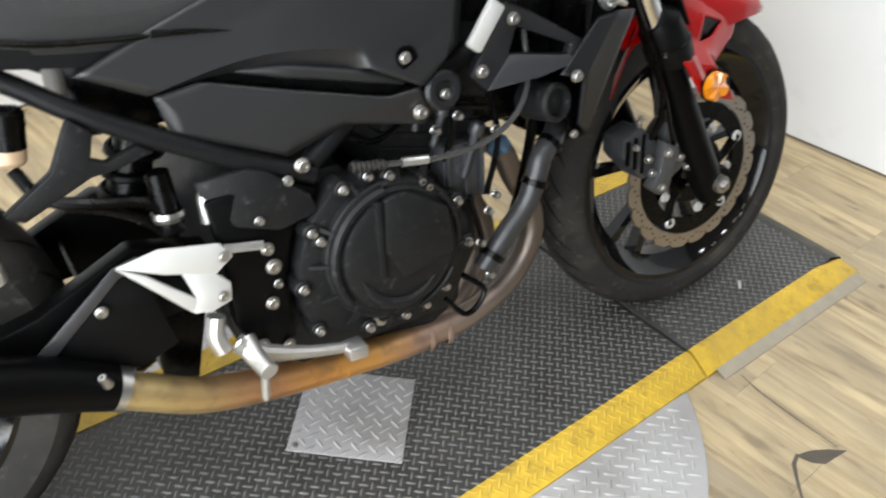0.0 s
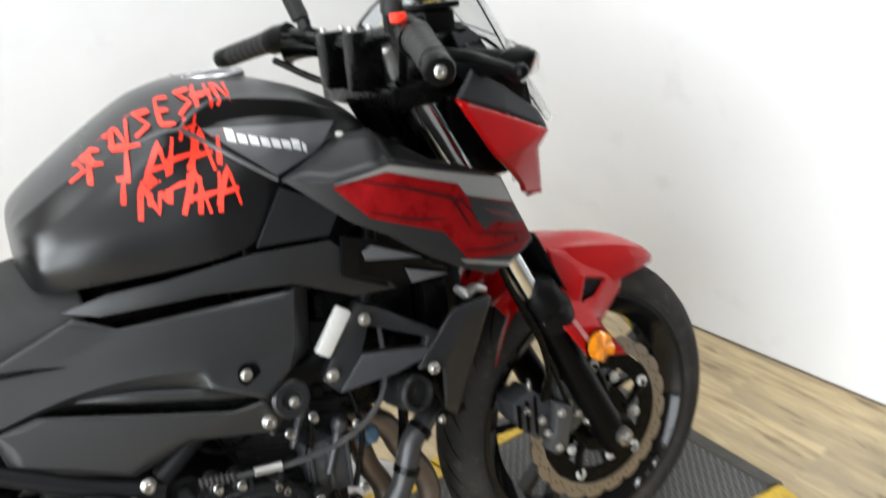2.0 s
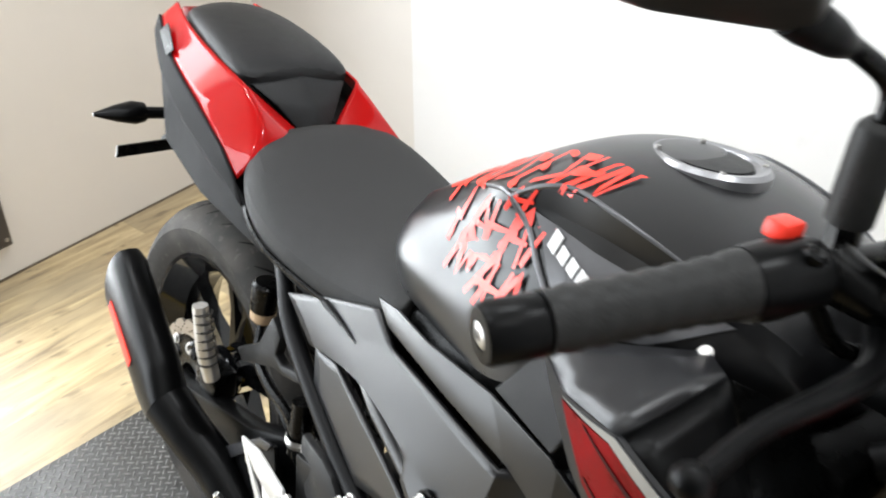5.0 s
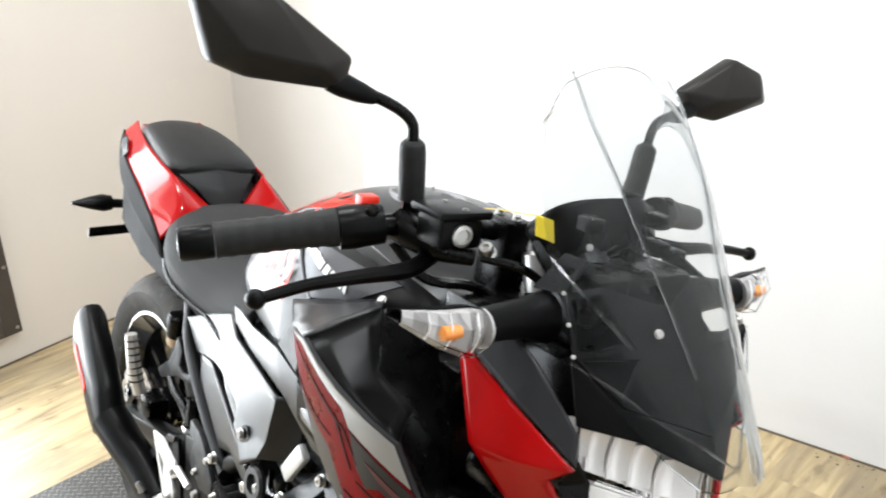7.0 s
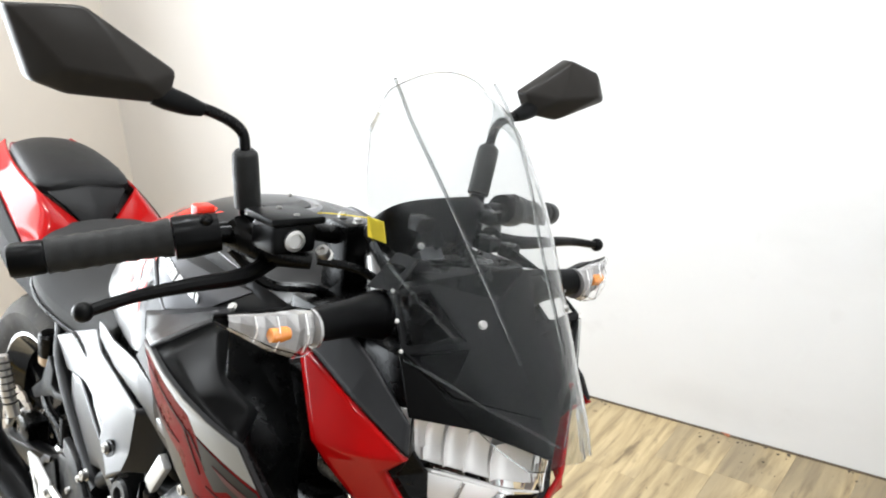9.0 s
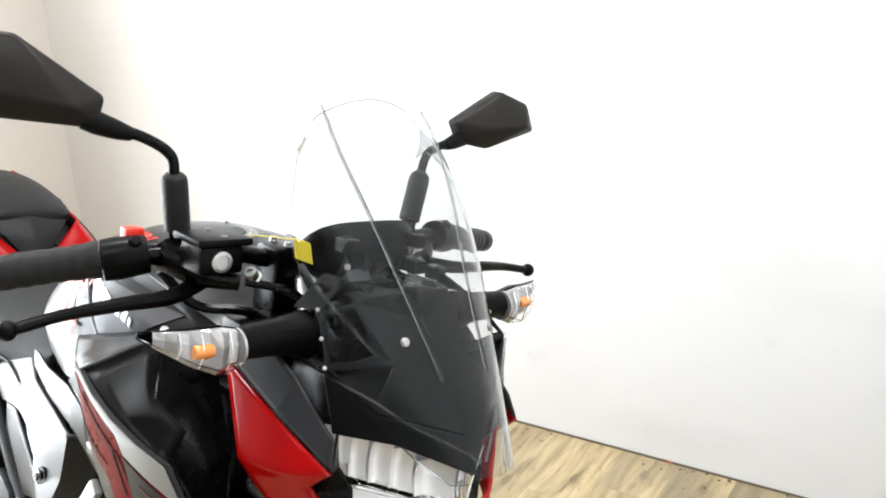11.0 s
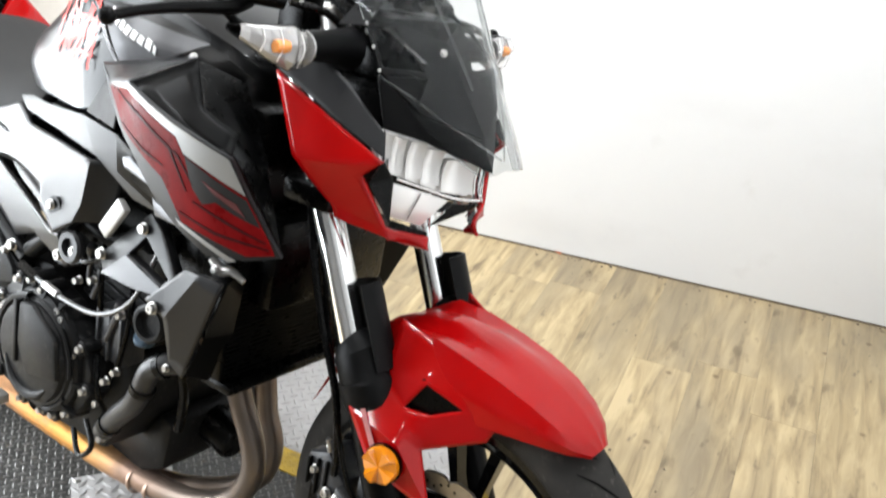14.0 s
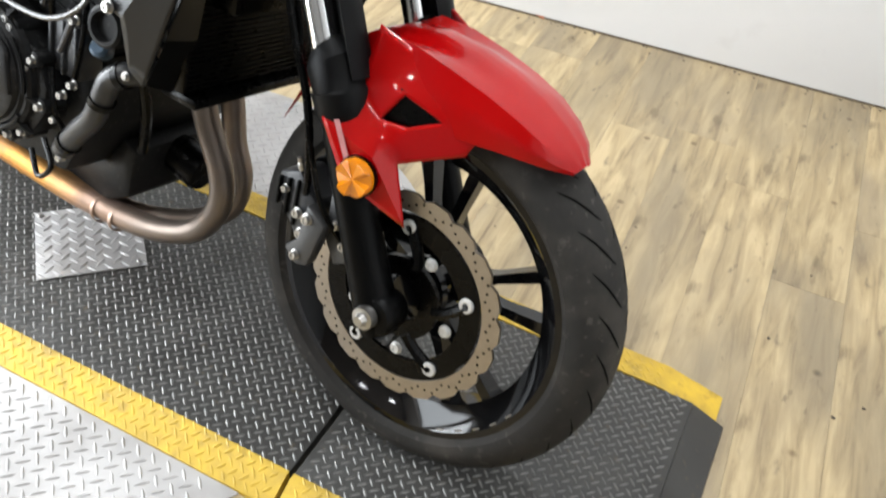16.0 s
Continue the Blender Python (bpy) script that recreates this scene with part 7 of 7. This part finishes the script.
bike_part("footpeg", tube([(0.472, -0.200, 0.318), (0.478, -0.222, 0.305), (0.484, -0.250, 0.296)], [0.016, 0.013, 0.012], 12, 4), M_ALLOY, "alloy footpeg folded on its mount", parent=ped)
bike_part("peg_feeler", lathe([(0.0055, 0), (0.0055, 0.040), (0.004, 0.044), (0, 0.044)], (0.483, -0.232, 0.290), (-0.08, 0, -1), 10), M_ALLOY, parent=ped)
bike_part("switch_spring", tube([(0.445, -0.19, 0.36), (0.440, -0.192, 0.335), (0.446, -0.195, 0.312)], 0.012, 10, 4), M_ALLOY)
bike_part("linkage_cap", lathe([(0.010, 0), (0.011, 0.03), (0.008, 0.04), (0, 0.04)], (0.462, -0.165, 0.475), (0, 0, 1), 12), M_STEEL)

# -- swingarm, shock and rear parts --
for s in (-1, 1):
    y = s * 0.118
    bike_part("swingarm", facets([(0.500, s * 0.120, 0.420), (0.370, s * 0.128, 0.448), (0.250, s * 0.130, 0.390), (0.020, s * 0.128, 0.330), (-0.035, s * 0.126, 0.315), (-0.035, s * 0.126, 0.285), (0.240, s * 0.128, 0.320), (0.500, s * 0.120, 0.350)], [(0, 1, 7), (1, 2, 6, 7), (2, 3, 4, 5, 6)], 0.035, 0.006), M_BLACKPL, "black box-section swingarm")
bike_part("swing_cover", facets([(0.245, -0.150, 0.355), (0.345, -0.158, 0.440), (0.372, -0.158, 0.446), (0.402, -0.155, 0.318), (0.355, -0.152, 0.298), (0.262, -0.150, 0.320)], [(0, 1, 2, 3, 4, 5)], 0.008, 0.003), M_GRAIN, "black swingarm protector")
bike_part("cover_edge", facets([(0.240, -0.1555, 0.356), (0.342, -0.1635, 0.444), (0.372, -0.1635, 0.452), (0.366, -0.1640, 0.438), (0.346, -0.1640, 0.430), (0.250, -0.1560, 0.340)], [(0, 1, 2, 3, 4, 5)], 0.004, 0.001), M_CHAR)
bolt((0.320, -0.160, 0.392), r=0.008)
bike_part("hanger", facets([(0.332, -0.155, 0.626), (0.355, -0.155, 0.606), (0.347, -0.155, 0.576), (0.363, -0.155, 0.569), (0.400, -0.155, 0.582), (0.418, -0.155, 0.570), (0.372, -0.155, 0.558), (0.344, -0.155, 0.555), (0.265, -0.155, 0.519), (0.245, -0.153, 0.530), (0.303, -0.155, 0.570), (0.324, -0.155, 0.612)], [(0, 1, 2, 10, 11), (10, 2, 7, 8, 9), (2, 3, 6, 7), (3, 4, 5, 6)], 0.016, 0.003), M_ENGINE, "black forked passenger peg hanger")
bike_part("peg_rubber", tube([(0.222, -0.175, 0.470), (0.214, -0.185, 0.520), (0.206, -0.192, 0.585)], [0.012, 0.013, 0.011], 12, 4), M_ALLOY, "ribbed passenger footpeg")
for k in range(7):
    bike_part("peg_rib", lathe([(0.0125, -0.002), (0.0145, 0), (0.0125, 0.002)], (0.218 - 0.0016 * k, -0.181 - 0.0012 * k, 0.496 + 0.013 * k), (-0.12, -0.12, 1), 12), M_RUBBER)
cup = bike_part("fluid_reservoir", lathe([(0.019, 0.020), (0.020, 0.040), (0.021, 0.046), (0.021, 0.060), (0.017, 0.064), (0, 0.066)], (0.268, -0.130, 0.580), (0.1, 0, 1), 20), M_DARK, "brake fluid reservoir with a black cap")
bike_part("fluid_cup", lathe([(0, 0), (0.014, 0.001), (0.018, 0.006), (0.0188, 0.020), (0.0195, 0.040), (0, 0.041)], (0.268, -0.130, 0.580), (0.1, 0, 1), 20), M_FLUID, "pale cup half full of amber fluid", parent=cup)
bike_part("rear_master", tube([(0.420, -0.150, 0.470), (0.418, -0.150, 0.500), (0.415, -0.150, 0.545)], [0.017, 0.016, 0.014], 14, 3), M_DARK, "rear brake master cylinder")
bike_part("master_ring", lathe([(0.019, -0.006), (0.021, 0), (0.019, 0.006)], (0.419, -0.150, 0.490), (0, 0, 1), 18), M_STEEL)
bike_part("brake_line", tube([(0.268, -0.13, 0.575), (0.29, -0.145, 0.54), (0.34, -0.155, 0.525), (0.40, -0.155, 0.510), (0.43, -0.16, 0.470)], 0.0075, 8, 6), M_DARK)
bike_part("shock", tube([(0.47, 0.03, 0.66), (0.40, 0.03, 0.44)], 0.028, 16), M_DARK, "black rear shock")
bm = bmesh.new()
coil = []
for k in range(120):
    a = k / 120 * 2 * math.pi * 7
    c = Vector((0.47, 0.03, 0.65)).lerp(Vector((0.405, 0.03, 0.455)), k / 119)
    coil.append(c + Vector((0.036 * math.cos(a), 0.036 * math.sin(a), 0)))
bike_part("shock_spring", tube(coil, 0.006, 6, 1, curved=False), M_BLACKPL)
bike_part("suspension_link", facets([(0.393, -0.090, 0.344), (0.459, -0.090, 0.323), (0.431, -0.090, 0.211), (0.385, -0.090, 0.236)], [(0, 1, 2, 3)], 0.05, 0.006), M_DARK, "black suspension link below the pivot")
bike_part("brake_pipe", tube([(0.309, -0.150, 0.529), (0.356, -0.150, 0.512), (0.393, -0.150, 0.489), (0.429, -0.150, 0.446)], 0.0075, 8, 5), M_DARK, "black rear brake pipe")
bike_part("rear_caliper", box_bm(0.055, 0.125, -0.118, -0.075, 0.345, 0.395, 0.008), M_DARK, "rear brake caliper")
bike_part("rear_axle_nut", lathe([(0.017, 0), (0.017, 0.012), (0.010, 0.014), (0.010, 0.022), (0, 0.022)], (RX, -0.150, RR), (0, -1, 0), 6), M_STEEL)
# dark shell added over the tyre so this corner stays black
bike_part("rear_tyre_mask", thicken(loft([[(RX + 0.325 * math.cos(radians(a)), y, RR + 0.325 * math.sin(radians(a))) for y in (-0.082, -0.07, 0, 0.07, 0.082)] for a in (-12, -2, 8, 16)]), 0.004), M_DARK, "added dark shell that keeps the front of the rear tyre black")
bike_part("airbox", box_bm(0.50, 0.74, -0.13, 0.13, 0.56, 0.76, 0.02), M_DARK, "black airbox between the frame rails")
# two black boxes added to keep the gaps between panels dark
bike_part("shroud_filler", box_bm(0.76, 1.03, -0.115, 0.115, 0.68, 0.86, 0.02), M_DARK, "added black box that closes the gaps behind the shrouds")
bike_part("frame_filler", box_bm(0.84, 1.00, -0.135, 0.135, 0.50, 0.70, 0.02), M_DARK)
bike_part("battery_box", box_bm(0.34, 0.50, -0.10, 0.10, 0.58, 0.74, 0.02), M_DARK)

# -- seats and tail --
rows = []
for u, top, half, edge_w, low in ((0.150, 0.822, 0.100, 0.812, 0.772), (0.195, 0.826, 0.128, 0.806, 0.748), (0.245, 0.812, 0.146, 0.788, 0.728), (0.310, 0.796, 0.152, 0.766, 0.714), (0.380, 0.787, 0.146, 0.754, 0.706), (0.440, 0.785, 0.139, 0.752, 0.703), (0.495, 0.793, 0.135, 0.760, 0.710), (0.536, 0.798, 0.133, 0.764, 0.721), (0.558, 0.798, 0.128, 0.768, 0.738), (0.562, 0.796, 0.124, 0.770, 0.746)):
    r = [(u, -half * 0.94, low - 0.018), (u, -half * 1.06, low - 0.004), (u, -half * 1.08, (low + edge_w) / 2), (u, -half * 0.95, edge_w), (u, -half * 0.6, top - 0.006), (u, 0, top)]
    rows.append(r + [(a, -b, c) for a, b, c in reversed(r[:-1])])
bm = loft(rows, closed=False, caps=True)
bmesh.ops.recalc_face_normals(bm, faces=bm.faces)
seat = bike_part("rider_seat", bm, M_SEAT, "black textured vinyl rider seat")
sub = seat.modifiers.new("smooth", "SUBSURF")
sub.levels = sub.render_levels = 2
for s in (-1, 1):
    bike_part("seat_piping", tube([(0.20, s * 0.135, 0.745), (0.25, s * 0.154, 0.726), (0.31, s * 0.160, 0.711), (0.38, s * 0.154, 0.703), (0.44, s * 0.147, 0.700), (0.50, s * 0.143, 0.706), (0.538, s * 0.140, 0.719), (0.556, s * 0.131, 0.742)], 0.0035, 6, 5), M_DARK, parent=seat)
# passenger pad with its pointed nose
rows = []
for u, top, half, low in ((-0.150, 0.918, 0.062, 0.890), (-0.125, 0.928, 0.074, 0.886), (-0.060, 0.925, 0.086, 0.876), (0.010, 0.914, 0.092, 0.868), (0.070, 0.898, 0.094, 0.860), (0.105, 0.882, 0.088, 0.852)):
    r = [(u, -half, low), (u, -half * 1.02, (low + top) / 2), (u, -half * 0.86, top - 0.010), (u, -half * 0.45, top - 0.002), (u, 0, top)]
    rows.append(r + [(a, -b, c) for a, b, c in reversed(r[:-1])])
bm = loft(rows, caps=True)
bmesh.ops.recalc_face_normals(bm, faces=bm.faces)
M_PAD = material("dark_seat_vinyl", (0.0075, 0.0075, 0.0078), 0.5, spec=0.2, noise_scale=60, amount=0.15, bump=0.5, bump_scale=420)
pad = bike_part("passenger_seat", bm, M_PAD, "black textured passenger pad with a pointed nose")
sub = pad.modifiers.new("smooth", "SUBSURF")
sub.levels = sub.render_levels = 2
bm = facets([(0.100, -0.080, 0.860), (0.108, 0, 0.872), (0.100, 0.080, 0.860), (0.165, 0.016, 0.792), (0.170, 0, 0.784), (0.165, -0.016, 0.792), (0.128, -0.054, 0.838), (0.128, 0.054, 0.838), (0.145, 0, 0.838)], [(0, 1, 8, 6), (1, 2, 7, 8), (6, 8, 4, 5), (8, 7, 3, 4)], inward=(-0.03, 0, 0), edge=0.006)
bike_part("seat_nose", bm, M_PAD, parent=pad)

TAIL = [(0.205, -0.126, 0.792), (0.180, -0.096, 0.832), (0.110, -0.094, 0.864), (0.000, -0.096, 0.884), (-0.110, -0.086, 0.903), (-0.170, -0.068, 0.914), (-0.178, -0.090, 0.890), (-0.070, -0.130, 0.864), (0.060, -0.140, 0.828), (0.150, -0.144, 0.790), (0.190, -0.142, 0.760),
        (0.160, -0.022, 0.800), (0.200, -0.060, 0.812)]
GREY = [(-0.182, -0.093, 0.891), (-0.070, -0.133, 0.865), (0.060, -0.143, 0.828), (0.150, -0.147, 0.789), (0.196, -0.146, 0.756), (0.225, -0.152, 0.736), (0.070, -0.150, 0.772), (-0.070, -0.140, 0.822), (-0.186, -0.098, 0.866)]
for s in (-1, 1):
    side = lambda v: [(a, b * -s, c) for a, b, c in v]
    skin("tail_panel", side(TAIL), [(1, 2, 11, 12), (0, 1, 12), (0, 10, 9), (0, 9, 8, 1), (1, 8, 2), (2, 8, 7, 3), (3, 7, 6, 4), (4, 6, 5)], M_RED, motorcycle, (0, s, 0.6), soft=((1, 2), (2, 3), (0, 1)), depth=0.004, label="glossy red tail panel", hold=0.8)
    skin("tail_cheek", side(GREY), [(0, 1, 7, 8), (1, 2, 6, 7), (2, 3, 4, 5, 6)], M_TAILPL, motorcycle, (0, s, 0.3), depth=0.004, label="charcoal cheek panel beside the tail")
# slot drawn as a thin dark sheet on the panel
both("tail_vent", [(-0.130, -0.1140, 0.878), (-0.060, -0.1340, 0.858), (-0.050, -0.1280, 0.870), (-0.120, -0.1060, 0.892)], [(0, 1, 2, 3)], M_DARK, "dark slot in the tail panel", 0.002, 0, steer=False)
both("tail_side", [(0.235, -0.150, 0.735), (0.190, -0.145, 0.752), (0.060, -0.138, 0.798), (-0.070, -0.124, 0.844), (-0.180, -0.084, 0.878), (-0.170, -0.092, 0.800), (-0.070, -0.125, 0.722), (0.080, -0.138, 0.695), (0.250, -0.144, 0.690), (0.400, -0.132, 0.668), (0.545, -0.122, 0.725), (0.430, -0.128, 0.698), (0.310, -0.148, 0.706)], [(0, 1, 8), (1, 2, 7, 8), (2, 3, 6, 7), (3, 4, 5, 6), (0, 8, 9, 11, 12), (11, 9, 10)], M_TAILPL, "charcoal lower tail panel", 0.006, 0.003, steer=False)
bike_part("tail_light", facets([(-0.182, -0.055, 0.905), (-0.182, 0.055, 0.905), (-0.190, 0.060, 0.860), (-0.190, -0.060, 0.860)], [(0, 1, 2, 3)], inward=(0.03, 0, 0), edge=0.004), M_REDDECAL, "red tail light")
bike_part("tail_underside", facets([(0.25, -0.14, 0.70), (-0.16, -0.08, 0.79), (-0.16, 0.08, 0.79), (0.25, 0.14, 0.70)], [(0, 1, 2, 3)], inward=(0, 0, 0.03), edge=0.004), M_GRAIN, "black undertail tray")
bike_part("plate_hanger", facets([(-0.10, -0.03, 0.78), (-0.10, 0.03, 0.78), (-0.30, 0.03, 0.64), (-0.30, -0.03, 0.64)], [(0, 1, 2, 3)], inward=(0, 0, -0.015), edge=0.003), M_GRAIN, "black number plate hanger")
for s in (-1, 1):
    ri = tube([(-0.185, s * 0.03, 0.722), (-0.190, s * 0.10, 0.725), (-0.190, s * 0.125, 0.726)], 0.010, 10, 3)
    ob = bike_part("rear_indicator", ri, M_GRAIN, "black rear indicator on a short stalk")
    rows = [[(-0.190 + a * math.cos(t), s * y, 0.727 + b * math.sin(t)) for t in (2 * math.pi * k / 12 for k in range(12))] for y, a, b in ((0.110, 0.018, 0.016), (0.128, 0.024, 0.019), (0.158, 0.018, 0.013), (0.193, 0.004, 0.003))]
    bm = loft(rows, closed=True, caps=True)
    bmesh.ops.recalc_face_normals(bm, faces=bm.faces)
    bike_part("indicator_shell", bm, M_BLACKPL, parent=ob)
bike_part("plate_bracket", facets([(-0.190, -0.155, 0.672), (-0.190, -0.03, 0.680), (-0.195, -0.03, 0.658), (-0.195, -0.155, 0.650)], [(0, 1, 2, 3)], inward=(0.006, 0, 0), edge=0.001), M_DARK, "black number plate bracket end")
bike_part("side_stand", tube([(0.48, 0.13, 0.27), (0.44, 0.19, 0.13), (0.40, 0.250, 0.060)], [0.014, 0.012, 0.012], 10, 3), M_DARK, "black side stand")


# ---- wall panel with a dark frame and an expanded-metal infill ----
def mesh_panel():
    ob = tagged(new("mesh_panel_door"), "daylit expanded-metal mesh door in a worn dark steel frame", "panel door")
    ob.matrix_world = ROOM
    xb = X_BACK
    y0, y1, z0, z1, f = DOOR_Y0, DOOR_Y1, DOOR_Z0, DOOR_Z1, DOOR_F
    m = material("worn_dark_frame", (0.050, 0.042, 0.036), 0.6, noise_scale=14, amount=0.7, bump=0.3, bump_scale=120)
    for nm, a in (("stile", (y1 - f, y1, z0, z1)), ("stile", (y0, y0 + f, z0, z1)), ("bottom_rail", (y0 + f, y1 - f, z0, z0 + f)), ("top_rail", (y0 + f, y1 - f, z1 - f, z1))):
        part(nm, box_bm(xb + 0.002, xb + 0.032, a[0], a[1], a[2], a[3], 0.002), m, ob)
    wm = material("white_sheet", (0.78, 0.78, 0.77), 0.6, noise_scale=20, amount=0.05)
    part("backing", box_bm(xb - 0.145, xb - 0.135, y0 + f, y1 - f, z0 + f, z1 - f), wm, ob)
    bm = bmesh.new()
    y = y0 + f
    i = 0
    while y < y1 - f - 0.02:
        z = z0 + f + (0.008 if i % 2 else 0)
        while z < 1.25:
            bar_at(bm, xb + 0.008, y + 0.011, z + 0.008)
            z += 0.016
        y += 0.0125
        i += 1
    tagged(part("expanded_mesh", bm, wm, ob), kind="stuff")
    for z in (z0 + 0.02, 0.30, 0.55, 0.80, 1.05):
        part("rivet", lathe([(0.006, 0), (0.005, 0.003), (0, 0.004)], (xb + 0.032, y1 - 0.014, z), (1, 0, 0), 10), M_STEEL, ob)


def bar_at(bm, x, y, z):
    """One slanted strand of the mesh."""
    vs = [bm.verts.new(p) for p in ((x, y - 0.010, z), (x + 0.005, y, z + 0.0035), (x, y + 0.010, z), (x + 0.001, y, z - 0.0035))]
    bm.faces.new(vs)


mesh_panel()

# scraps of litter on the floor
for p, size, mat, lab in (((1.033, 1.481, FLOOR), (0.05, 0.012), M_REDDECAL, "scrap of reddish wrapper on the floor"), ):
    bm = box_bm(-size[0] / 2, size[0] / 2, -size[1] / 2, size[1] / 2, 0, 0.006, 0.002)
    for v in bm.verts:
        v.co.z += 0.003 * math.sin(v.co.x * 150)
        v.co.z = max(v.co.z, 0)
    o = link_mesh("floor_scrap", bm, material("faded_wrapper", (0.34, 0.13, 0.07), 0.6, noise_scale=60, amount=0.5))
    o.matrix_world = pose(p[0], p[1], p[2] + 0.0005, 0, 0, -12)
    tagged(o, lab, "litter")
bm = box_bm(-0.013, 0.013, -0.003, 0.003, 0, 0.002, 0.0008)
o = link_mesh("paper_chip", bm, M_WHITEPL)
o.matrix_world = pose(1.555, -0.147, 0.0022, 0, 0, 40)
tagged(o, "small white chip lying on the lift deck", "litter")


# damage in the vinyl beside the lift: a torn chip and two cracks
M_TORN = material("torn_vinyl_core", (0.075, 0.062, 0.048), 0.8, noise_scale=60, amount=0.5)


def crack(name, path, widths, label):
    rows = []
    for k, (p, w) in enumerate(zip(path, widths)):
        a, b = Vector(path[max(k - 1, 0)]), Vector(path[min(k + 1, len(path) - 1)])
        n = Vector((-(b - a).y, (b - a).x)).normalized() * w
        rows.append([(p[0] + n.x, p[1] + n.y, FLOOR + 0.0003), (p[0], p[1], FLOOR + 0.0008), (p[0] - n.x, p[1] - n.y, FLOOR + 0.0003)])
    tagged(link_mesh(name, loft(rows), M_TORN, smooth=False), label, "floor damage", kind="structure")


crack("floor_chip", [(1.280, -0.474), (1.296, -0.489), (1.312, -0.500), (1.338, -0.509), (1.362, -0.520)], (0.002, 0.013, 0.016, 0.009, 0.001), "torn dark chip in the vinyl plank")
crack("floor_crack", [(1.368, -0.297), (1.359, -0.338), (1.357, -0.388), (1.356, -0.443), (1.357, -0.505)], (0.001, 0.0018, 0.0016, 0.0012, 0.0008), "dark crack between vinyl planks")
crack("floor_crack", [(1.284, -0.472), (1.259, -0.481), (1.235, -0.502), (1.208, -0.529), (1.180, -0.572)], (0.003, 0.004, 0.003, 0.0025, 0.001), "dark crack across a vinyl plank")


# ---- grit along the wall and strewn over the planks ----
def floor_grit():
    rng = random.Random(11)
    bm = bmesh.new()
    for k in range(150):
        if k < 70:
            p = ROOM @ Vector((rng.uniform(-0.4, X_FRONT - 0.05), Y_LEFT - 0.008 - abs(rng.gauss(0, 0.018)), FLOOR))
        else:
            p = ROOM @ Vector((rng.uniform(0.4, X_FRONT - 0.1), rng.uniform(-0.5, Y_LEFT - 0.03), FLOOR))
            if math.hypot(p.x - TC[0], p.y - TC[1]) < TR + 0.02 or (p.y < 0.34 and p.x < 1.9):
                continue
        r, n, turn = rng.uniform(0.0015, 0.0055), rng.choice((4, 5, 6)), rng.uniform(0, 6.28)
        low = [bm.verts.new((p.x + r * rng.uniform(0.6, 1.3) * math.cos(turn + 6.283 * q / n), p.y + r * rng.uniform(0.6, 1.3) * math.sin(turn + 6.283 * q / n), FLOOR + 0.0002)) for q in range(n)]
        tip = bm.verts.new((p.x, p.y, FLOOR + r * 0.5))
        for q in range(n):
            bm.faces.new((low[q], low[(q + 1) % n], tip))
    ob = link_mesh("floor_grit", bm, material("dark_grit", (0.07, 0.055, 0.04), 0.8, noise_scale=300, amount=0.6), smooth=False)
    tagged(ob, "dark grit and crumbs strewn along the wall and floor", "grit", kind="stuff")


floor_grit()


# ---- floor planks ----
def planks():
    wide, long_ = 0.152, 0.914
    meshes = {}
    inv = ROOM.inverted()
    rng = random.Random(4)
    for i in range(-16, 24):
        off = rng.uniform(0, long_)
        for j in range(-7, 4):
            c = pose(0, 0, 0, 0, 0, 2.5) @ pose(i * wide, j * long_ + off, FLOOR)
            p = inv @ c.translation
            if not X_BACK - 0.09 < p.x < X_FRONT + 0.09:
                continue
            # cut the last plank of a row off inside the wall
            lo = max(-long_ / 2, Y_RIGHT - 0.06 - p.y)
            hi = min(long_ / 2, Y_LEFT + 0.06 - p.y)
            if hi - lo < 0.03:
                continue
            key = (round(lo, 3), round(hi, 3))
            if key not in meshes:
                bm = box_bm(-wide / 2 + 0.00025, wide / 2 - 0.00025, lo + 0.00025, hi - 0.00025, -0.006, 0)
                me = bpy.data.meshes.new("plank")
                bm.to_mesh(me)
                bm.free()
                me.materials.append(M_WOOD)
                meshes[key] = me
            ob = new("plank", meshes[key])
            ob.parent = floor
            ob.matrix_parent_inverse = inv
            ob.matrix_basis = c


planks()
